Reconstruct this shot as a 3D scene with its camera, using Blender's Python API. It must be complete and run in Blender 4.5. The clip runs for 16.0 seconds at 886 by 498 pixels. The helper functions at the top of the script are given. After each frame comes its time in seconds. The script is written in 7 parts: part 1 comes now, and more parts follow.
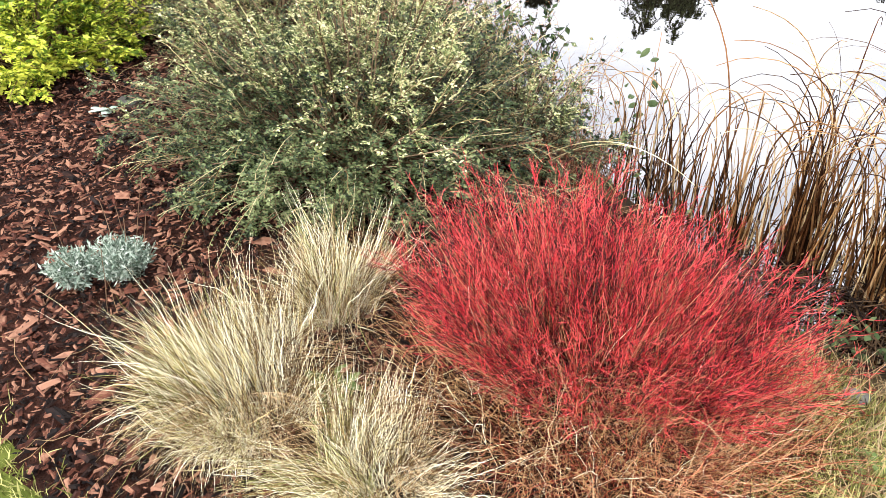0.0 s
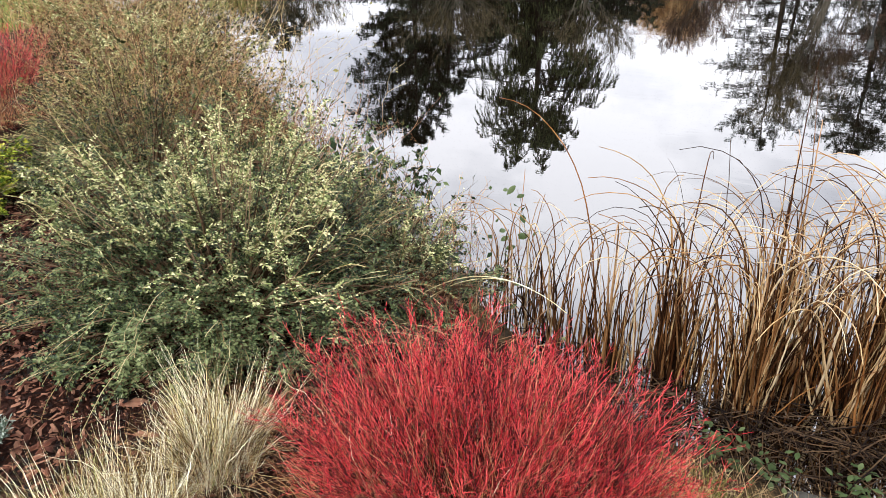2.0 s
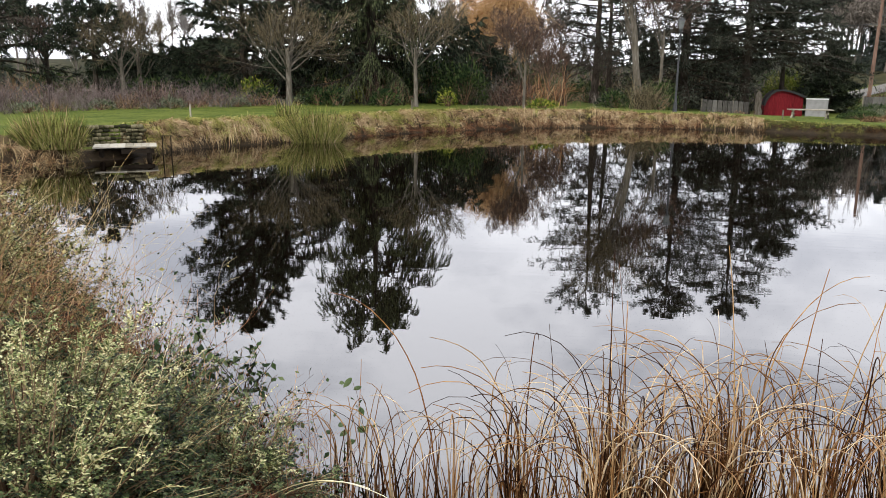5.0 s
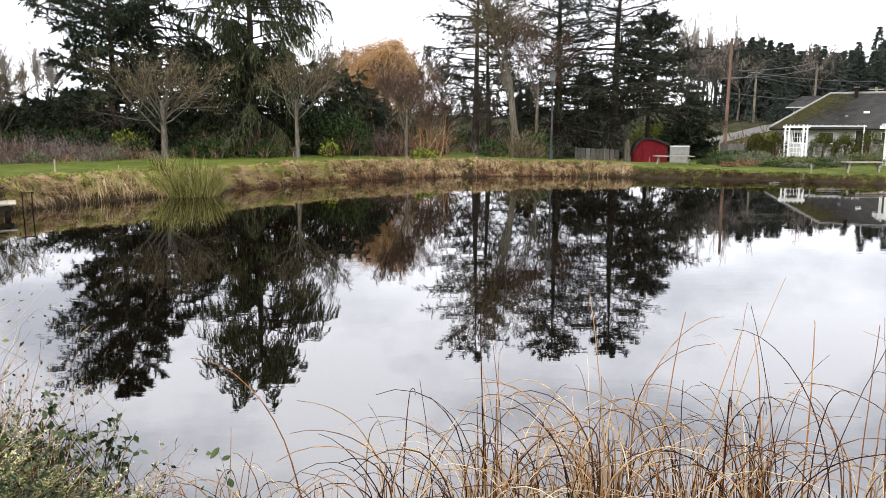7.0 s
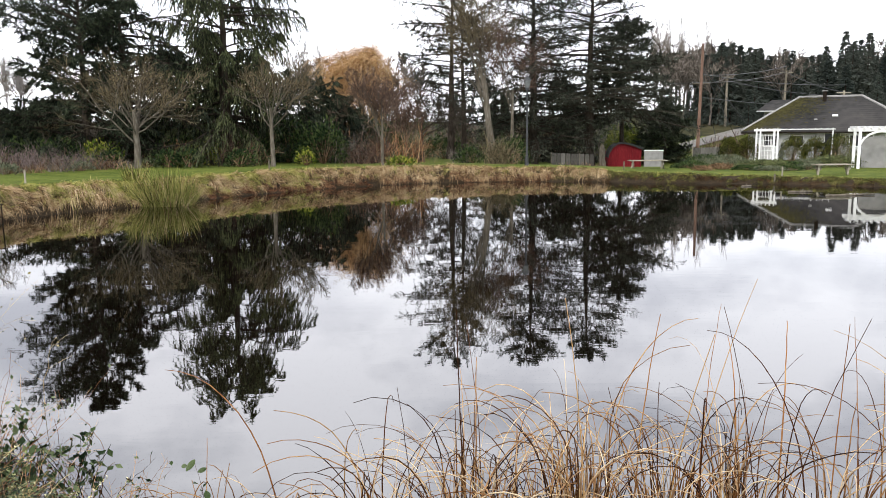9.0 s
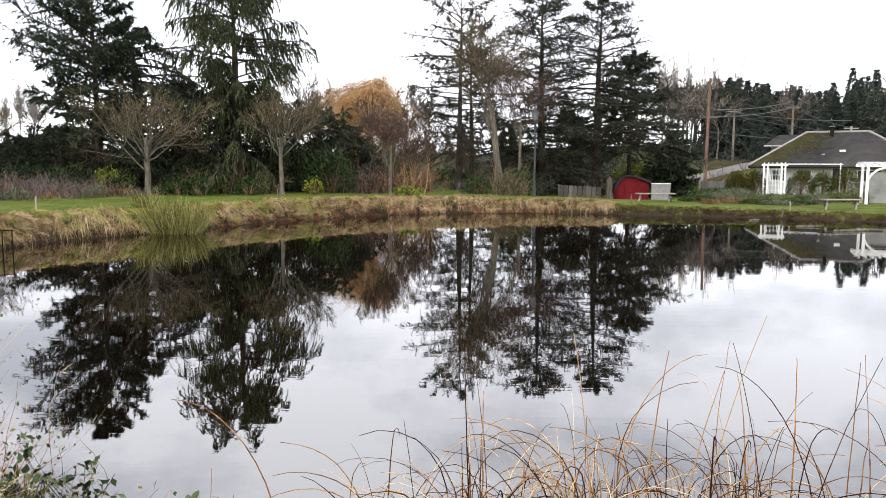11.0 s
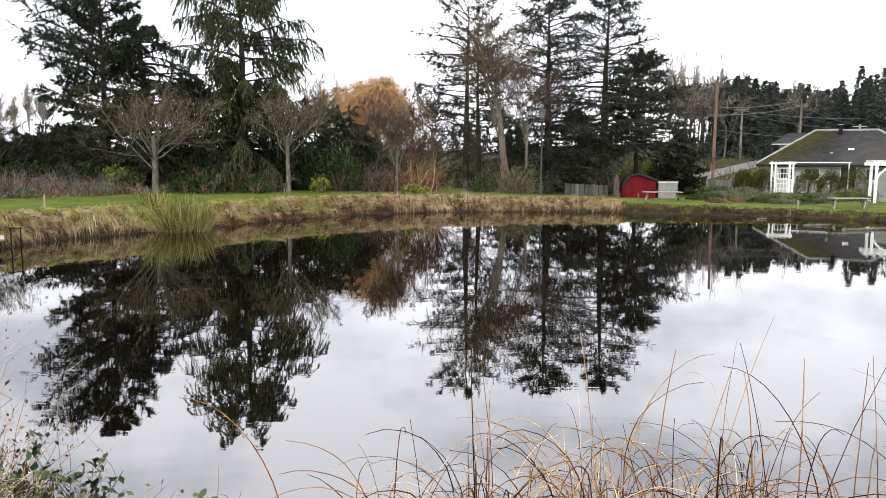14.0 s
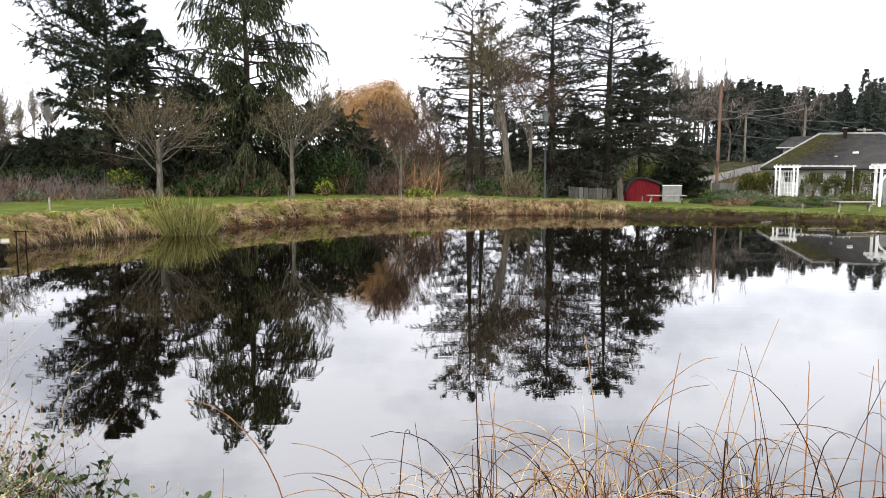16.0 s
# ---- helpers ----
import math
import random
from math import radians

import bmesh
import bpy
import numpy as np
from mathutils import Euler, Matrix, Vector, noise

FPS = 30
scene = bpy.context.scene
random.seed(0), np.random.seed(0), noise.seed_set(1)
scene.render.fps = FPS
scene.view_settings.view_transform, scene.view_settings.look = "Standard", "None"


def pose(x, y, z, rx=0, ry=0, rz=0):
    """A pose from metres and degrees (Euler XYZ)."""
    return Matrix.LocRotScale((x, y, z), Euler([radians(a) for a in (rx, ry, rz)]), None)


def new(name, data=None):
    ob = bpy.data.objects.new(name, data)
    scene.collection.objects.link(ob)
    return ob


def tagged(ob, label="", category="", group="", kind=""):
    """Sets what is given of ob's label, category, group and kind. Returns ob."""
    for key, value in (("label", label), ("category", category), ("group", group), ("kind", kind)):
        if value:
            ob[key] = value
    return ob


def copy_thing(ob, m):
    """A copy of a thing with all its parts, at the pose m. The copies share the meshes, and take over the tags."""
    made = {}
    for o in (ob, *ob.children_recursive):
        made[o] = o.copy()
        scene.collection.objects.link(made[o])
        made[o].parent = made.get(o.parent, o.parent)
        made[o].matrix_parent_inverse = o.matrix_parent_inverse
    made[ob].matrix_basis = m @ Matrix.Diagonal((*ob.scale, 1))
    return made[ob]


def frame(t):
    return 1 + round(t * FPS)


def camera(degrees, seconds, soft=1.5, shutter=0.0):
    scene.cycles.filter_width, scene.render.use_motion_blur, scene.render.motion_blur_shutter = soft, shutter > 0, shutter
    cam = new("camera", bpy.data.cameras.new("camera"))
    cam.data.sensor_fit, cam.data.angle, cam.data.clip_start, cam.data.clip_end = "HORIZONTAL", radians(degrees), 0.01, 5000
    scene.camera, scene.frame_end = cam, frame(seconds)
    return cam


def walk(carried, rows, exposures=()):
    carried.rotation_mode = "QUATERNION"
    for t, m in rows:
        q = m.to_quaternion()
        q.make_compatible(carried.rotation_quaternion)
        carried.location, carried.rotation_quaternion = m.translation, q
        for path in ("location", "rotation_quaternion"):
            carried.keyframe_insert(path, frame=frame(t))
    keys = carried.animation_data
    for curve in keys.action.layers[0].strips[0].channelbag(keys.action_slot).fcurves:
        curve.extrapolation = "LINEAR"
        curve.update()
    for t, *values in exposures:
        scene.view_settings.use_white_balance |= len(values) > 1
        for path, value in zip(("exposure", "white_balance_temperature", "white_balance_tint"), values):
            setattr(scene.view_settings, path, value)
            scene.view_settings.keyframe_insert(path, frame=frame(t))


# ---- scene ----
cam = camera(61.05, 16.0, soft=0.2)
# seconds, eye, yaw, pitch, roll
ROWS = [
    (0, -0.000, 0.000, 2.240, 31.79, -36.44, -1.91),
    (0.5, 0.011, 0.003, 2.252, 30.28, -34.62, -1.96),
    (1, 0.018, 0.008, 2.262, 27.45, -31.80, -1.63),
    (1.5, 0.025, 0.008, 2.274, 24.09, -29.33, -0.88),
    (2, 0.044, 0.010, 2.292, 21.78, -26.61, -0.46),
    (2.5, 0.066, 0.011, 2.309, 19.45, -23.91, -0.36),
    (3, 0.073, 0.011, 2.315, 17.44, -21.72, -0.16),
    (3.5, 0.077, 0.028, 2.329, 14.84, -20.04, -0.05),
    (4, 0.083, 0.036, 2.338, 12.87, -17.44, 0.43),
    (4.2, 0.083, 0.039, 2.341, 11.91, -16.47, 0.62),
    (6.3, 0.165, 0.087, 2.396, 4.73, -10.20, -0.29),
    (6.5, 0.180, 0.106, 2.391, 3.47, -10.17, -0.18),
    (7, 0.197, 0.126, 2.385, 0.72, -9.26, 0.06),
    (7.5, 0.199, 0.127, 2.382, -0.45, -8.80, 0.04),
    (8, 0.204, 0.130, 2.385, -0.52, -8.79, -0.31),
    (8.5, 0.201, 0.119, 2.386, -0.62, -8.53, -0.42),
    (9, 0.207, 0.129, 2.383, -1.01, -8.77, -0.48),
    (11.3, 0.196, 0.116, 2.400, -0.46, -6.35, 0.20),
    (11.5, 0.198, 0.107, 2.402, -0.44, -6.45, 0.23),
    (12, 0.194, 0.104, 2.403, -0.19, -6.59, 0.29),
    (12.5, 0.197, 0.106, 2.402, 0.00, -6.47, 0.11),
    (13, 0.198, 0.116, 2.399, -0.22, -6.55, 0.20),
    (13.5, 0.195, 0.117, 2.399, 0.14, -6.67, 0.09),
    (14, 0.196, 0.117, 2.403, -0.01, -6.60, 0.17),
    (14.5, 0.199, 0.118, 2.401, 0.08, -6.39, 0.04),
    (15, 0.195, 0.117, 2.401, 0.13, -6.38, -0.08),
    (15.5, 0.191, 0.113, 2.403, 0.23, -6.26, 0.04),
    (16, 0.191, 0.108, 2.401, 0.27, -6.34, 0.17),
]
EXPOSURES = [(0.0, 0.86), (1.0, 0.86), (2.0, 0.4), (2.5, 0.12), (3.0, -0.1), (3.5, -0.2), (4.2, -0.2), (6.3, 0.1), (7.5, 0.02), (9.0, 0.0), (11.3, 0.05), (16.0, 0.06)]
walk(cam, [(t, pose(x, y, z, 90 + pitch, 0, yaw) @ pose(0, 0, 0, 0, 0, roll)) for t, x, y, z, yaw, pitch, roll in ROWS], EXPOSURES)

# ---- daylight: an overcast sky with a veiled sun ----
world = bpy.data.worlds.new("overcast_sky")
scene.world = world
world.use_nodes = True
wn, wl = world.node_tree.nodes, world.node_tree.links
wn.clear()
SUN_UP, SUN_TURN = 38, 215
sky = wn.new("ShaderNodeTexSky")
sky.sky_type, sky.sun_disc = 'NISHITA', False
sky.sun_elevation, sky.sun_rotation = radians(SUN_UP), radians(SUN_TURN)
wcoord = wn.new("ShaderNodeTexCoord")
wmap = wn.new("ShaderNodeMapping")
wmap.inputs["Scale"].default_value = (1.6, 1.6, 3.2)
cloud = wn.new("ShaderNodeTexNoise")
cloud.inputs["Scale"].default_value, cloud.inputs["Detail"].default_value = 2.2, 6
cloud.inputs["Roughness"].default_value = 0.55
cramp = wn.new("ShaderNodeValToRGB")
cramp.color_ramp.elements[0].position, cramp.color_ramp.elements[0].color = 0.36, (0.62, 0.63, 0.7, 1)
cramp.color_ramp.elements[1].position, cramp.color_ramp.elements[1].color = 0.58, (1.12, 1.12, 1.18, 1)
skyscale = wn.new("ShaderNodeMix")
skyscale.data_type, skyscale.blend_type = 'RGBA', 'MULTIPLY'
skyscale.inputs["Factor"].default_value = 1.0
skyscale.inputs["B"].default_value = (0.1, 0.1, 0.1, 1)
veil = wn.new("ShaderNodeMix")
veil.data_type = 'RGBA'
veil.inputs["Factor"].default_value = 0.9
wback = wn.new("ShaderNodeBackground")
wback.inputs["Strength"].default_value = 2.2
wout = wn.new("ShaderNodeOutputWorld")
wl.new(wcoord.outputs["Generated"], wmap.inputs["Vector"])
wl.new(wmap.outputs["Vector"], cloud.inputs["Vector"])
wl.new(cloud.outputs["Fac"], cramp.inputs["Fac"])
wl.new(sky.outputs["Color"], skyscale.inputs["A"])
wl.new(skyscale.outputs["Result"], veil.inputs["A"])
wl.new(cramp.outputs["Color"], veil.inputs["B"])
wl.new(veil.outputs["Result"], wback.inputs["Color"])
wl.new(wback.outputs["Background"], wout.inputs["Surface"])

sun_data = bpy.data.lights.new("sun", 'SUN')
sun_data.energy, sun_data.angle, sun_data.color = 2.4, radians(16), (1.0, 0.96, 0.9)
sun = new("sun", sun_data)
sun.rotation_euler = (radians(90 - SUN_UP), 0, radians(180 - SUN_TURN))

# ---- materials ----
def mat(name, colours, scale=6.0, rough=0.8, island=0.0, bump=0.0, bump_scale=40.0, stretch=(1, 1, 1), through_light=0.0,
        detail=5, metallic=0.0, spec=0.06, big=0.35, hue=0.0, obj=0.0):
    """A procedural surface: a ramp of colours over fine grain plus broad patches; island: value change from piece to piece."""
    m = bpy.data.materials.new(name)
    m.use_nodes = True
    nt = m.node_tree
    n, l = nt.nodes, nt.links
    p = n["Principled BSDF"]
    tc = n.new("ShaderNodeTexCoord")
    mp = n.new("ShaderNodeMapping")
    mp.inputs["Scale"].default_value = stretch
    l.new(tc.outputs["Object"], mp.inputs["Vector"])
    fine = n.new("ShaderNodeTexNoise")
    fine.inputs["Scale"].default_value, fine.inputs["Detail"].default_value = scale, detail
    broad = n.new("ShaderNodeTexNoise")
    broad.inputs["Scale"].default_value, broad.inputs["Detail"].default_value = scale * 0.13, 3
    l.new(mp.outputs["Vector"], fine.inputs["Vector"])
    l.new(tc.outputs["Object"], broad.inputs["Vector"])
    mix = n.new("ShaderNodeMix")
    mix.inputs["Factor"].default_value = big
    l.new(fine.outputs["Fac"], mix.inputs["A"])
    l.new(broad.outputs["Fac"], mix.inputs["B"])
    fac = mix.outputs["Result"]
    if island or obj:
        if island:
            geo = n.new("ShaderNodeNewGeometry")
            rnd = geo.outputs["Random Per Island"]
            amount = island
        else:
            oi = n.new("ShaderNodeObjectInfo")
            rnd = oi.outputs["Random"]
            amount = obj
        sub = n.new("ShaderNodeMath")
        sub.operation = 'SUBTRACT'
        sub.inputs[1].default_value = 0.5
        l.new(rnd, sub.inputs[0])
        mul = n.new("ShaderNodeMath")
        mul.operation = 'MULTIPLY_ADD'
        mul.inputs[1].default_value = amount
        l.new(sub.outputs[0], mul.inputs[0])
        l.new(fac, mul.inputs[2])
        fac = mul.outputs[0]
    ramp = n.new("ShaderNodeValToRGB")
    els = ramp.color_ramp.elements
    k = len(colours)
    while len(els) < k:
        els.new(0.5)
    for i, c in enumerate(colours):
        els[i].position = 0.3 + 0.4 * i / max(1, k - 1)
        els[i].color = (*c, 1)
    l.new(fac, ramp.inputs["Fac"])
    l.new(ramp.outputs["Color"], p.inputs["Base Color"])
    p.inputs["Roughness"].default_value = rough
    p.inputs["Metallic"].default_value = metallic
    p.inputs["Specular IOR Level"].default_value = spec
    if bump:
        bt = n.new("ShaderNodeTexNoise")
        bt.inputs["Scale"].default_value, bt.inputs["Detail"].default_value = bump_scale, 4
        l.new(mp.outputs["Vector"], bt.inputs["Vector"])
        b = n.new("ShaderNodeBump")
        b.inputs["Strength"].default_value, b.inputs["Distance"].default_value = bump, 0.02
        l.new(bt.outputs["Fac"], b.inputs["Height"])
        l.new(b.outputs["Normal"], p.inputs["Normal"])
    if through_light:
        tr = n.new("ShaderNodeBsdfTranslucent")
        l.new(ramp.outputs["Color"], tr.inputs["Color"])
        ms = n.new("ShaderNodeMixShader")
        ms.inputs["Fac"].default_value = through_light
        l.new(p.outputs["BSDF"], ms.inputs[1])
        l.new(tr.outputs["BSDF"], ms.inputs[2])
        l.new(ms.outputs["Shader"], n["Material Output"].inputs["Surface"])
    return m


M = {}
M["mulch"] = mat("bark_mulch_soil", [(0.005, 0.0025, 0.002), (0.022, 0.009, 0.006), (0.055, 0.021, 0.013)], 30, 0.9, bump=0.9, bump_scale=60)
M["chip"] = mat("bark_chip", [(0.005, 0.0025, 0.0018), (0.017, 0.007, 0.0045), (0.045, 0.016, 0.01), (0.08, 0.027, 0.016), (0.12, 0.044, 0.026), (0.24, 0.12, 0.075)], 18, 0.75, island=0.66, stretch=(1, 1, 4), spec=0.12)
M["lawn"] = mat("lawn_turf", [(0.028, 0.042, 0.008), (0.058, 0.08, 0.014), (0.098, 0.118, 0.022), (0.14, 0.135, 0.04)], 7, 0.95, bump=0.6, bump_scale=60, big=0.5)
M["litter"] = mat("bank_litter", [(0.016, 0.011, 0.006), (0.05, 0.036, 0.016), (0.1, 0.073, 0.038), (0.05, 0.06, 0.018)], 14, 0.95, bump=0.9, bump_scale=40)
M["mud"] = mat("pond_mud", [(0.015, 0.011, 0.007), (0.045, 0.032, 0.018)], 8, 0.7, bump=0.4)
M["blade"] = mat("turf_blade", [(0.11, 0.12, 0.03), (0.28, 0.3, 0.08), (0.55, 0.52, 0.22)], 3, 0.7, island=0.7, through_light=0.12)
M["straw"] = mat("straw_blade", [(0.08, 0.045, 0.015), (0.42, 0.31, 0.12), (0.84, 0.73, 0.41), (0.97, 0.92, 0.69)], 4, 0.55, island=1.1, through_light=0.1, spec=0.15)
M["straw_green"] = mat("green_straw_blade", [(0.13, 0.14, 0.035), (0.36, 0.37, 0.13), (0.68, 0.62, 0.32)], 4, 0.65, island=0.8, through_light=0.12)
M["dogwood"] = mat("red_dogwood_bark", [(0.022, 0.002, 0.004), (0.17, 0.007, 0.014), (0.42, 0.013, 0.028), (0.56, 0.026, 0.04), (0.64, 0.09, 0.085)], 3, 0.45, island=0.9, spec=0.2)
M["dogwood_stem"] = mat("orange_red_dogwood_bark", [(0.02, 0.005, 0.004), (0.13, 0.017, 0.012), (0.3, 0.04, 0.022), (0.42, 0.085, 0.04), (0.55, 0.3, 0.16)], 3, 0.5, island=0.8, spec=0.2)
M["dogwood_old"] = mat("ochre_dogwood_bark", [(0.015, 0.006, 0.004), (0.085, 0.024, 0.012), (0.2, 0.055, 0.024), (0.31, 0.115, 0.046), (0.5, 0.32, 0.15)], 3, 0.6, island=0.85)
M["grey_leaf"] = mat("small_grey_green_leaf", [(0.006, 0.012, 0.005), (0.028, 0.047, 0.017), (0.08, 0.112, 0.042), (0.19, 0.225, 0.095)], 3, 0.5, island=0.45, through_light=0.08, spec=0.2)
M["green_leaf"] = mat("small_dark_green_leaf", [(0.008, 0.014, 0.005), (0.032, 0.048, 0.014), (0.085, 0.108, 0.034), (0.19, 0.2, 0.075)], 3, 0.5, island=0.5, through_light=0.08, spec=0.2)
M["olive_leaf"] = mat("small_olive_leaf", [(0.02, 0.022, 0.007), (0.07, 0.072, 0.021), (0.17, 0.158, 0.052), (0.34, 0.29, 0.125)], 3, 0.5, island=0.55, through_light=0.1)
M["young_leaf"] = mat("pale_young_leaf", [(0.06, 0.08, 0.026), (0.2, 0.235, 0.088), (0.36, 0.385, 0.165), (0.6, 0.57, 0.32)], 3, 0.5, island=0.6, through_light=0.12)
M["twig"] = mat("brown_twig", [(0.06, 0.035, 0.02), (0.16, 0.1, 0.06), (0.28, 0.19, 0.12)], 6, 0.85, island=0.6)
M["tan_shoot"] = mat("tan_shoot_bark", [(0.16, 0.1, 0.045), (0.36, 0.26, 0.12), (0.58, 0.48, 0.27)], 6, 0.8, island=0.6)
M["twig_red"] = mat("russet_twig", [(0.11, 0.042, 0.02), (0.28, 0.14, 0.07), (0.46, 0.3, 0.16)], 6, 0.85, island=0.7)
M["yellow_leaf"] = mat("yellow_green_leaf", [(0.09, 0.15, 0.015), (0.38, 0.47, 0.045), (0.76, 0.76, 0.12)], 3, 0.45, island=0.8, through_light=0.12)
M["silver_leaf"] = mat("silver_leaf", [(0.1, 0.14, 0.1), (0.27, 0.34, 0.27), (0.55, 0.61, 0.52)], 4, 0.8, island=0.6, through_light=0.15)
M["bramble_leaf"] = mat("bramble_leaf", [(0.014, 0.026, 0.01), (0.045, 0.07, 0.026), (0.12, 0.15, 0.07)], 4, 0.5, island=0.7, through_light=0.1)
M["weed_leaf"] = mat("weed_leaf", [(0.05, 0.08, 0.02), (0.13, 0.19, 0.06), (0.27, 0.33, 0.13)], 4, 0.5, island=0.7, through_light=0.12)
M["reed"] = mat("dry_reed", [(0.04, 0.014, 0.005), (0.11, 0.042, 0.013), (0.2, 0.085, 0.027), (0.29, 0.14, 0.05), (0.38, 0.235, 0.1)], 5, 0.6, island=0.0, obj=0.5, stretch=(3, 3, 0.6))
M["reed_pale"] = mat("bleached_dry_reed", [(0.06, 0.026, 0.009), (0.18, 0.09, 0.036), (0.36, 0.22, 0.11), (0.56, 0.44, 0.28)], 5, 0.6, obj=0.6, stretch=(3, 3, 0.6))
M["reed_brown"] = mat("broken_brown_reed", [(0.012, 0.005, 0.002), (0.055, 0.02, 0.007), (0.13, 0.052, 0.017), (0.22, 0.105, 0.036)], 5, 0.7, island=0.8, stretch=(3, 3, 0.6))
M["reed_thin"] = mat("thin_dry_reed", [(0.018, 0.007, 0.003), (0.07, 0.028, 0.01), (0.16, 0.072, 0.025), (0.28, 0.15, 0.058), (0.48, 0.34, 0.18)], 5, 0.6, island=0.8, stretch=(3, 3, 0.6))
M["dark_stalk"] = mat("sodden_stalk", [(0.008, 0.005, 0.004), (0.03, 0.018, 0.011), (0.09, 0.055, 0.03)], 4, 0.6, island=0.7)
M["conifer"] = mat("conifer_needles", [(0.009, 0.013, 0.009), (0.03, 0.041, 0.027), (0.08, 0.096, 0.056)], 0.8, 0.7, island=0.6, through_light=0.12)
M["conifer_light"] = mat("mossy_conifer_needles", [(0.012, 0.016, 0.009), (0.04, 0.05, 0.026), (0.12, 0.135, 0.06)], 0.8, 0.7, island=0.7, through_light=0.12)
M["conifer_grey"] = mat("grey_green_pine_needles", [(0.014, 0.018, 0.013), (0.042, 0.05, 0.036), (0.1, 0.108, 0.08)], 0.8, 0.7, island=0.7, through_light=0.14)
# needles lightened and greyed: the distance haze is put into this colour
M["hazy_conifer"] = mat("haze_paled_conifer_needles", [(0.042, 0.053, 0.047), (0.065, 0.078, 0.066), (0.092, 0.104, 0.087)], 0.3, 0.95, obj=0.5, spec=0.0)
M["bark"] = mat("tree_bark", [(0.014, 0.011, 0.009), (0.04, 0.032, 0.025), (0.09, 0.075, 0.06)], 5, 0.95, bump=0.7, bump_scale=14, stretch=(2, 2, 0.5))
M["bark_pale"] = mat("pale_mossy_bark", [(0.05, 0.044, 0.033), (0.12, 0.105, 0.082), (0.22, 0.2, 0.165)], 5, 0.95, bump=0.6, bump_scale=14, stretch=(2, 2, 0.5))
M["twig_pale"] = mat("mossy_twig", [(0.035, 0.027, 0.015), (0.1, 0.08, 0.046), (0.2, 0.165, 0.1)], 3, 0.9, island=0.7)
M["willow"] = mat("orange_willow_twig", [(0.28, 0.15, 0.06), (0.5, 0.3, 0.13), (0.66, 0.46, 0.25)], 1, 0.7, island=0.8)
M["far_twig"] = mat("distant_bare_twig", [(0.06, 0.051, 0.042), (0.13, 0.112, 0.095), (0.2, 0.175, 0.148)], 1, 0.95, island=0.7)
# poplar twigs painted paler than other bare twigs to imitate haze
M["hazy_poplar_twig"] = mat("haze_paled_poplar_twig", [(0.2, 0.18, 0.16), (0.31, 0.285, 0.26), (0.42, 0.39, 0.36)], 1, 0.95, island=0.6)
M["hedge_twig"] = mat("purple_brown_hedge_twig", [(0.06, 0.044, 0.041), (0.135, 0.102, 0.093), (0.23, 0.185, 0.168)], 1, 0.95, island=0.8)
M["thicket"] = mat("thicket_twig", [(0.035, 0.021, 0.016), (0.095, 0.06, 0.044), (0.18, 0.12, 0.088)], 1, 0.95, island=0.8)
M["wood_floor"] = mat("woodland_floor", [(0.015, 0.016, 0.008), (0.035, 0.035, 0.016), (0.07, 0.06, 0.03)], 0.5, 0.95)
M["bank_russet"] = mat("bank_russet_grass", [(0.035, 0.014, 0.008), (0.13, 0.06, 0.03), (0.28, 0.155, 0.085)], 2.6, 0.8, island=0.45, through_light=0.12)
M["shrub"] = mat("dark_shrub_leaf", [(0.012, 0.025, 0.01), (0.035, 0.06, 0.022), (0.08, 0.11, 0.035)], 1.5, 0.6, island=0.7, through_light=0.15)
M["shrub_bright"] = mat("bright_shrub_leaf", [(0.05, 0.08, 0.012), (0.14, 0.18, 0.025), (0.3, 0.31, 0.05)], 1.5, 0.6, island=0.7, through_light=0.12)
M["sage"] = mat("sage_green_leaf", [(0.04, 0.05, 0.022), (0.1, 0.12, 0.05), (0.2, 0.22, 0.1)], 1.5, 0.7, island=0.6, through_light=0.12)
M["shrub_tan"] = mat("russet_dead_leaf", [(0.08, 0.045, 0.025), (0.18, 0.11, 0.06), (0.3, 0.2, 0.12)], 1.5, 0.8, island=0.6)
M["shrub_grey"] = mat("grey_green_shrub_leaf", [(0.05, 0.065, 0.035), (0.11, 0.13, 0.08), (0.2, 0.21, 0.14)], 1.5, 0.7, island=0.7, through_light=0.15)
M["bank_straw"] = mat("bank_dry_grass", [(0.05, 0.027, 0.012), (0.22, 0.135, 0.065), (0.4, 0.28, 0.15), (0.6, 0.47, 0.29)], 2.6, 0.8, island=0.45, through_light=0.12)
M["bank_green"] = mat("bank_green_grass", [(0.05, 0.06, 0.012), (0.19, 0.2, 0.04), (0.38, 0.35, 0.1), (0.5, 0.44, 0.2)], 2.6, 0.8, island=0.4, through_light=0.12)
M["bank_olive"] = mat("bank_olive_grass", [(0.03, 0.032, 0.01), (0.09, 0.09, 0.025), (0.2, 0.18, 0.06)], 2.6, 0.85, island=0.4, through_light=0.1)
M["bank_dark"] = mat("bank_dark_grass", [(0.018, 0.01, 0.005), (0.06, 0.034, 0.016), (0.13, 0.08, 0.04)], 2.6, 0.85, island=0.4)
M["sedge"] = mat("sedge_blade", [(0.045, 0.052, 0.012), (0.15, 0.165, 0.036), (0.34, 0.33, 0.11)], 1.5, 0.7, island=0.7, through_light=0.12)
M["stone"] = mat("field_stone", [(0.05, 0.047, 0.04), (0.12, 0.115, 0.1), (0.22, 0.21, 0.185)], 6, 0.9, bump=0.6, obj=0.5)
M["wall_stone"] = mat("mossy_field_stone", [(0.022, 0.022, 0.012), (0.07, 0.064, 0.034), (0.17, 0.15, 0.09)], 9, 0.95, bump=1.0, bump_scale=20, obj=0.6)
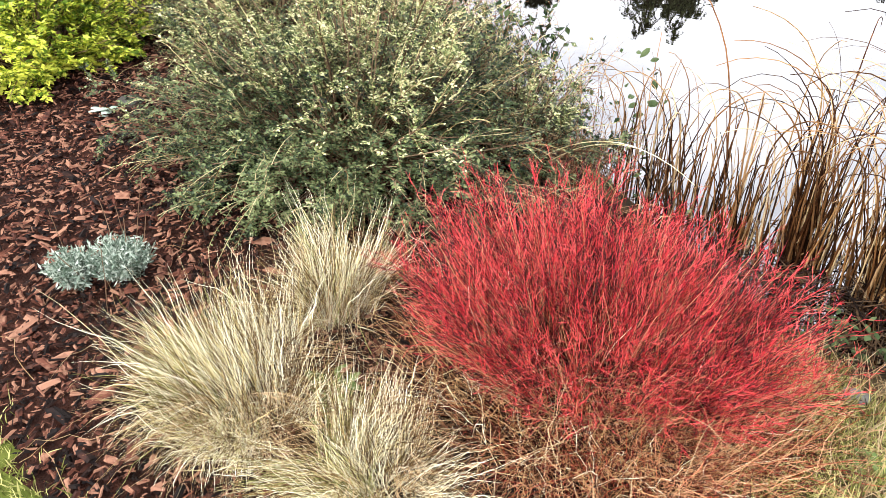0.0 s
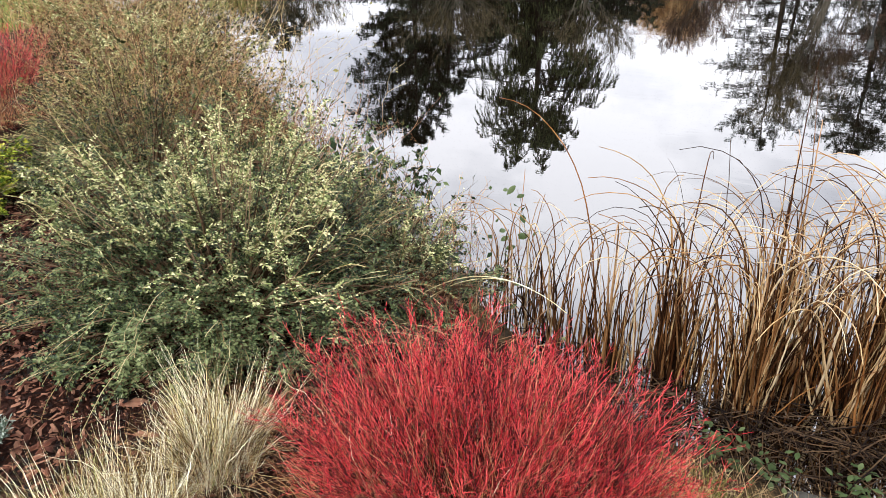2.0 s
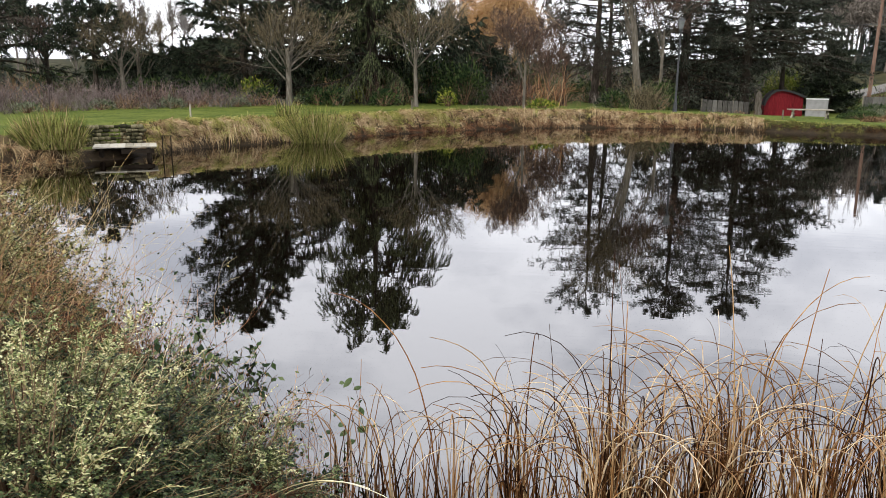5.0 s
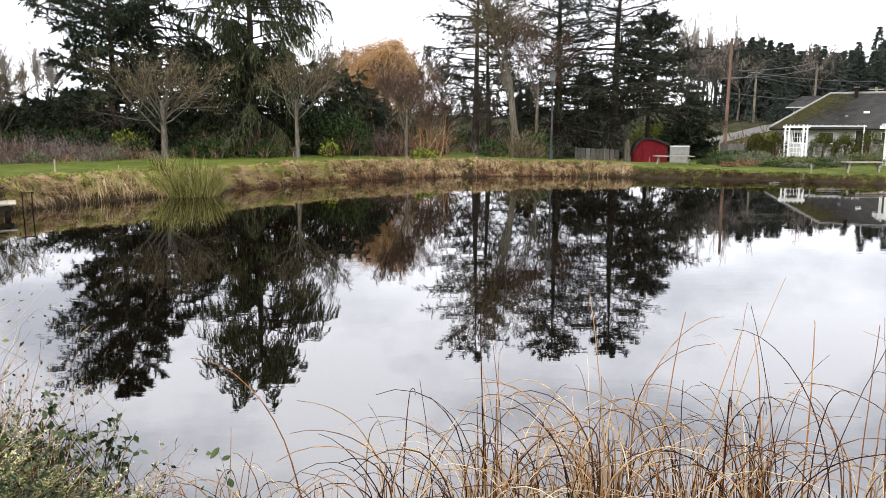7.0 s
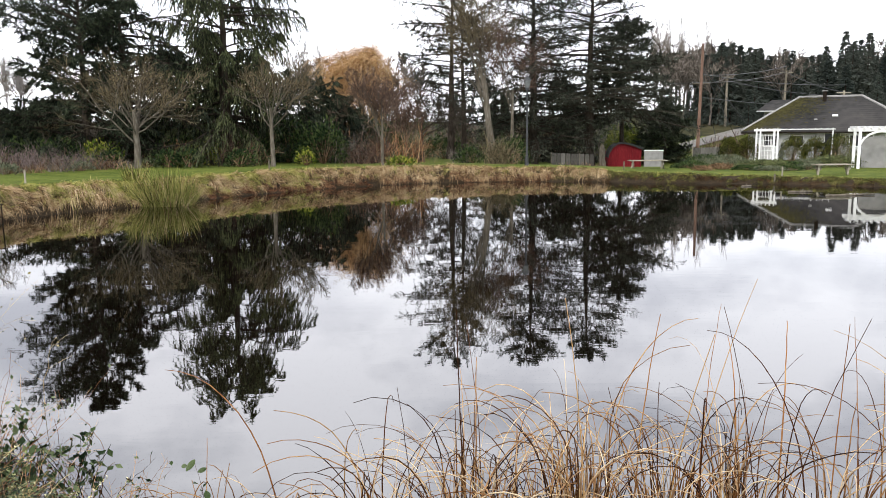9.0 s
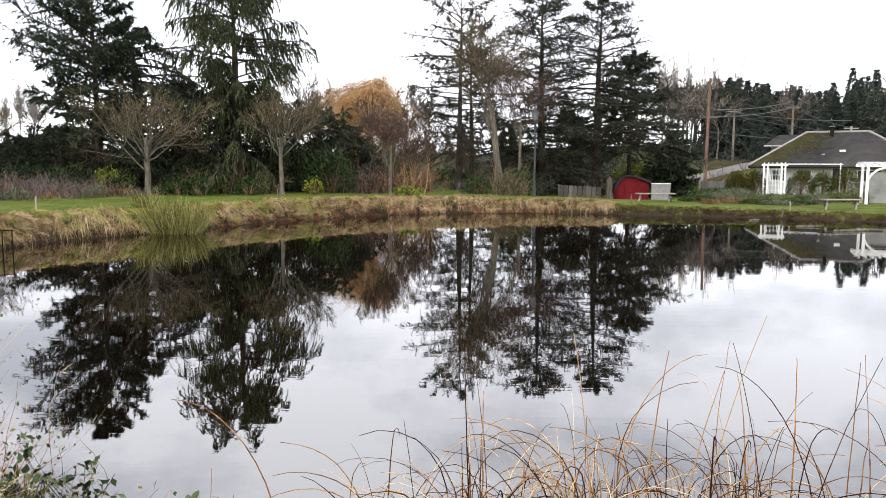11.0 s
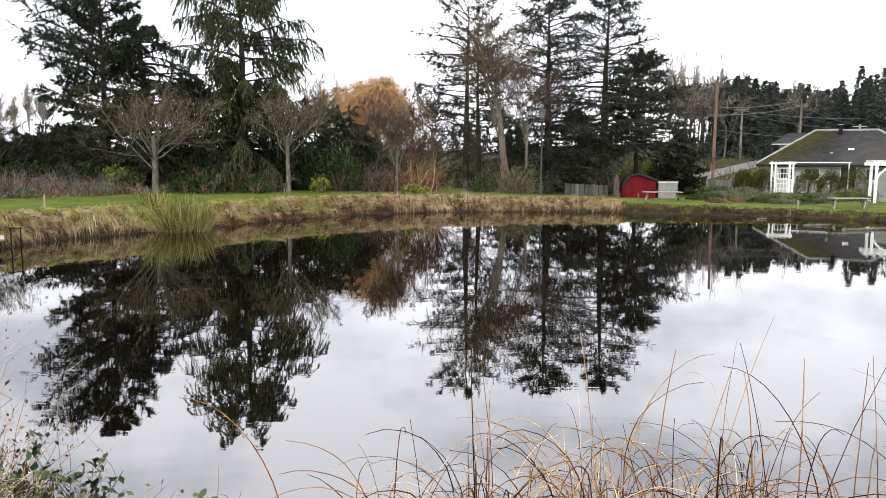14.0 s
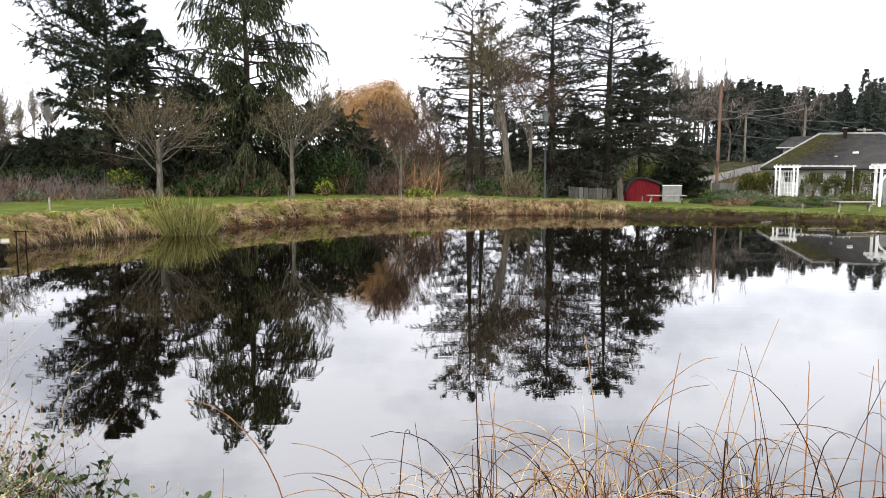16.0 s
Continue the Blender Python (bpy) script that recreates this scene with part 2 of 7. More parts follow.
M["pale_plank"] = mat("bleached_plank", [(0.22, 0.2, 0.15), (0.36, 0.33, 0.26), (0.48, 0.45, 0.37)], 6, 0.9, bump=0.4, stretch=(1, 8, 1), obj=0.4)
M["timber"] = mat("weathered_timber", [(0.12, 0.105, 0.08), (0.22, 0.2, 0.155), (0.34, 0.31, 0.25)], 6, 0.9, bump=0.4, stretch=(1, 8, 1), obj=0.4)
# darker than the other timber: the shade under the firs is painted in
M["shaded_board"] = mat("weathered_shaded_board", [(0.05, 0.047, 0.042), (0.1, 0.095, 0.085), (0.16, 0.152, 0.138)], 6, 0.9, bump=0.4, stretch=(8, 8, 1), obj=0.4)
M["dark_timber"] = mat("dark_brown_timber", [(0.01, 0.008, 0.006), (0.03, 0.023, 0.016)], 6, 0.8)
M["white"] = mat("white_paint", [(0.68, 0.68, 0.66), (0.78, 0.78, 0.77), (0.83, 0.83, 0.82)], 5, 0.6, spec=0.4)
M["wall_grey"] = mat("grey_stucco", [(0.2, 0.195, 0.185), (0.27, 0.265, 0.255), (0.33, 0.325, 0.31)], 3, 0.9, bump=0.2)
M["roof"] = mat("mossy_roof_shingle", [(0.022, 0.022, 0.022), (0.038, 0.037, 0.036), (0.052, 0.05, 0.048), (0.066, 0.062, 0.058)], 2.2, 0.95, bump=0.6, bump_scale=9, big=0.6, spec=0.02)
M["roof_moss"] = mat("roof_moss", [(0.032, 0.03, 0.015), (0.052, 0.048, 0.019), (0.075, 0.068, 0.026)], 3, 0.95, island=0.5)
M["wall_pale"] = mat("pale_stucco", [(0.36, 0.36, 0.355), (0.45, 0.45, 0.44), (0.52, 0.52, 0.51)], 3, 0.9, bump=0.2)
M["clipped"] = mat("clipped_shrub_leaf", [(0.008, 0.013, 0.004), (0.032, 0.042, 0.01), (0.15, 0.15, 0.032)], 1.5, 0.6, island=0.7, through_light=0.1)
M["red"] = mat("red_barn_paint", [(0.1, 0.009, 0.012), (0.16, 0.014, 0.018), (0.22, 0.028, 0.03)], 3, 0.7, stretch=(8, 8, 0.6))
M["pole"] = mat("creosoted_pole", [(0.09, 0.055, 0.04), (0.16, 0.1, 0.075), (0.24, 0.16, 0.12)], 4, 0.9, stretch=(3, 3, 0.4))
M["dark"] = mat("dark_opening", [(0.012, 0.012, 0.014), (0.03, 0.03, 0.034)], 3, 0.3, spec=0.4)
M["iron"] = mat("dark_iron_paint", [(0.02, 0.022, 0.024), (0.05, 0.052, 0.055)], 9, 0.5, spec=0.4)
M["lantern_glass"] = mat("frosted_lantern_glass", [(0.1, 0.11, 0.11), (0.18, 0.19, 0.19)], 9, 0.25, spec=0.4)
M["road"] = mat("grey_road", [(0.12, 0.115, 0.105), (0.19, 0.18, 0.165)], 1.0, 0.95)
M["brick"] = mat("chimney_brick", [(0.1, 0.04, 0.03), (0.17, 0.07, 0.05)], 12, 0.9)

# water: dark, still, faintly rippled
wm = bpy.data.materials.new("pond_water")
wm.use_nodes = True
nn, ll = wm.node_tree.nodes, wm.node_tree.links
wp = nn["Principled BSDF"]
wp.inputs["Base Color"].default_value = (0.0022, 0.0013, 0.0007, 1)
wp.inputs["Roughness"].default_value = 0.015
wp.inputs["IOR"].default_value = 2.7
wtc = nn.new("ShaderNodeTexCoord")
wmp = nn.new("ShaderNodeMapping")
wmp.inputs["Scale"].default_value = (0.5, 1.7, 1.0)
rip = nn.new("ShaderNodeTexNoise")
rip.inputs["Scale"].default_value, rip.inputs["Detail"].default_value, rip.inputs["Distortion"].default_value = 2.2, 3, 0.4
wb = nn.new("ShaderNodeBump")
wb.inputs["Strength"].default_value, wb.inputs["Distance"].default_value = 0.011, 0.05
ll.new(wtc.outputs["Object"], wmp.inputs["Vector"])
ll.new(wmp.outputs["Vector"], rip.inputs["Vector"])
ll.new(rip.outputs["Fac"], wb.inputs["Height"])
ll.new(wb.outputs["Normal"], wp.inputs["Normal"])
M["water"] = wm

# ---- building tools ----
def unit(v):
    return v / np.maximum(np.linalg.norm(v, axis=-1, keepdims=True), 1e-9)


def mesh_of(name, verts, faces, smooth=False):
    """A mesh from vertex and face arrays; all faces have the same number of corners."""
    verts, faces = np.asarray(verts, np.float32).reshape(-1, 3), np.asarray(faces, np.int32)
    me = bpy.data.meshes.new(name)
    n, k = faces.shape
    me.vertices.add(len(verts))
    me.vertices.foreach_set("co", verts.ravel())
    me.loops.add(n * k)
    me.loops.foreach_set("vertex_index", faces.ravel())
    me.polygons.add(n)
    me.polygons.foreach_set("loop_start", np.arange(0, n * k, k, dtype=np.int32))
    me.polygons.foreach_set("use_smooth", np.full(n, smooth))
    me.update(calc_edges=True)
    return me


def put(name, vf, material, parent=None, label="", smooth=False, at=None, kind=""):
    """Links one mesh object, under parent if one is given."""
    me = mesh_of(name, vf[0], vf[1], smooth)
    me.materials.append(material)
    ob = new(name, me)
    if parent:
        ob.parent = parent
    if at is not None:
        ob.location = at
    return tagged(ob, label, kind=kind)


def part(name, bm, material, parent=None, label="", smooth=False):
    me = bpy.data.meshes.new(name)
    bm.to_mesh(me)
    bm.free()
    me.materials.append(material)
    for f in me.polygons:
        f.use_smooth = smooth
    ob = new(name, me)
    if parent:
        ob.parent = parent
    if label:
        ob["label"] = label
    return ob


def thing(name, at, label, category, group="", kind=""):
    ob = new(name)
    ob.empty_display_size = 0.2
    ob.location = at
    return tagged(ob, label, category, group, kind)


def join(*vfs):
    """Several (verts, faces) of one face size as one."""
    vs, fs, o = [], [], 0
    for v, f in vfs:
        v, f = np.asarray(v).reshape(-1, 3), np.asarray(f)
        if len(f) == 0:
            continue
        vs.append(v)
        fs.append(f + o)
        o += len(v)
    return np.concatenate(vs), np.concatenate(fs)


def tubes(P, R, sides=3):
    """Tapered tubes along paths P (n, k, 3) with radii R (n, k)."""
    P, R = np.asarray(P, float), np.asarray(R, float)
    n, k, _ = P.shape
    T = unit(np.gradient(P, axis=1))
    ref = np.where(np.abs(T[..., :1]) > 0.8, np.array([0.0, 1.0, 0.1]), np.array([1.0, 0.15, 0.1]))
    U = unit(np.cross(T, ref))
    W = np.cross(T, U)
    a = np.arange(sides) * 2 * np.pi / sides
    V = P[:, :, None] + R[:, :, None, None] * (U[:, :, None] * np.cos(a)[:, None] + W[:, :, None] * np.sin(a)[:, None])
    idx = np.arange(n * k * sides).reshape(n, k, sides)
    A, B = idx[:, :-1], idx[:, 1:]
    F = np.stack([A, np.roll(A, -1, 2), np.roll(B, -1, 2), B], -1).reshape(-1, 4)
    return V.reshape(-1, 3), F


def blades(P, W, side):
    """Creased grass blades along paths P (n, k, 3), widths W (n, k), side (n, 3)."""
    n, k, _ = P.shape
    S = side[:, None] * W[..., None] * 0.5
    T = unit(np.gradient(P, axis=1))
    N = np.cross(T, side[:, None]) * W[..., None] * 0.2
    V = np.stack([P - S + N, P - N * 0.4, P + S + N], 2)
    idx = np.arange(n * k * 3).reshape(n, k, 3)
    A, B = idx[:, :-1], idx[:, 1:]
    F = np.concatenate([np.stack([A[..., j], A[..., j + 1], B[..., j + 1], B[..., j]], -1).reshape(-1, 4) for j in (0, 1)])
    return V.reshape(-1, 3), F


def ribbons(P, W, side):
    """Plain narrow blades for grass seen from afar."""
    n, k, _ = P.shape
    S = side[:, None] * W[..., None] * 0.5
    V = np.stack([P - S, P + S], 2)
    idx = np.arange(n * k * 2).reshape(n, k, 2)
    A, B = idx[:, :-1], idx[:, 1:]
    F = np.stack([A[..., 0], A[..., 1], B[..., 1], B[..., 0]], -1).reshape(-1, 4)
    return V.reshape(-1, 3), F


def leaves(pos, axis, nrm, L, W):
    """Folded leaves with a point: pos, axis, nrm (n, 3), lengths L and widths W (n,)."""
    axis = unit(axis)
    side = unit(np.cross(axis, nrm))
    up = np.cross(side, axis)
    L, W = np.asarray(L)[:, None], np.asarray(W)[:, None]
    a = pos
    b = pos + axis * L * 0.45 + side * W * 0.5 + up * W * 0.12
    c = pos + axis * L
    d = pos + axis * L * 0.45 - side * W * 0.5 + up * W * 0.12
    V = np.stack([a, b, c, d], 1).reshape(-1, 3)
    F = np.arange(len(V)).reshape(-1, 4)
    return V, F


def rand_dirs(rng, n):
    return unit(rng.normal(size=(n, 3)))


def arcs(rng, base, direction, length, k=6, droop=0.0, wiggle=0.0):
    """Paths that start at base (n, 3) along direction and bend down by droop (n,) of their length."""
    s = np.linspace(0, 1, k)[None, :, None]
    L = np.asarray(length)[:, None, None]
    P = base[:, None] + unit(direction)[:, None] * s * L
    P[..., 2] -= np.asarray(droop)[:, None] * (s[..., 0] ** 2) * L[..., 0]
    if wiggle:
        w = rng.normal(size=P.shape) * wiggle * L / k
        w[:, 0] = 0
        P = P + np.cumsum(w, 1) * 0.6
    return P


def side_branches(rng, P, R, per, u0, u1, length, angle, lift=0.0, droop=0.0, k=5, wiggle=0.15, taper=0.55, flat=0.0):
    """Child paths on each parent path: per children between u0 and u1, of length (lo, hi), at angle (lo, hi) degrees from the parent."""
    n, kk, _ = P.shape
    T = unit(np.gradient(P, axis=1))
    u = rng.uniform(u0, u1, (n, per))
    x = u * (kk - 1)
    i = np.clip(x.astype(int), 0, kk - 2)
    f = (x - i)[..., None]
    r = np.arange(n)[:, None]
    base = P[r, i] * (1 - f) + P[r, i + 1] * f
    tan = T[r, i]
    rad = R[r, i] * (1 - f[..., 0]) + R[r, i + 1] * f[..., 0]
    side = rng.normal(size=base.shape)
    side[..., 2] *= 1 - flat
    side = unit(side - tan * (side * tan).sum(-1, keepdims=True))
    a = np.radians(rng.uniform(*angle, (n, per)))[..., None]
    d = tan * np.cos(a) + side * np.sin(a)
    d[..., 2] += lift
    plen = np.linalg.norm(np.diff(P, axis=1), axis=2).sum(1)[:, None]
    L = rng.uniform(*length, (n, per)) * plen * (1.15 - 0.75 * u)
    base, d, L = base.reshape(-1, 3), unit(d.reshape(-1, 3)), L.ravel()
    C = arcs(rng, base, d, L, k, np.full(len(L), droop), wiggle)
    r0 = (rad.ravel() * taper)[:, None]
    return C, r0 * np.linspace(1, 0.3, k)[None]


def box_bm(sx, sy, sz, at=(0, 0, 0), bevel=0.0, bm=None):
    bm = bm or bmesh.new()
    got = bmesh.ops.create_cube(bm, size=1.0, matrix=Matrix.Translation(at) @ Matrix.Diagonal((sx, sy, sz, 1)))
    if bevel:
        edges = list({e for v in got["verts"] for e in v.link_edges})
        bmesh.ops.bevel(bm, geom=edges, offset=bevel, segments=1, affect='EDGES')
    return bm


def rod_bm(a, b, r0, r1=None, sides=8, bm=None):
    bm = bm or bmesh.new()
    a, b = Vector(a), Vector(b)
    m = Matrix.Translation((a + b) / 2) @ (b - a).to_track_quat('Z', 'Y').to_matrix().to_4x4()
    bmesh.ops.create_cone(bm, cap_ends=True, segments=sides, radius1=r0, radius2=r0 if r1 is None else r1, depth=(b - a).length, matrix=m)
    return bm


def stone_bm(rng, size, seed):
    bm = bmesh.new()
    bmesh.ops.create_icosphere(bm, subdivisions=2, radius=0.5)
    for v in bm.verts:
        d = 1 + 0.35 * noise.noise(v.co * 2.3 + Vector((seed * 7.1, seed * 3.3, 0)))
        v.co = Vector((max(-0.4, min(0.4, v.co.x * d)) * size[0] * 1.2, max(-0.4, min(0.4, v.co.y * d)) * size[1] * 1.2, max(-0.36, min(0.36, v.co.z * d)) * size[2] * 1.3))
    return bm

# ---- the ground: one sheet with the pond's basin in it ----
POND = np.array([(2.5, 2.35), (6, 2.0), (14, 4), (24, 9), (28, 20), (25, 27.6), (18.6, 31.6), (15.6, 33.6), (11, 35.0), (8.8, 36.2), (6.2, 36.9), (3.4, 36.8),
                 (0.6, 36.7), (-2, 35.4), (-4.4, 33.5), (-6.4, 31.2), (-8, 28.6), (-9.3, 26), (-10.6, 24.6), (-11.7, 23.1), (-12.1, 21), (-12.3, 19.4),
                 (-13.2, 18.0), (-15.5, 16.5), (-14.8, 13), (-10, 10.5), (-5.9, 7.9), (-4.2, 6.4), (-2.3, 4.5), (-1.1, 3.55), (-0.5, 3.05), (-0.1, 2.72), (0.6, 2.62)])


def shore_distance(x, y):
    """Metres to the pond's edge: positive on land."""
    p = np.stack([np.ravel(x), np.ravel(y)], 1)
    best = np.full(len(p), 1e9)
    inside = np.zeros(len(p), bool)
    for a, b in zip(POND, np.roll(POND, -1, 0)):
        ab = b - a
        t = np.clip(((p - a) @ ab) / (ab @ ab), 0, 1)
        best = np.minimum(best, np.hypot(*(p - a - t[:, None] * ab).T))
        cross = (a[1] > p[:, 1]) != (b[1] > p[:, 1])
        if abs(b[1] - a[1]) > 1e-9:
            inside ^= cross & (p[:, 0] < a[0] + (p[:, 1] - a[1]) / (b[1] - a[1]) * ab[0])
    return (np.where(inside, -best, best)).reshape(np.shape(x))


def waves(x, y, s):
    return (np.sin(x * 1.7 * s + 1.3 * np.sin(y * 1.1 * s)) + np.sin(y * 2.3 * s + 1.7 * np.sin(x * 0.9 * s + 2)) + np.sin((x + y) * 3.1 * s + 0.6)) / 3


LEVELS = [(0, 0, 0.52), (-3, 1, 0.5), (-2, -2, 0.5), (-14, 24, 0.85), (-6, 34.5, 0.85), (0, 39, 0.8), (7, 39, 0.66), (11, 37.5, 0.42), (17, 35.5, 0.32), (21, 33, 0.3), (14, 41, 0.32), (22, 41, 0.3), (20, 50, 0.35),
          (0, 54, 0.45), (-14, 42, 0.85), (14.5, 57, -0.4), (13.8, 52, -0.15), (30, 12, 0.5), (-18, 15, 0.7), (-7, 6, 0.5), (8, 0, 0.5)]


def smooth01(v):
    v = np.clip(v, 0, 1)
    return v * v * (3 - 2 * v)


def ground_z(x, y):
    x, y = np.asarray(x, float), np.asarray(y, float)
    num, den = 0.0, 0.0
    for ax, ay, az in LEVELS:
        w = 1 / ((x - ax) ** 2 + (y - ay) ** 2 + 1.0) ** 1.5
        num, den = num + w * az, den + w
    top = num / den
    d = shore_distance(x, y) + 0.1 * waves(x, y, 0.9)
    near = smooth01((12 - y) / 4)
    width = 0.95 + 0.45 * near - 0.4 * smooth01((x - 5) / 5) * (1 - near)
    z = np.where(d > 0, top * smooth01(d / width) ** (1 - 0.25 * near), -0.8 * smooth01(-d / 1.6))
    z = z + np.where(d > 0.1, 0.018 * waves(x, y, 2.2), 0)
    u, v = landing_uv(x, y)
    cut = smooth01((1.0 - np.abs(u + 0.3)) / 0.25) * smooth01((0.12 - v) / 0.2) * smooth01((v + 2.2) / 0.3)
    z = np.where(z > 0.24, z + (0.24 - z) * cut, z)
    # the wooded hill beyond the houses, and a gentle rise all round far away
    hill = 6 * smooth01((y - 70) / 90) * smooth01((x - 5) / 40)
    return z + hill + 4 * smooth01((y - 85) / 70) * smooth01((30 - x) / 30) + 4 * smooth01((np.hypot(x, y) - 130) / 300)


# the landing: a level step cut into the bank below a curved stone wall
LAND_AT, LAND_U, LAND_V = np.array([-13.15, 20.85]), np.array([0.845, 0.535]), np.array([-0.535, 0.845])


def landing_uv(x, y):
    """Metres along and behind the landing's wall."""
    dx, dy = np.asarray(x, float) - LAND_AT[0], np.asarray(y, float) - LAND_AT[1]
    return dx * LAND_U[0] + dy * LAND_U[1], dx * LAND_V[0] + dy * LAND_V[1]


def steps(*spans):
    return np.unique(np.concatenate([np.arange(a, b, s) for a, b, s in spans]).round(4))


gx = np.concatenate([[-2500, -1500, -900, -500], steps((-300, -60, 20), (-60, -22, 2), (-22, -14.8, 0.4), (-14.8, -11.2, 0.12), (-11.2, -6, 0.4), (-6, 3.2, 0.07), (3.2, 30, 0.4), (30, 60, 2), (60, 300, 20)), [400, 900, 1500, 2500]])
gy = np.concatenate([[-2500, -1000, -400, -150, -60], steps((-30, -2, 3), (-2, 0, 0.25), (0, 6, 0.07), (6, 18.6, 0.4), (18.6, 22.6, 0.12), (22.6, 58, 0.4), (58, 100, 3), (100, 320, 15)), [400, 700, 1500, 2500]])
GX, GY = np.meshgrid(gx, gy, indexing="ij")
GZ = ground_z(GX, GY)
gi = np.arange(GX.size).reshape(GX.shape)
gf = np.stack([gi[:-1, :-1], gi[1:, :-1], gi[1:, 1:], gi[:-1, 1:]], -1).reshape(-1, 4)
gme = mesh_of("ground", np.stack([GX, GY, GZ], -1), gf, True)
cx, cy = (GX[:-1, :-1] + GX[1:, 1:]).ravel() / 2, (GY[:-1, :-1] + GY[1:, 1:]).ravel() / 2
cd = shore_distance(cx, cy)


def bed_edge(x):
    """The lawn's edge along the planting bed."""
    return 0.5 - 0.15 * (x + 1.6) + 0.03 * np.sin(x * 5)


in_bed = (cy > bed_edge(cx)) & (cy < 8.5) & (cx < 0.02 + 0.12 * np.sin(cy * 7)) & (cx > -9) & (cd > 0.1)
slot = np.zeros(len(cx), np.int32)
slot[(cd < 0.95) & (cx < 9)] = 3
slot[(cd < 0.45)] = 3
slot[(cd < 0.5) & (cy > 12)] = 2
slot[(cy < 6) & (cx > -0.2) & (cd < 1.2)] = 3
slot[cd < 0.02] = 2
slot[in_bed] = 1
slot[(np.hypot(cx, cy) > 66) & ~((cx > 22) & (cy < 100))] = 4
for key in ("lawn", "mulch", "mud", "litter", "wood_floor"):
    gme.materials.append(M[key])
gme.polygons.foreach_set("material_index", slot)
tagged(new("ground", gme), "green lawn, bark-mulched bed and muddy banks round a pond", "ground", kind="structure")

# the pond's surface
wx, wy = np.linspace(-18, 30, 13), np.linspace(1.5, 39, 11)
WX, WY = np.meshgrid(wx, wy, indexing="ij")
wi = np.arange(WX.size).reshape(WX.shape)
wf = np.stack([wi[:-1, :-1], wi[1:, :-1], wi[1:, 1:], wi[:-1, 1:]], -1).reshape(-1, 4)
tagged(put("water", (np.stack([WX, WY, 0 * WX], -1), wf), M["water"]), "still dark pond water mirroring trees and a white sky", "pond", kind="structure")


def gz(x, y):
    return float(ground_z(np.array([x]), np.array([y]))[0])

# ---- the planting bed ----
def scatter(rng, n, x0, x1, y0, y1, keep):
    x, y = rng.uniform(x0, x1, n), rng.uniform(y0, y1, n)
    k = keep(x, y)
    x, y = x[k], y[k]
    return np.stack([x, y, ground_z(x, y)], 1)


def bark_chips(rng, n, lo, hi, lift=0.006):
    """Flat splintered chips lying every way on the bed."""
    keep = lambda x, y: (y > bed_edge(x) + 0.03) & (shore_distance(x, y) > 0.25) & (x < 0.1)
    p = scatter(rng, n, -4.4, 0.1, 0.35, 3.3, keep)
    n = len(p)
    L = lo + (hi - lo) * rng.random(n) ** 2.2
    W = L * rng.uniform(0.14, 0.5, n)
    H = np.minimum(W, 0.02) * rng.uniform(0.25, 0.6, n)
    ax = unit(np.stack([rng.normal(size=n), rng.normal(size=n), rng.normal(size=n) * 0.28], 1))
    sd = unit(np.cross(ax, unit(np.stack([rng.normal(size=n) * 0.25, rng.normal(size=n) * 0.25, np.ones(n)], 1))))
    up = np.cross(sd, ax)
    p[:, 2] += lift + rng.uniform(0, 0.022, n)
    # a splintered shard: blunt ragged ends, a ridge along its back
    q = []
    for a, b, c in ((-0.5, 0.3, 0), (-0.46, -0.4, 0.1), (0.36, -0.5, 0.3), (0.5, -0.22, 0), (0.44, 0.42, 0.2), (-0.25, 0.5, 0.1), (-0.3, 0.0, 1), (0.3, 0.05, 1)):
        j, k = rng.uniform(0.7, 1.25, (n, 1)), rng.uniform(0.6, 1.3, (n, 1))
        q.append(p + ax * (a * L)[:, None] * j + sd * (b * W)[:, None] * k + up * (c * H)[:, None])
    V = np.stack(q, 1).reshape(-1, 3)
    f = np.array([(0, 1, 6, 5), (1, 2, 7, 6), (2, 3, 4, 7), (4, 5, 6, 7)])
    return V, (np.arange(n)[:, None, None] * 8 + f[None]).reshape(-1, 4)


rng = np.random.default_rng(11)
tagged(put("bark_mulch", join(bark_chips(rng, 48000, 0.011, 0.055), bark_chips(rng, 1500, 0.04, 0.12, 0.012)), M["chip"]),
       "dark reddish-brown shredded bark mulch covering the bed", "mulch", kind="stuff")


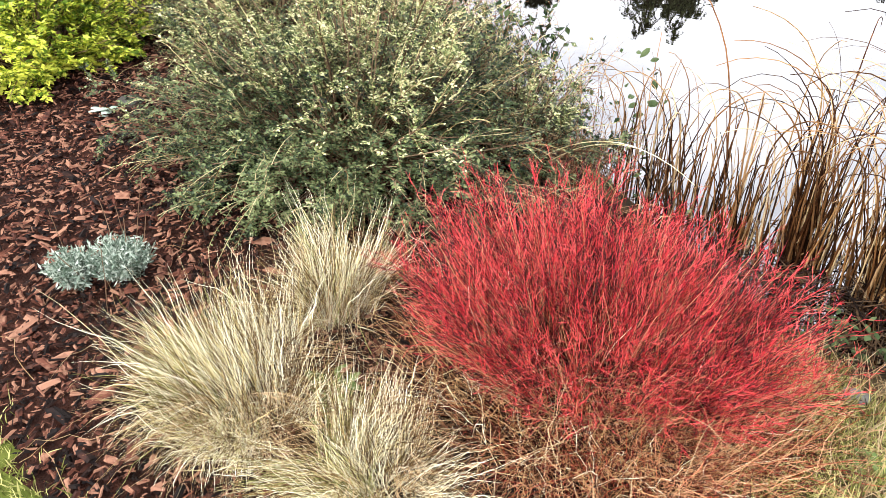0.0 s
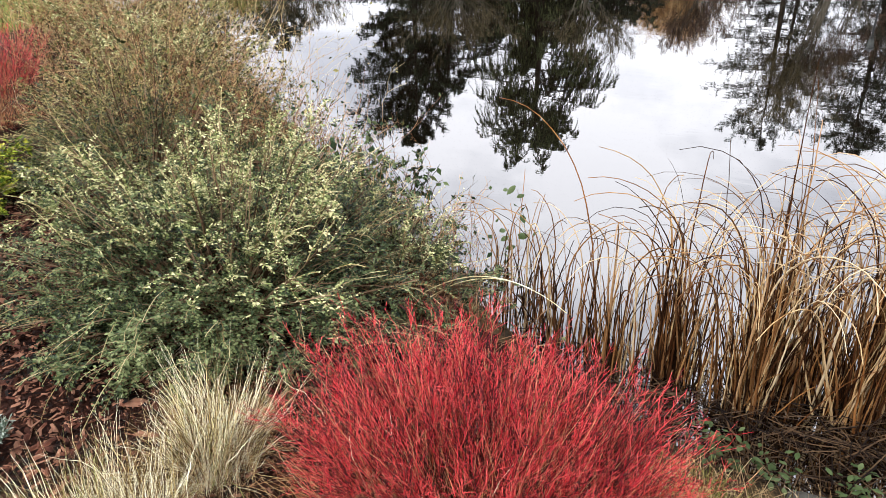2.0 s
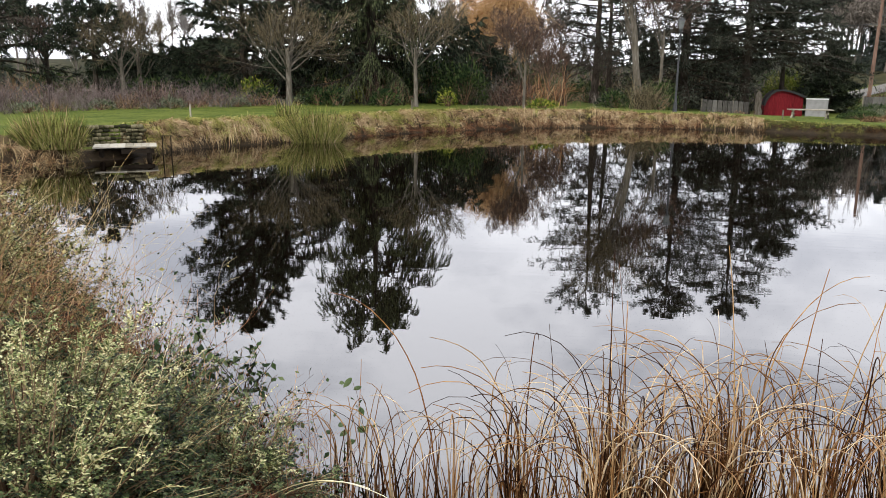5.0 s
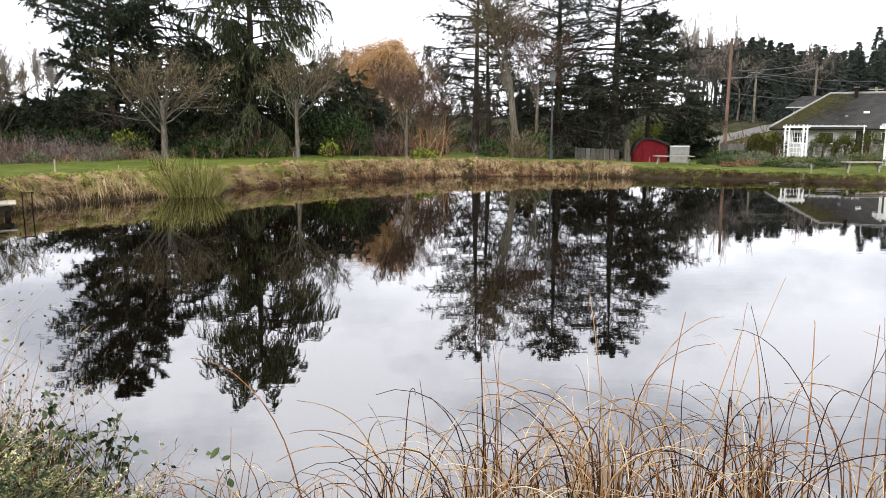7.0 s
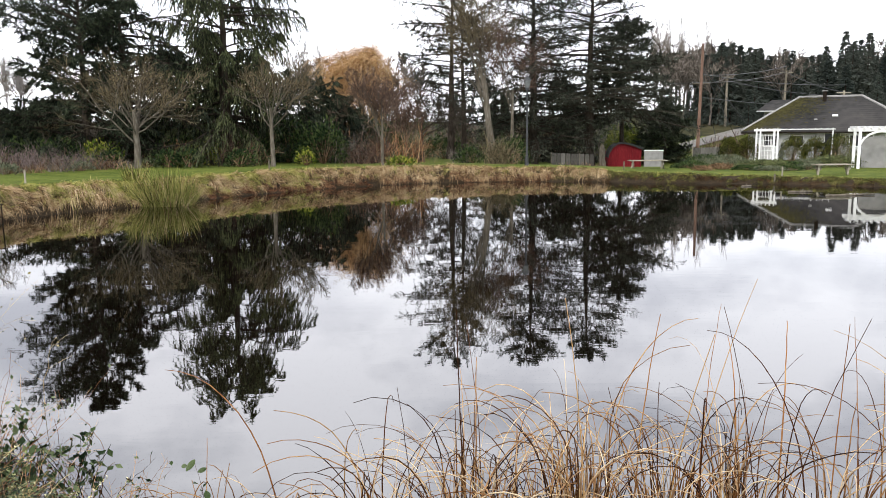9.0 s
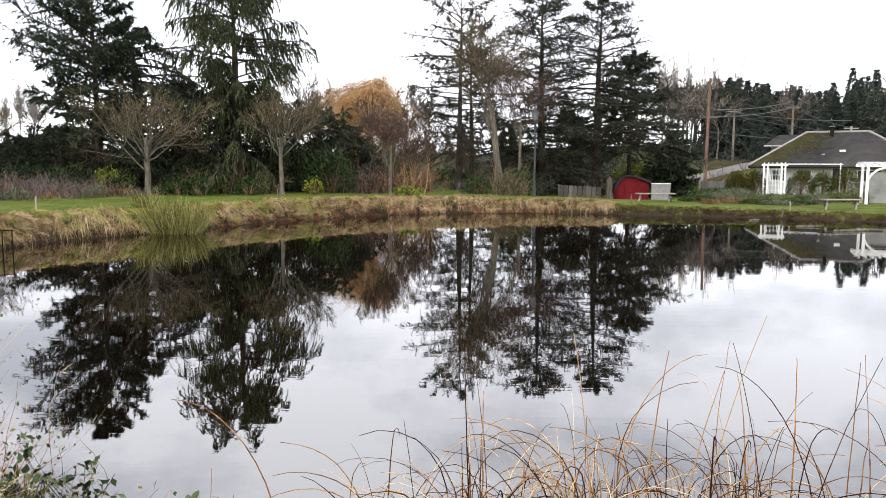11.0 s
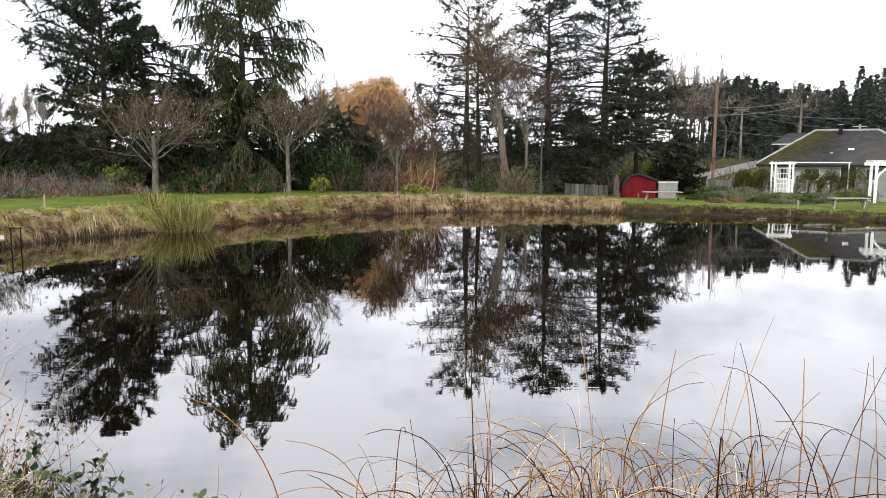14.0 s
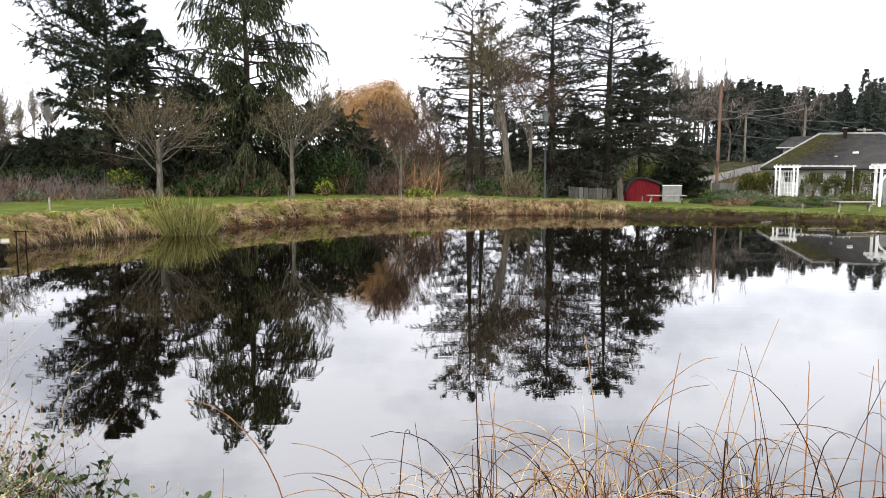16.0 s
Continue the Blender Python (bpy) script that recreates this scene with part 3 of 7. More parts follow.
def tuft(name, at, seed, n, height, spread, green, label, wind=(0, 0), fine=0.0019, heads=18):
    """An ornamental grass: locks of fine blades that part from one crown, each lock falling its own way."""
    rng = np.random.default_rng(seed)
    t = thing(name, (at[0], at[1], gz(*at)), label, "grass tuft", "ornamental grasses in the bed")
    ha = np.arange(heads) * 2.399 + rng.normal(0, 0.3, heads)
    hr = np.sqrt((np.arange(heads) + 0.5) / heads)
    hb = np.stack([np.cos(ha) * hr * spread * 0.34, np.sin(ha) * hr * spread * 0.34, 0 * hr], 1)
    hd = np.stack([np.cos(ha) * hr * 0.6 + wind[0], np.sin(ha) * hr * 0.6 + wind[1], np.full(heads, 1.0)], 1) + rng.normal(0, 0.26, (heads, 3))
    hl = rng.uniform(0.6, 1.18, heads)
    for key, share, mtl in (("dry_grass", 1 - green, "straw"), ("green_grass", green, "straw_green")):
        m = int(n * share)
        j = rng.integers(0, heads, m) if key == "dry_grass" else rng.choice(np.argsort(hb @ np.array([0.6, 0.8, 0]))[:heads // 2], m)
        base = hb[j] + rng.normal(0, spread * 0.07, (m, 3)) * np.array([1, 1, 0])
        d = hd[j] + rng.normal(0, 0.12, (m, 3)) + (rng.random((m, 1)) < 0.12) * rng.normal(0, 0.5, (m, 3)) * np.array([1, 1, 0.3])
        L = height * hl[j] * rng.uniform(0.5, 1.2, m) * (1 if key == "dry_grass" else 0.8)
        tilt = np.hypot(d[:, 0], d[:, 1])
        P = arcs(rng, base, d, L, 8, rng.uniform(0.0, 0.9, m) * (0.2 + tilt), 0.24)
        P[..., 2] = np.maximum(P[..., 2], 0.01)
        W = fine * rng.uniform(0.55, 1.5, m)[:, None] * np.array([1, 1.1, 1, 0.95, 0.85, 0.65, 0.4, 0.12])[None]
        put(key, blades(P, W, unit(np.cross(d, rand_dirs(rng, m)))), M[mtl], t, kind="stuff")
    # fallen, tangled dead blades round the crown
    m = n // 6
    a = rng.uniform(0, 2 * np.pi, m)
    base = np.stack([np.cos(a) * spread * 0.3, np.sin(a) * spread * 0.3, rng.uniform(0.02, 0.2, m)], 1)
    d = np.stack([np.cos(a + rng.normal(0, 0.8, m)), np.sin(a + rng.normal(0, 0.8, m)), rng.uniform(-0.1, 0.5, m)], 1)
    P = arcs(rng, base, d, height * rng.uniform(0.35, 0.8, m), 7, rng.uniform(0.2, 0.5, m), 0.4)
    P[..., 2] = np.maximum(P[..., 2], 0.01)
    put("thatch", blades(P, np.full((m, 7), fine * 0.85) * np.linspace(1, 0.3, 7), unit(np.cross(d, rand_dirs(rng, m)))), M["bank_straw"], t, "tangled dead tan blades", kind="stuff")
    return t


tuft("grass_tuft", (-1.36, 1.02), 21, 4600, 0.42, 0.5, 0.28, "tall pale straw-coloured ornamental grass tuft, greenish on one side", wind=(-0.06, -0.05), heads=22)
tuft("grass_tuft", (-1.36, 1.5), 22, 1900, 0.42, 0.28, 0.12, "smaller bleached straw ornamental grass tuft beside a green shrub", wind=(0.05, 0), heads=10)
tuft("grass_tuft", (-0.86, 0.97), 23, 3200, 0.34, 0.42, 0.3, "low spreading straw-coloured ornamental grass tuft in front of red stems", wind=(0.1, -0.05), heads=16)


def dogwood(at, seed, n, height, rx, ry, label, skirt=1.0):
    """A winter dogwood: brown-red stems from a wide stool, forking three times into hair-fine crimson tips, tangled tan twigs at the foot."""
    rng = np.random.default_rng(seed)
    t = thing("dogwood_shrub", (at[0], at[1], gz(*at)), label, "shrub")
    a, r = rng.uniform(0, 2 * np.pi, n), np.sqrt(rng.random(n))
    base = np.stack([np.cos(a) * r * rx * 0.5, np.sin(a) * r * ry * 0.5, 0 * r], 1)
    base[:, 2] = ground_z(at[0] + base[:, 0], at[1] + base[:, 1]) - gz(*at)
    d = np.stack([np.cos(a) * r * 0.72 * rx / height, np.sin(a) * r * 0.72 * ry / height, np.full(n, 1.0)], 1) + rng.normal(0, 0.14, (n, 3))
    L = height * rng.uniform(0.62, 1.02, n) * (1.04 - 0.2 * r ** 2)
    P = arcs(rng, base, d, L, 8, -0.04 * np.ones(n), 0.11)
    R = 0.0015 * rng.uniform(0.6, 1.25, n)[:, None] * np.linspace(1, 0.4, 8)[None]
    put("stem_growth", tubes(P, R, 4), M["dogwood_stem"], t, "orange-brown older stems", kind="stuff")
    low, lowR = side_branches(rng, P, R, 5, 0.05, 0.5, (0.25, 0.55), (8, 36), 0.2, 0, 5, 0.12, 0.6)
    put("inner_growth", tubes(low, np.maximum(lowR, 0.0006)), M["dogwood_stem"], t, "orange-brown inner twigs", kind="stuff")
    C, CR = side_branches(rng, P, R, 8, 0.35, 1.0, (0.22, 0.5), (10, 42), 0.18, 0, 6, 0.2, 0.6)
    put("side_growth", tubes(C, np.maximum(CR, 0.00055)), M["dogwood"], t, kind="stuff")
    D, DR = side_branches(rng, C, CR, 4, 0.15, 1.0, (0.25, 0.7), (14, 52), 0.12, 0, 3, 0.2, 0.7)
    put("twig_growth", tubes(D, np.maximum(DR, 0.0006)), M["dogwood"], t, kind="stuff")
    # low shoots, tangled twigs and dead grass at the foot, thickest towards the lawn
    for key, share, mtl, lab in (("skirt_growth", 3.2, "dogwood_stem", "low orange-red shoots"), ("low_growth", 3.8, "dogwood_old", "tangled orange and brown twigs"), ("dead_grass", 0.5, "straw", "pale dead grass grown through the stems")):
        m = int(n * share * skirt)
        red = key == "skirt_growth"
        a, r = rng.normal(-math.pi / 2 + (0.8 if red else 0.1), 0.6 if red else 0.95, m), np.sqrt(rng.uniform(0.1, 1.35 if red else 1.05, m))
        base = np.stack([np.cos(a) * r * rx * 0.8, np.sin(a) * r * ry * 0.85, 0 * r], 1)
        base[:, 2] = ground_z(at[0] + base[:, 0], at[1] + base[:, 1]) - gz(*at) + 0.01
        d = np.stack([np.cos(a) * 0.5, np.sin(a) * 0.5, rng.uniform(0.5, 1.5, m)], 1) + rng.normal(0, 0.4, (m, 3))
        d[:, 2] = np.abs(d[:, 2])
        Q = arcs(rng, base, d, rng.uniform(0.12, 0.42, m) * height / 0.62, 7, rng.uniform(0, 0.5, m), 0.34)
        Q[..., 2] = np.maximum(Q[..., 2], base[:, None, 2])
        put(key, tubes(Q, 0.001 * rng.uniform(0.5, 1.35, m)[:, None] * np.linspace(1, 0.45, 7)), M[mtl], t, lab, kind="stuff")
    # pale dead stalks bowed over the front
    m = int(n * 0.06)
    a = rng.normal(-math.pi / 2, 0.9, m)
    base = np.stack([np.cos(a) * rx * 0.75, np.sin(a) * ry * 0.85, 0 * a], 1)
    base[:, 2] = ground_z(at[0] + base[:, 0], at[1] + base[:, 1]) - gz(*at)
    Q = arcs(rng, base, np.stack([rng.normal(0, 0.7, m), rng.normal(-0.1, 0.4, m), np.full(m, 1.0)], 1), rng.uniform(0.3, 0.75, m) * height, 9, rng.uniform(0.5, 1.5, m), 0.2)
    Q[..., 2] = np.maximum(Q[..., 2], base[:, None, 2])
    put("dead_stalk_growth", tubes(Q, 0.0015 * rng.uniform(0.6, 1.4, m)[:, None] * np.linspace(1, 0.5, 9), 4), M["straw"], t, "pale dead stalks bowed over the front", kind="stuff")
    return t


dogwood((-0.5, 1.72), 31, 600, 0.6, 0.7, 0.62, "bright red-stemmed leafless dogwood, dense and rounded")
dogwood((-5.75, 4.3), 32, 170, 0.78, 0.65, 0.55, "crimson-stemmed leafless dogwood behind a green shrub")


def leaf_rows(rng, Q, m, size, spread=0.85):
    """Leaves in pairs along the paths Q."""
    n, kk, _ = Q.shape
    u = np.linspace(0.12, 1, m)[None] * np.ones((n, 1)) * (kk - 1)
    i = np.minimum(u.astype(int), kk - 2)
    f = (u - i)[..., None]
    row = np.arange(n)[:, None]
    pos = Q[row, i] * (1 - f) + Q[row, i + 1] * f
    tan = unit(Q[row, i + 1] - Q[row, i])
    side = unit(np.cross(tan, np.array([0.1, 0.2, 1.0])))
    flip = np.where(np.arange(m) % 2 == 0, 1.0, -1.0)[None, :, None]
    ax = tan * (1 - spread * 0.5) + side * flip * spread + rng.normal(0, 0.28, pos.shape)
    nr = np.array([0, 0, 1.0]) + rng.normal(0, 0.3, pos.shape)
    cnt = n * m
    L = (size * (1.15 - 0.5 * np.linspace(0, 1, m))[None] * rng.uniform(0.75, 1.25, (n, m))).ravel()
    return leaves(pos.reshape(-1, 3), ax.reshape(-1, 3), nr.reshape(-1, 3), L, L * rng.uniform(0.46, 0.7, cnt))


def leafy_shrub(name, at, seed, r, h, stems, leaf, size, leaf_mat, label, per=6, lift=0.1, long_shoots=0, arch=0.35, young=""):
    """A dense shrub: many arching stems forking twice, each set with rows of small leaves; uneven outline with stray shoots."""
    rng = np.random.default_rng(seed)
    t = thing(name, (at[0], at[1], gz(*at)), label, "shrub")
    a, rr = rng.uniform(0, 2 * np.pi, stems), np.sqrt(rng.random(stems))
    base = np.stack([np.cos(a) * rr * r * 0.35, np.sin(a) * rr * r * 0.35, 0 * rr], 1)
    tilt = rr * 1.35 + rng.normal(0, 0.12, stems)
    d = np.stack([np.sin(tilt) * np.cos(a), np.sin(tilt) * np.sin(a), np.maximum(np.cos(tilt), 0.05)], 1)
    reach = 1 / np.sqrt((np.sin(tilt) / r) ** 2 + (np.cos(tilt) / h) ** 2)
    lump = 1 + 0.16 * np.sin(3 * a + seed) + 0.1 * np.sin(7 * a + 2 * tilt * 3)
    P = arcs(rng, base, d, reach * lump * rng.uniform(0.7, 1.0, stems), 7, arch * rng.random(stems) * tilt, 0.1)
    R = 0.006 * rng.uniform(0.6, 1.2, stems)[:, None] * np.linspace(1, 0.3, 7)[None]
    C, CR = side_branches(rng, P, R, per, 0.35, 1.0, (0.2, 0.42), (25, 65), lift, 0.1, 5, 0.12)
    D, DR = side_branches(rng, C, CR, 3, 0.15, 1.0, (0.35, 0.7), (25, 60), lift, 0.05, 2, 0.12)
    put("branchwork", join(tubes(P, R), tubes(C, CR), tubes(D, np.maximum(DR, 0.0006))), M["twig"], t, kind="stuff")
    old, fresh = [], []
    for Q, m in ((C, leaf * 2), (D, leaf)):
        high = (Q[:, -1, 2] > h * rng.uniform(0.35, 0.75, len(Q))) & (rng.random(len(Q)) < (0.8 if young else 0))
        old.append(leaf_rows(rng, Q[~high], m, size * 0.95))
        if young:
            fresh.append(leaf_rows(rng, Q[high], m, size * 0.85))
    if long_shoots:
        k = rng.choice(stems, long_shoots)
        dd = unit(P[k, -1] - P[k, -3]) + rng.normal(0, 0.25, (long_shoots, 3)) + np.array([0, 0, 0.35])
        S = arcs(rng, P[k, -2], dd, rng.uniform(0.12, 0.36, long_shoots), 7, rng.uniform(0.1, 0.7, long_shoots), 0.14)
        top = S[:, -1, 2] > h * 0.5
        for j in range(min(long_shoots, 150)):
            put("shoot", tubes(S[j:j + 1], np.full((1, 7), 0.0016) * np.linspace(1, 0.5, 7), 4), M["tan_shoot"], t)
        if long_shoots > 150:
            put("shoot_growth", tubes(S[150:], np.full((long_shoots - 150, 7), 0.0014)), M["tan_shoot"], t, kind="stuff")
        old.append(leaf_rows(rng, S[~top], 22, size * 0.9))
        fresh.append(leaf_rows(rng, S[top], 22, size * 0.9))
    put("foliage", join(*old), M[leaf_mat], t, kind="stuff")
    if young and fresh:
        put("young_foliage", join(*fresh), M[young], t, "paler young leaves on the upper shoots", kind="stuff")
    return t


leafy_shrub("evergreen_shrub", (-2.04, 2.5), 41, 0.8, 0.9, 460, 8, 0.021, "grey_leaf", "dense grey-green small-leaved evergreen shrub with stray arching shoots", long_shoots=560, young="young_leaf")
leafy_shrub("golden_shrub", (-4.42, 2.48), 42, 0.62, 0.8, 190, 8, 0.042, "yellow_leaf", "bright yellow-green leafy shrub at the bed's edge", per=5, arch=0.2)


def silver_mound(at, seed, r, label):
    rng = np.random.default_rng(seed)
    t = thing("silver_herb", (at[0], at[1], gz(*at)), label, "herb", "silver herbs in the mulch")
    n = 170
    d = rand_dirs(rng, n)
    d[:, 2] = np.abs(d[:, 2]) + 0.7
    P = arcs(rng, rng.normal(0, r * 0.18, (n, 3)) * np.array([1, 1, 0]), d, r * rng.uniform(0.7, 1.15, n), 5, np.zeros(n), 0.08)
    P[..., 2] *= 1.45
    put("stemwork", tubes(P, np.full((n, 5), 0.0016)), M["silver_leaf"], t, kind="stuff")
    m = 20
    u = rng.uniform(0.35, 1, (n, m)) * 4
    i = np.minimum(u.astype(int), 3)
    f = (u - i)[..., None]
    row = np.arange(n)[:, None]
    pos = (P[row, i] * (1 - f) + P[row, i + 1] * f).reshape(-1, 3)
    ax = unit(P[row, i + 1] - P[row, i]).reshape(-1, 3) * 0.7 + rand_dirs(rng, n * m)
    L = 0.026 * rng.uniform(0.6, 1.3, n * m)
    put("foliage", leaves(pos, ax, rand_dirs(rng, n * m), L, L * 0.26), M["silver_leaf"], t, kind="stuff")


silver_mound((-2.34, 1.17), 51, 0.1, "silvery blue-green lavender mound in bark mulch")
silver_mound((-2.19, 1.28), 52, 0.12, "silvery blue-green lavender mound with bare flower stalks")


def dry_thicket(name, at, seed, n, rx, ry, h, mtl, label, leafy=0, leaf_mat="bramble_leaf", thick=0.0022, category="shrub", leaf=(0.02, 0.05)):
    """Bare tangled stems, some with a few leaves left."""
    far = thick > 0.01
    rng = np.random.default_rng(seed)
    t = thing(name, (at[0], at[1], gz(*at)), label, category)
    x, y = rng.normal(0, rx * 0.5, n), rng.normal(0, ry * 0.5, n)
    base = np.stack([x, y, np.maximum(ground_z(at[0] + x, at[1] + y), 0) - gz(*at)], 1)
    d = np.stack([rng.normal(0, 0.45, n), rng.normal(0, 0.45, n), np.ones(n)], 1)
    P = arcs(rng, base, d, h * rng.uniform(0.5, 1.15, n), 4 if far else 7, rng.uniform(0, 0.5, n), 0.16)
    R = thick * rng.uniform(0.6, 1.5, n)[:, None] * np.linspace(1, 0.35, P.shape[1])
    C, CR = side_branches(rng, P, R, 6 if far else 5, 0.25, 1, (0.2, 0.5) if far else (0.15, 0.4), (25, 70), 0.15, 0.1, 2 if far else 4, 0.2)
    put("stemwork", join(tubes(P, R), tubes(C, np.maximum(CR, thick * 0.35))), M[mtl], t, kind="stuff")
    if leafy > 1:
        put("foliage", leaf_rows(rng, C, int(leafy), 0.03), M[leaf_mat], t, kind="stuff")
    elif leafy:
        k = len(C)
        pos = C[:, 1:].reshape(-1, 3)
        pos = pos[rng.random(len(pos)) < leafy]
        m = len(pos)
        L = rng.uniform(*leaf, m)
        put("foliage", leaves(pos, rand_dirs(rng, m), np.array([0, 0, 1.0]) + rng.normal(0, 0.5, (m, 3)), L, L * 0.62), M[leaf_mat], t, kind="stuff")
    return t


leafy_shrub("evergreen_shrub", (-1.55, 3.12), 46, 0.5, 0.66, 130, 6, 0.02, "grey_leaf", "loose side of a grey-green shrub with pale young shoots", long_shoots=150, young="young_leaf")
# more of the same shrub beyond, grown through with tan and russet stems, then brambles along the water
leafy_shrub("evergreen_shrub", (-3.35, 3.45), 43, 0.75, 0.9, 260, 8, 0.019, "green_leaf", "dark green small-leaved shrub grown through with tan stems", long_shoots=260, young="olive_leaf")
leafy_shrub("evergreen_shrub", (-4.35, 4.7), 44, 0.9, 1.0, 150, 4, 0.028, "olive_leaf", "olive-green overgrown shrub on the bank", long_shoots=200, young="young_leaf")
leafy_shrub("evergreen_shrub", (-6.0, 6.3), 45, 1.1, 1.1, 140, 4, 0.034, "olive_leaf", "olive-green overgrown shrub beside the pond", long_shoots=200, young="young_leaf")
dry_thicket("bramble", (-2.0, 4.1), 61, 130, 0.7, 0.45, 0.65, "twig_red", "tangled leafless russet bramble at the water's edge", 0.12)
dry_thicket("bramble", (-2.45, 4.95), 67, 50, 0.6, 0.5, 0.42, "dark_stalk", "dark bramble with dull green leaves hanging over the water", 0.4, thick=0.0035, leaf=(0.035, 0.075))
dry_thicket("bramble", (-3.3, 5.2), 62, 170, 0.65, 0.6, 0.8, "twig_red", "russet bramble thicket with a few green leaves", 0.2, "bramble_leaf")
dry_thicket("bramble", (-5.0, 6.2), 63, 200, 1.2, 0.8, 1.5, "tan_shoot", "overgrown tan bramble thicket on the bank", 0.25, "olive_leaf")
dry_thicket("bramble", (-3.1, 4.35), 56, 150, 0.6, 0.5, 0.95, "twig_red", "dense russet-tan dead stems beside the water", 0.08)
dry_thicket("bramble", (-3.7, 4.3), 64, 230, 0.9, 0.8, 1.2, "twig_red", "dry brown stems standing among small green leaves", 0.2, "olive_leaf")
dry_thicket("bramble", (-6.9, 7.4), 65, 220, 1.4, 0.9, 1.7, "tan_shoot", "dry tan bramble thicket on the pond bank", 0.3, "olive_leaf")
dry_thicket("bramble", (-6.2, 5.6), 68, 240, 1.4, 1.0, 1.8, "twig_red", "tall tan dead stems behind the brambles", 0.3, "olive_leaf")
dry_thicket("bramble", (-8.8, 9.0), 69, 220, 1.5, 0.9, 1.6, "twig_red", "tan bramble thicket along the near bank", 0.4, "olive_leaf", leaf=(0.03, 0.06))
dry_thicket("bramble", (-1.3, 3.6), 66, 70, 0.35, 0.3, 0.7, "twig_red", "thin reddish bramble stems standing in shallow water", 0.1)
dry_thicket("bramble", (-1.1, 2.9), 60, 80, 0.4, 0.25, 0.6, "twig_red", "reddish-brown twigs between the evergreen shrub and the water", 0.06, thick=0.0018)
dry_thicket("bramble", (-1.4, 3.3), 59, 50, 0.4, 0.25, 0.6, "twig_red", "reddish-brown bramble at the waterline")
dry_thicket("bramble", (-2.3, 4.4), 58, 60, 0.5, 0.35, 0.72, "dark_stalk", "dark arching bramble canes with dull green leaves over the water", 0.5, thick=0.003, leaf=(0.04, 0.085))

# ---- reeds in the shallows ----
REED_AREAS = [(-1.0, 3.66, 4, 0.7), (-0.84, 3.52, 5, 0.8), (-0.64, 3.44, 6, 0.8), (-0.36, 3.3, 13, 0.88), (-0.04, 3.35, 22, 0.95), (0.3, 3.22, 24, 0.95), (0.4, 3.55, 26, 1.05), (0.74, 3.3, 26, 1.0), (0.98, 3.6, 26, 1.08), (1.24, 3.35, 24, 1.0), (1.45, 3.75, 14, 1.05),
              (1.65, 3.4, 22, 1.0), (1.8, 3.8, 18, 1.05), (2.2, 3.5, 20, 1.05), (2.7, 3.4, 16, 1.05), (0.56, 3.42, 18, 0.98), (0.88, 3.46, 20, 1.02)]


def bowed(rng, n, base, lean, length, bend, start, k=14):
    """Stalks that rise straight and bow over: bend in radians past their start (share of the length)."""
    s = np.linspace(0, 1, k)[None]
    az = rng.uniform(0, 2 * np.pi, n)
    th = np.abs(lean)[:, None] + bend[:, None] * np.clip((s - start[:, None]) / (1 - start[:, None]), 0, 1) ** 1.3
    step = length[:, None] / (k - 1)
    hx = np.cumsum(np.sin(th) * step, 1)
    z = np.cumsum(np.cos(th) * step, 1)
    P = np.stack([hx * np.cos(az)[:, None], hx * np.sin(az)[:, None], z], 2) + base[:, None]
    w = rng.normal(size=P.shape) * 0.0022
    w[:, 0] = 0
    return P + np.cumsum(w, 1)


def reed_clump(at, seed, n, h):
    """A clump of dry reeds rooted in the pond: each stalk a piece of its own, many bowed over at the top."""
    rng = np.random.default_rng(seed)
    t = thing("reed_clump", (at[0], at[1], 0.0), "clump of dry tan reeds with arching tips in water", "reeds", "reeds at the pond's edge")
    k = 18
    bend = np.where(rng.random(n) < 0.62, rng.uniform(1.3, 2.4, n), rng.uniform(0, 0.3, n))
    tall = np.where(bend < 0.3, rng.uniform(0.45, 1.1, n), rng.uniform(1.0, 1.5, n))
    base = np.stack([rng.normal(0, 0.06, n), rng.normal(0, 0.05, n), np.full(n, -0.12)], 1)
    P = bowed(rng, n, base, rng.normal(0, 0.14, n), h * tall, bend, rng.uniform(0.4, 0.62, n), k)
    for j in range(n):
        R = 0.0075 * rng.uniform(0.45, 1.2) * np.linspace(1, 0.42, k)[None] ** 1.8
        put("reed", tubes(P[j:j + 1], R * 1.1 if bend[j] < 0.3 else R * 1.02, 5), M["reed" if bend[j] < 0.3 else "reed_pale"], t, smooth=True)
    m = int(n * 2.6)
    base = np.stack([rng.normal(0, 0.065, m), rng.normal(0, 0.05, m), np.full(m, -0.1)], 1)
    bend = np.where(rng.random(m) < 0.3, rng.uniform(1.2, 2.5, m), rng.uniform(0, 0.3, m))
    P = bowed(rng, m, base, rng.normal(0, 0.17, m), h * np.where(bend > 1, rng.uniform(0.9, 1.35, m), rng.uniform(0.25, 0.9, m)), bend, rng.uniform(0.4, 0.6, m), 16)
    put("stalk_growth", tubes(P, 0.0055 * rng.uniform(0.4, 1.2, m)[:, None] * np.linspace(1, 0.3, 16), 4), M["reed_thin"], t, kind="stuff")
    m = int(n * 2.4)
    base = np.stack([rng.normal(0, 0.085, m), rng.normal(0, 0.06, m), np.full(m, -0.1)], 1)
    P = bowed(rng, m, base, rng.normal(0, 0.2, m), h * rng.uniform(0.2, 0.62, m), rng.uniform(0, 0.5, m), np.full(m, 0.5), 8)
    put("stubble_growth", tubes(P, 0.005 * rng.uniform(0.4, 1.2, m)[:, None] * np.linspace(1, 0.5, 8), 4), M["reed_brown"], t, "broken brown stalks at the foot", kind="stuff")


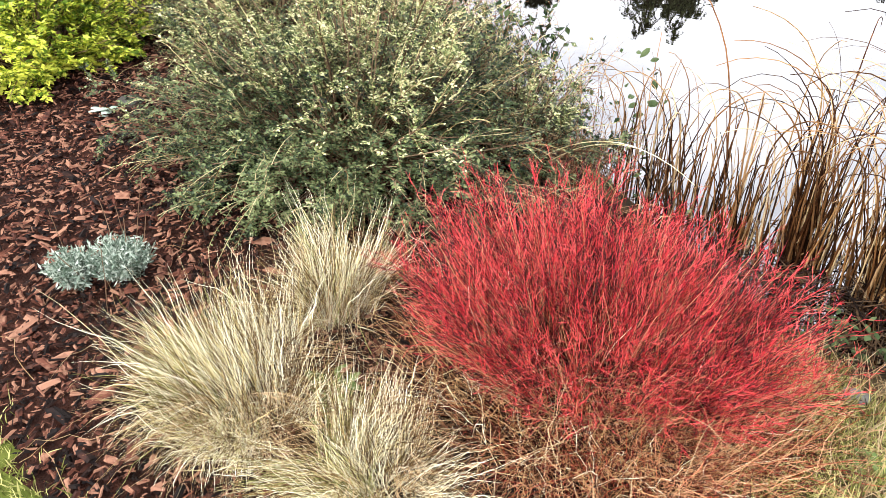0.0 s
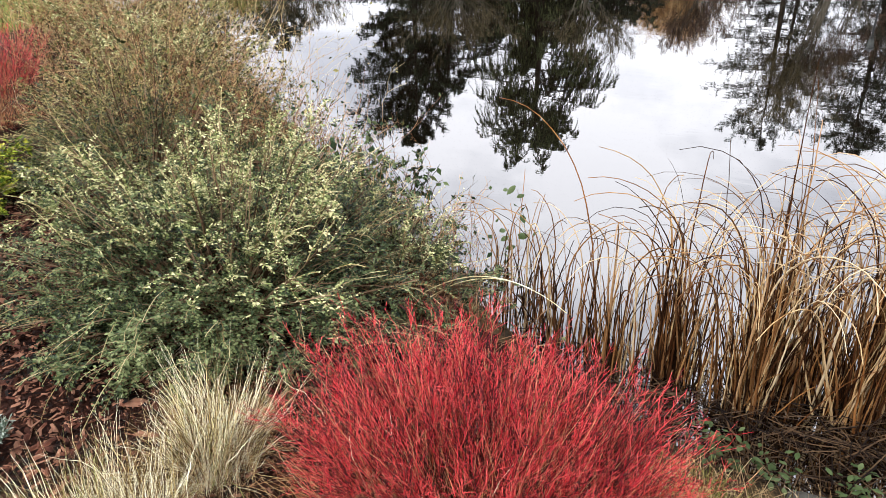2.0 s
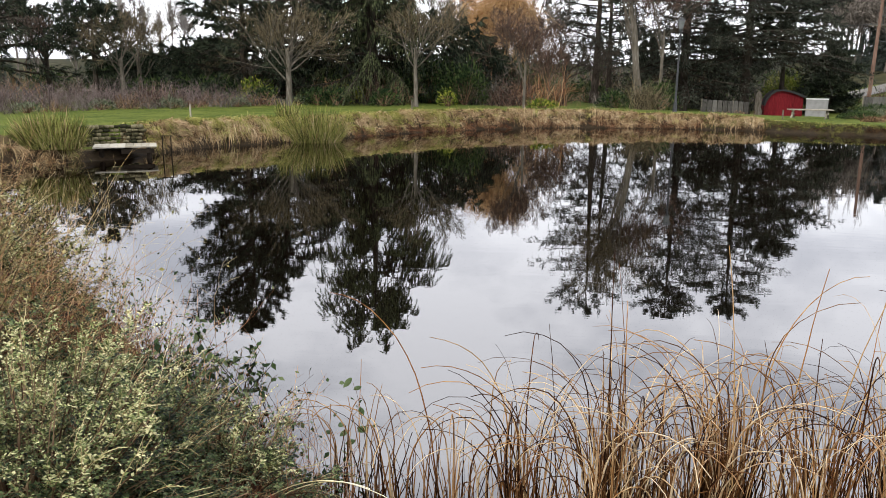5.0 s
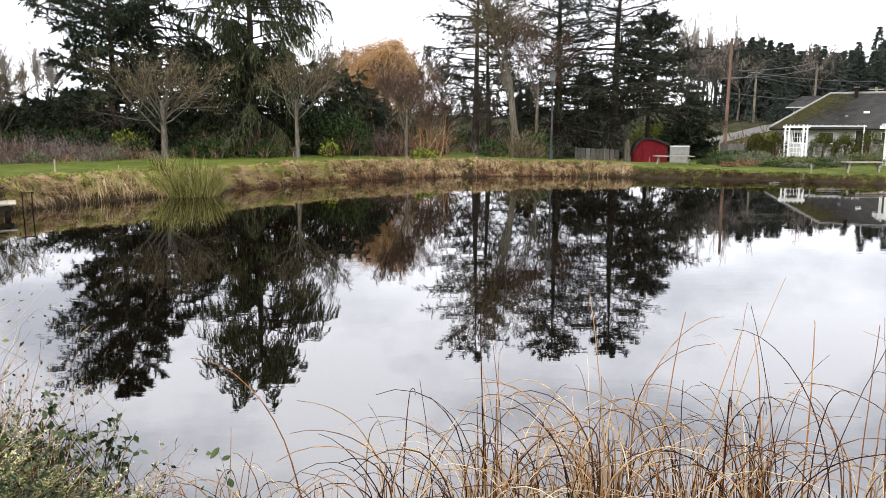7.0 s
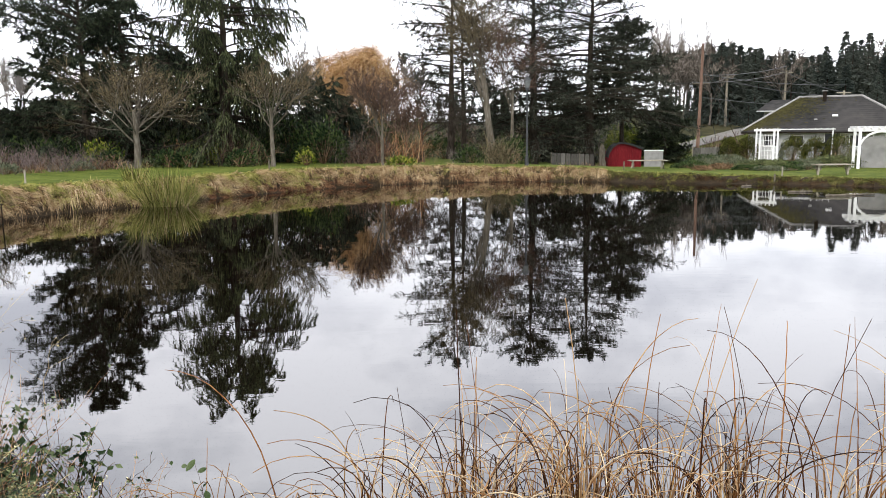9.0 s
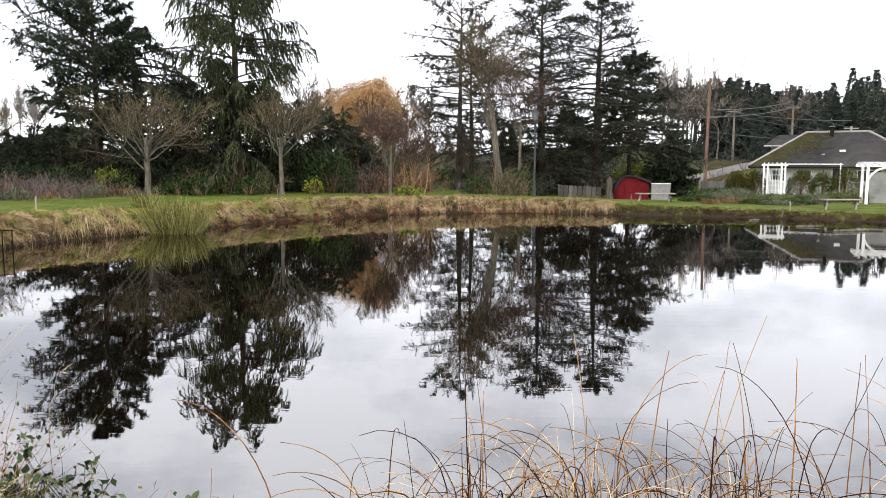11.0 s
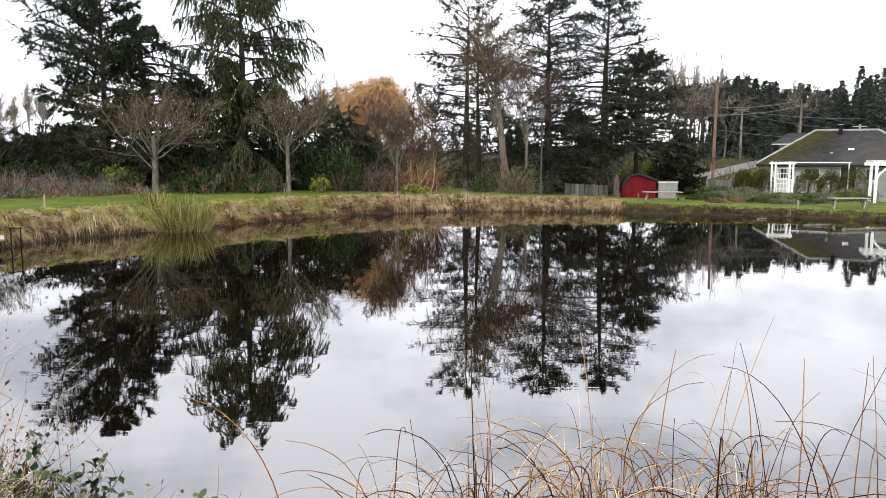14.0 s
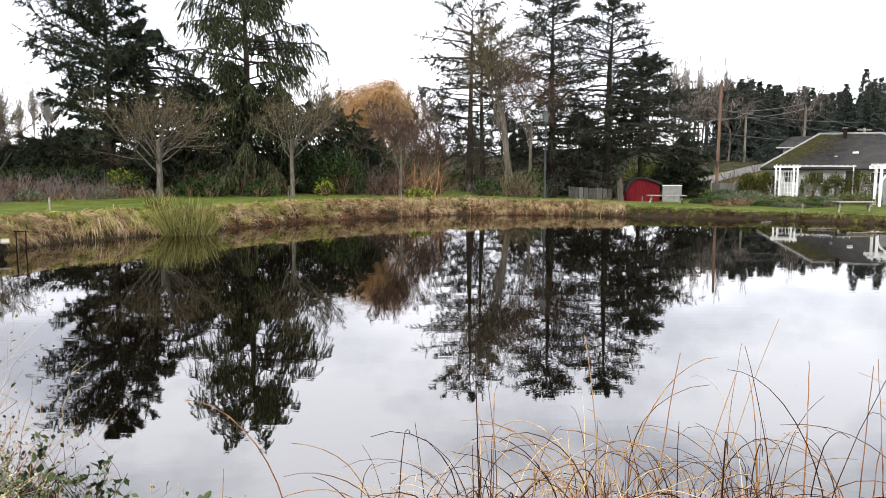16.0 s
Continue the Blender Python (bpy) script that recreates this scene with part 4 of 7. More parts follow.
for i, (x, y, n, h) in enumerate(REED_AREAS):
    reed_clump((x, y), 100 + i, n, h)
# long single stalks standing above the rest
rng = np.random.default_rng(131)
for i in range(40):
    x, y = rng.uniform(-0.45, 3.0), rng.uniform(3.3, 4.0)
    b = rng.choice([rng.uniform(0, 0.25), rng.uniform(0.8, 1.9), rng.uniform(1.2, 2.2)])
    P = bowed(rng, 1, np.array([[0, 0, -0.1]]), rng.normal(0, 0.16, 1), np.array([rng.uniform(1.2, 1.75)]), np.array([b]), np.array([0.35]), 16)
    tagged(put("reed_stalk", tubes(P, 0.0052 * rng.uniform(0.7, 1.2) * np.linspace(1, 0.3, 16)[None], 5), M["reed"], smooth=True, at=(x, y, 0)), "single tall dry reed stalk rising from the water", "reed", "single reeds")
# dark broken stalks matted at the water's edge
m = 1500
x, y = rng.uniform(-0.7, 2.9, m), rng.normal(2.98, 0.22, m)
a = rng.uniform(0, 2 * np.pi, m)
P = arcs(rng, np.stack([x, y, np.maximum(ground_z(x, y), 0) + rng.uniform(0.005, 0.07, m)], 1), np.stack([np.cos(a), np.sin(a), rng.normal(0, 0.12, m)], 1), rng.uniform(0.08, 0.4, m), 5, np.zeros(m), 0.12)
tagged(put("reed_litter", tubes(P, 0.0035 * rng.uniform(0.4, 1.3, m)[:, None] * np.linspace(1, 0.5, 5), 4), M["dark_stalk"]), "dark sodden broken reed stalks matted in the shallows", "reed litter", kind="stuff")

# ---- trees ----
def sprays(rng, Q, m, size, hang=0.0, thin=0.22, tight=0.75, start=0.1):
    """Needle sprays set along the paths Q, close to their direction and drooping a little."""
    n, kk, _ = Q.shape
    uu = rng.uniform(start, 1, (n, m)) * (kk - 1)
    i = np.minimum(uu.astype(int), kk - 2)
    f = (uu - i)[..., None]
    row = np.arange(n)[:, None]
    pos = (Q[row, i] * (1 - f) + Q[row, i + 1] * f).reshape(-1, 3)
    tan = unit(Q[row, i + 1] - Q[row, i]).reshape(-1, 3)
    ax = tan * tight + rand_dirs(rng, len(pos)) * 0.6 + np.array([0, 0, -0.12 - hang])
    L = size * rng.uniform(0.6, 1.75, len(pos))
    nr = np.array([0, 0, 1.0]) + rng.normal(0, 0.6, pos.shape)
    W = L * rng.uniform(thin * 0.6, thin * 1.3, len(pos))
    ax = unit(ax)
    side = unit(np.cross(ax, nr)) * W[:, None] * 0.5
    V = np.stack([pos + side, pos + ax * L[:, None], pos - side], 1).reshape(-1, 3)
    return V, np.arange(len(V)).reshape(-1, 3)


def conifer(at, seed, height, reach, limbs, mtl, label, low=0.06, droop=0.15, hang=0.0, spray=0.17, gap=0.1, per=30, fol=34, lean=0.0,
            name="conifer", rise=((0, -8, -8), (1, 35, 35)), trunk=0.02, wood=True, vary=(0.6, 1.15), frond=(0.16, 0.34), bare=0.0, tip=0.04, sides=10, sweep=0.0):
    """A conifer: trunk, boughs that reach as far as the profile says on either side, flat fronds on each bough, needle sprays on each frond.
    reach: rows of height share, metres towards -x, metres towards +x; rise: rows of height share, degrees above level on either side."""
    rng = np.random.default_rng(seed)
    t = thing(name, (at[0], at[1], gz(*at)), label, "tree")
    k = 14
    T = np.zeros((1, k, 3))
    T[0, :, 2] = np.linspace(-0.2, height, k)
    T[0, :, 0] = lean * np.linspace(0, 1, k) ** 1.5 * height + np.cumsum(rng.normal(0, 0.025, k))
    TR = (height * trunk * (1 - np.linspace(0, 1, k) * 0.95))[None]
    TR[0, 0] *= 1.3
    put("trunk", tubes(T, TR, sides), M["bark"], t, smooth=True)
    u = low + (1 - low) * (np.arange(limbs) + rng.random(limbs)) / limbs
    u = u[rng.random(limbs) > gap]
    n = len(u)
    a = (np.arange(n) * 2.399 + rng.normal(0, 0.5, n)) % (2 * np.pi)
    a = a + sweep * np.sin(a)
    base = np.stack([np.interp(u, np.linspace(0, 1, k), T[0, :, 0]), 0 * u, np.interp(u, np.linspace(0, 1, k), T[0, :, 2])], 1)
    def around(rows):
        q = np.array(rows, float)
        lf, rt = np.interp(u, q[:, 0], q[:, 1]), np.interp(u, q[:, 0], q[:, 2])
        c = np.cos(a)
        return (lf + rt) / 2 * (1 - np.abs(c)) + np.where(c > 0, rt, lf) * np.abs(c)
    w = around(reach) * rng.uniform(*vary, n)
    el = np.radians(around(rise) + rng.normal(0, 7, n))
    d = np.stack([np.cos(a) * np.cos(el), np.sin(a) * np.cos(el), np.sin(el)], 1)
    P = arcs(rng, base, d, w, 8, droop * rng.uniform(0.4, 1.3, n), 0.1)
    P[:, -2:, 2] += (w * tip)[:, None] * np.array([0.5, 1.0])
    R = (0.013 * w + 0.012)[:, None] * np.linspace(1, 0.15, 8)[None]
    C, CR = side_branches(rng, P, R, per // 3, 0.12 + bare, 0.6, frond, (30, 70), 0.0 - hang, 0.12 + hang, 5, 0.12, 0.5, flat=0.75)
    E, ER = side_branches(rng, P, R, per - per // 3, 0.45, 1.0, (frond[0] * 1.1, frond[1] * 1.6), (25, 70), 0.0 - hang, 0.12 + hang, 5, 0.12, 0.6, flat=0.6)
    C, CR = np.concatenate([C, E]), np.concatenate([CR, ER])
    if wood:
        put("limb_growth", join(tubes(P, R, 4), tubes(C[:, ::2], np.maximum(CR[:, ::2] * 0.8, 0.006))), M["bark"], t, kind="stuff")
    put("crown", join(sprays(rng, C, fol, spray, hang), sprays(rng, P, fol, spray, hang * 0.6, start=0.2 + bare)), M[mtl], t)
    return t


def bare_tree(at, seed, height, label, fork=0.28, limbs=7, spread=(25, 55), mtl="twig_pale", bark="bark_pale", trunk=0.028, levels=(7, 6, 5), lift=0.25, name="bare_tree", category="tree", twig=0.006, droop=0.0, lean=0.0):
    """A leafless tree: trunk, limbs and three orders of ever finer twigs."""
    rng = np.random.default_rng(seed)
    t = thing(name, (at[0], at[1], gz(*at)), label, category)
    k = 8
    T = np.zeros((1, k, 3))
    T[0, :, 2] = np.linspace(-0.15, height * (fork + 0.25), k)
    T[0, :, :2] = np.cumsum(rng.normal(0, 0.012 * height / 5, (k, 2)), 0)
    T[0, :, 0] += lean * T[0, :, 2]
    TR = (height * trunk * np.linspace(1, 0.5, k) ** 0.8)[None]
    TR[0, 0] *= 1.35
    put("trunk", tubes(T, TR, 10), M[bark], t, smooth=True)
    L1, R1 = side_branches(rng, T, TR, limbs, fork / (fork + 0.25), 1.0, (1.35, 2.1), spread, lift, droop, 7, 0.14, 0.34)
    L1 = L1 * 1.0
    L2, R2 = side_branches(rng, L1, R1, levels[0], 0.2, 1.0, (0.45, 0.75), (22, 58), lift * 0.6, droop, 6, 0.16, 0.55)
    L3, R3 = side_branches(rng, L2, R2, levels[1], 0.15, 1.0, (0.4, 0.7), (22, 62), lift * 0.5, droop, 5, 0.18, 0.6)
    L4, R4 = side_branches(rng, L3, R3, levels[2], 0.1, 1.0, (0.4, 0.7), (22, 60), lift * 0.4, droop, 2, 0.18, 0.7)
    put("limb_growth", join(tubes(L1, R1, 6), tubes(L2, np.maximum(R2, twig), 4)), M[bark], t, smooth=True, kind="stuff")
    put("crown", join(tubes(L3, np.maximum(R3, twig)), tubes(L4, np.maximum(R4, twig * 0.8))), M[mtl], t)
    return t


def fan_x(x, depth):
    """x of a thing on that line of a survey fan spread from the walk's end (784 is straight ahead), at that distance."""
    return 0.2 + (x - 784) / 1330 * depth


# the group behind the far lawn: a fir swept to one side, a broad weeping spruce, lower evergreens between
conifer((fan_x(196, 40.5), 40.5), 201, 11.4, ((0, 4.8, 5.0), (0.14, 4.8, 5.0), (0.24, 4.0, 5.0), (0.36, 3.3, 4.2), (0.46, 2.8, 4.0), (0.52, 5.4, 3.2), (0.6, 6.6, 3.0), (0.68, 5.2, 2.8), (0.8, 2.9, 2.5), (0.9, 1.9, 1.8), (1, 0.4, 0.4)),
        104, "conifer", "tall dark fir with long boughs swept to one side", low=0.04, droop=0.14, gap=0.12, sweep=0.45, vary=(0.72, 1.12), lean=-0.012, rise=((0, 6, -14), (0.4, 14, -6), (0.6, 28, 12), (1, 52, 40)), fol=22, per=52, tip=0.06, frond=(0.11, 0.24))
conifer((fan_x(434, 42), 42), 202, 11.6, ((0, 4.6, 5.2), (0.2, 4.6, 5.6), (0.35, 4.2, 4.6), (0.5, 3.2, 3.2), (0.62, 3.8, 4.4), (0.75, 4.6, 4.8), (0.88, 4.6, 3.6), (1, 2.6, 2.0)),
        128, "conifer_light", "tall broad-topped spruce with hanging mossy green foliage", low=0.05, droop=0.2, hang=0.6, rise=((0, -10, -12), (0.5, 12, 8), (0.8, 26, 18), (1, 52, 42)), gap=0.25, fol=32, per=40, spray=0.16, bare=0.1, vary=(0.5, 1.12), tip=0.02, trunk=0.034, frond=(0.14, 0.34))
conifer((fan_x(262, 43), 43), 203, 8.9, ((0, 3.5, 4.6), (0.4, 3.2, 6.0), (0.7, 3.0, 5.6), (0.9, 2.2, 3.6), (1, 0.8, 1.2)), 100, "conifer", "lower dark evergreen with boughs drooping to one side",
        droop=0.34, rise=((0, 0, 0), (1, 30, 16)), fol=24, spray=0.18, trunk=0.045, hang=0.2)
conifer((fan_x(132, 45), 45), 204, 3.4, ((0, 3.4, 3.6), (0.5, 3.0, 3.2), (1, 0.5, 0.5)), 60, "conifer", "broad dark evergreen at the garden's edge", spray=0.2, fol=24)
conifer((fan_x(20, 47), 47), 219, 2.6, ((0, 3.8, 3.8), (0.5, 3.4, 3.4), (1, 0.5, 0.5)), 50, "conifer", "low dark evergreen behind the border", spray=0.2, fol=24)
conifer((fan_x(345, 46), 46), 218, 6.2, ((0, 4.4, 4.4), (0.5, 4.2, 4.0), (1, 0.8, 0.8)), 64, "conifer", "dark evergreen filling the gap under a spruce", spray=0.2, fol=24, hang=0.3)
conifer((fan_x(470, 45), 45), 211, 6.0, ((0, 4.2, 4.2), (0.6, 3.6, 3.8), (1, 0.6, 0.6)), 66, "conifer", "dark evergreen behind a leafless tree", spray=0.2, fol=24, hang=0.3)
conifer((fan_x(560, 46), 46), 216, 5.0, ((0, 3.4, 4.0), (0.6, 3.2, 3.6), (1, 0.6, 1.2)), 60, "conifer", "dark evergreen with drooping boughs beside a willow", spray=0.19, fol=24, hang=0.3, droop=0.35)
conifer((fan_x(640, 50), 50), 209, 4.0, ((0, 3.0, 3.0), (0.6, 2.6, 2.4), (1, 0.4, 0.4)), 54, "conifer", "low dark evergreen under a willow", spray=0.19, fol=24)
# pines with open crowns over bare stems, two tall firs, and lower trees at their foot
PINE = ((0, 2.4, 2.4), (0.35, 4.0, 3.4), (0.5, 3.6, 3.2), (0.66, 4.4, 3.6), (0.8, 5.2, 3.8), (0.9, 3.6, 3.0), (1, 1.0, 1.0))
conifer((fan_x(822, 58), 58), 205, 14.9, PINE, 84, "conifer_grey", "open-crowned pine with a bare dark trunk", low=0.24, droop=0.02, gap=0.2, per=22, fol=26, spray=0.15, rise=((0, 6, 6), (0.7, 8, 12), (1, 55, 50)), trunk=0.02, bare=0.3, frond=(0.12, 0.28))
conifer((fan_x(846, 58.6), 58.6), 215, 12.8, PINE, 76, "conifer_grey", "open-crowned pine beside its twin", low=0.2, droop=0.02, gap=0.25, per=22, fol=24, spray=0.15, rise=((0, 6, 6), (0.7, 10, 10), (1, 50, 50)), trunk=0.018, bare=0.3, frond=(0.12, 0.28))
conifer((fan_x(966, 58), 58), 206, 15.8, ((0, 5.2, 4.6), (0.3, 5.4, 4.8), (0.6, 4.6, 4.2), (0.85, 3.4, 3.2), (1, 0.6, 0.6)), 150, "conifer_grey", "tall dark fir behind a lamp post", low=0.1, rise=((0, -12, -12), (1, 30, 30)), gap=0.26, fol=20, trunk=0.024, frond=(0.18, 0.36))
conifer((fan_x(1066, 58), 58), 207, 15.6, ((0, 6.4, 7.4), (0.2, 6.4, 7.0), (0.4, 5.4, 5.4), (0.6, 4.6, 4.6), (0.72, 4.0, 4.6), (0.85, 2.8, 3.8), (1, 0.5, 0.5)), 130, "conifer_grey", "tall dark fir with tiered boughs", low=0.26, rise=((0, -14, -12), (0.6, 2, 6), (1, 35, 35)), gap=0.3, fol=20, droop=0.1, trunk=0.027, frond=(0.18, 0.36))
conifer((fan_x(1124, 60), 60), 208, 10.9, ((0, 4.4, 5.6), (0.3, 4.2, 6.0), (0.6, 2.8, 4.2), (0.85, 2.2, 4.0), (1, 0.6, 1.4)), 92, "conifer_grey", "shorter dark evergreen beside taller firs", low=0.34, rise=((0, -15, -12), (0.8, 10, 16), (1, 30, 30)), fol=26, spray=0.19)
conifer((fan_x(1015, 66), 66), 217, 6.4, ((0, 4.4, 4.4), (0.6, 3.4, 3.4), (1, 0.8, 0.8)), 56, "conifer_grey", "dark evergreen filling the gap between two firs", low=0.1, fol=24, spray=0.21)
conifer((fan_x(910, 68), 68), 220, 5.0, ((0, 3.4, 3.4), (0.6, 2.6, 2.6), (1, 0.8, 0.8)), 46, "conifer_grey", "dark evergreen behind a leaning leafless tree", low=0.1, fol=24, spray=0.21)
conifer((fan_x(1200, 62), 62), 210, 5.0, ((0, 3.4, 2.4), (0.6, 3.0, 2.2), (1, 0.4, 0.4)), 66, "conifer", "small bushy dark evergreen beside a shed", spray=0.19, fol=24)

bare_tree((fan_x(278, 37), 37), 221, 6.6, "small leafless garden tree with a pale trunk", fork=0.17, limbs=14, spread=(20, 66), lift=0.24, levels=(8, 7, 4), twig=0.0075, trunk=0.026)
bare_tree((fan_x(512, 37.5), 37.5), 222, 5.2, "small leafless garden tree with a pale straight trunk", fork=0.3, limbs=11, spread=(20, 68), lift=0.22, trunk=0.024, levels=(8, 6, 4), twig=0.0075)
bare_tree((fan_x(703, 38.5), 38.5), 223, 4.5, "slender leafless garden tree with reddish twigs", fork=0.25, mtl="thicket", spread=(14, 44), lift=0.3, trunk=0.018, limbs=10, levels=(10, 8, 5), twig=0.006)
bare_tree((fan_x(900, 50), 50), 224, 16.2, "tall leafless tree with pale leaning stems", fork=0.12, limbs=8, spread=(4, 40), trunk=0.016, lift=0.15, levels=(9, 7, 5), twig=0.011, lean=-0.16)
bare_tree((fan_x(930, 51), 51), 227, 11.0, "leafless tree with reddish fine twigs", fork=0.2, limbs=7, spread=(12, 50), trunk=0.012, lift=0.2, mtl="thicket", levels=(9, 7, 6), twig=0.009)
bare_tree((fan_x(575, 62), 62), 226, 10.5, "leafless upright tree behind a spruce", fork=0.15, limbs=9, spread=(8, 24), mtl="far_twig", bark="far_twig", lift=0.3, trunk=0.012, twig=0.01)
bare_tree((fan_x(772, 53), 53), 229, 7.6, "leafless tree with dark crooked limbs", fork=0.2, limbs=9, spread=(30, 75), mtl="bark", bark="bark", lift=0.02, trunk=0.02, twig=0.012)
bare_tree((fan_x(745, 47), 47), 230, 4.4, "leafless brown tree beyond the lawn", fork=0.2, limbs=9, spread=(14, 50), mtl="thicket", lift=0.25, trunk=0.016, levels=(9, 7, 5), twig=0.008)


def weeping_willow(at, seed, height, reach, label, sweep=-0.2):
    """A winter willow: crooked dark limbs, from which long fine orange strands hang, blown to one side."""
    rng = np.random.default_rng(seed)
    t = thing("willow", (at[0], at[1], gz(*at)), label, "tree")
    T = np.zeros((1, 7, 3))
    T[0, :, 2] = np.linspace(-0.2, height * 0.5, 7)
    T[0, :, :2] = np.cumsum(rng.normal(0, 0.08, (7, 2)), 0)
    TR = height * 0.03 * np.linspace(1, 0.7, 7)[None]
    put("trunk", tubes(T, TR, 9), M["bark"], t, smooth=True)
    L1, R1 = side_branches(rng, T, TR, 14, 0.45, 1.0, (0.9, 1.5), (20, 62), 0.15, 0.0, 8, 0.2, 0.4)
    L1[..., 0] *= reach / (height * 0.5)
    L2, R2 = side_branches(rng, L1, R1, 8, 0.3, 1.0, (0.25, 0.5), (25, 70), 0.15, 0.25, 6, 0.2, 0.5)
    put("limb_growth", join(tubes(L1, R1, 5), tubes(L2, np.maximum(R2, 0.02), 4)), M["bark"], t, smooth=True, kind="stuff")
    tips = np.concatenate([L1[:, 4:].reshape(-1, 3), L2[:, 2:].reshape(-1, 3)])
    n = 4200
    base = tips[rng.integers(0, len(tips), n)] + rng.normal(0, 0.2, (n, 3))
    d = np.stack([sweep + rng.normal(0, 0.45, n), rng.normal(0, 0.45, n), rng.uniform(-0.5, 0.5, n)], 1)
    P = arcs(rng, base, d, height * rng.uniform(0.1, 0.26, n), 6, rng.uniform(0.2, 0.8, n), 0.1)
    put("crown", tubes(P, 0.013 * rng.uniform(0.7, 1.3, n)[:, None] * np.linspace(1, 0.45, 6)), M["willow"], t, "fine hanging orange twigs")


weeping_willow((fan_x(672, 58), 58), 225, 10.6, 4.8, "weeping willow with a haze of fine orange twigs")

# ---- the far bank ----
def outward(x, y, e=0.05):
    g = np.stack([shore_distance(x + e, y) - shore_distance(x - e, y), shore_distance(x, y + e) - shore_distance(x, y - e)], 1)
    return unit(g)


def along_shore(rng, first, last, n, lo, hi):
    """Points beside the pond's edge between two of its corners, lo to hi metres on land."""
    pts = POND[first:last + 1]
    seg = np.linalg.norm(np.diff(pts, axis=0), axis=1)
    u = rng.uniform(0, seg.sum(), n)
    c = np.concatenate([[0], np.cumsum(seg)])
    x, y = np.interp(u, c, pts[:, 0]), np.interp(u, c, pts[:, 1])
    o = outward(x, y)
    d = rng.uniform(lo, hi, n)
    x, y = x + o[:, 0] * d, y + o[:, 1] * d
    a, b = landing_uv(x, y)
    clear = ~((np.abs(a + 0.3) < 1.05) & (b > -2.4) & (b < 0.3))
    pick = np.where(clear, np.arange(n), rng.choice(np.flatnonzero(clear), n))
    x, y, o = x[pick], y[pick], o[pick]
    return np.stack([x, y, ground_z(x, y)], 1), o


def bank_fringe(name, seed, first, last, n, lo, hi, size, mtl, label):
    """Long dead grass hanging over the bank towards the water, in uneven tussocks."""
    rng = np.random.default_rng(seed)
    p, o = along_shore(rng, first, last, n, lo, hi)
    lump = 0.65 + 0.5 * (0.5 + 0.5 * waves(p[:, 0] * 1.6, p[:, 1] * 1.6, 1.3)) + 0.25 * rng.random(n)
    d = np.stack([-o[:, 0] * 0.75, -o[:, 1] * 0.75, np.full(n, 0.75)], 1) + rng.normal(0, 0.4, (n, 3))
    P = arcs(rng, p - np.array([0, 0, 0.03]), d, size * lump * rng.uniform(0.6, 1.2, n), 4, rng.uniform(0.3, 0.9, n), 0.05)
    W = 0.022 * rng.uniform(0.6, 1.6, n)[:, None] * np.array([1, 1, 0.7, 0.15])
    tagged(put(name, ribbons(P, W, unit(np.cross(d, rand_dirs(rng, n)))), M[mtl]), label, "bank grass", kind="stuff")


def tussocks(seed, first, last, count, per, lo, hi, size, mtl, label, fall=0.7):
    """Mop-headed tussocks: each a head of fine blades combed outwards and down the bank."""
    rng = np.random.default_rng(seed)
    c, o = along_shore(rng, first, last, count, lo, hi)
    big = rng.uniform(0.55, 1.4, count)
    comb = rng.normal(0, 0.4, count)
    c, o, big, comb = c.repeat(per, 0), o.repeat(per, 0), big.repeat(per), comb.repeat(per)
    n = len(c)
    a = rng.uniform(0, 2 * np.pi, n)
    p = c + np.stack([np.cos(a), np.sin(a), 0 * a], 1) * (0.1 * big * np.sqrt(rng.random(n)))[:, None]
    d = np.stack([np.cos(a) * 0.45 - o[:, 0] * fall - o[:, 1] * comb, np.sin(a) * 0.45 - o[:, 1] * fall + o[:, 0] * comb, np.full(n, 0.8)], 1) + rng.normal(0, 0.16, (n, 3))
    P = arcs(rng, p - np.array([0, 0, 0.04]), d, size * big * rng.uniform(0.6, 1.15, n), 4, rng.uniform(0.6, 1.35, n), 0.04)
    W = 0.0125 * rng.uniform(0.6, 1.5, n)[:, None] * np.array([1, 0.95, 0.7, 0.12])
    tagged(put("bank_tussocks", ribbons(P, W, unit(np.cross(d, rand_dirs(rng, n)))), M[mtl]), label, "bank grass", kind="stuff")


tussocks(301, 9, 15, 260, 66, 0.3, 0.95, 0.55, "bank_straw", "tan dead grass tussocks hanging over the bank")
tussocks(311, 15, 21, 190, 66, 0.3, 0.95, 0.55, "bank_straw", "pale tan grass tussocks hanging over the bank")
tussocks(312, 14, 22, 240, 66, 0.4, 1.1, 0.5, "bank_green", "yellow-green grass tussocks combed down the bank")
tussocks(302, 10, 16, 150, 60, 0.1, 0.5, 0.42, "bank_russet", "russet dead grass tussocks low on the bank")
tussocks(303, 5, 11, 120, 60, 0.1, 0.4, 0.26, "bank_dark", "dark brown grass along the low bank")
tussocks(305, 8, 15, 120, 60, 0.5, 1.3, 0.34, "bank_green", "yellow-green grass tussocks along the top of the bank")
tussocks(306, 4, 10, 330, 60, 0.22, 0.85, 0.34, "bank_olive", "low mossy olive tussocks along the water")
tussocks(307, 21, 26, 130, 60, 0.0, 0.9, 0.55, "bank_straw", "tan dead grass tussocks beside the landing")
bank_fringe("bank_grass", 308, 5, 22, 9000, 0.4, 1.6, 0.16, "bank_green", "short yellow-green grass along the top of the bank")


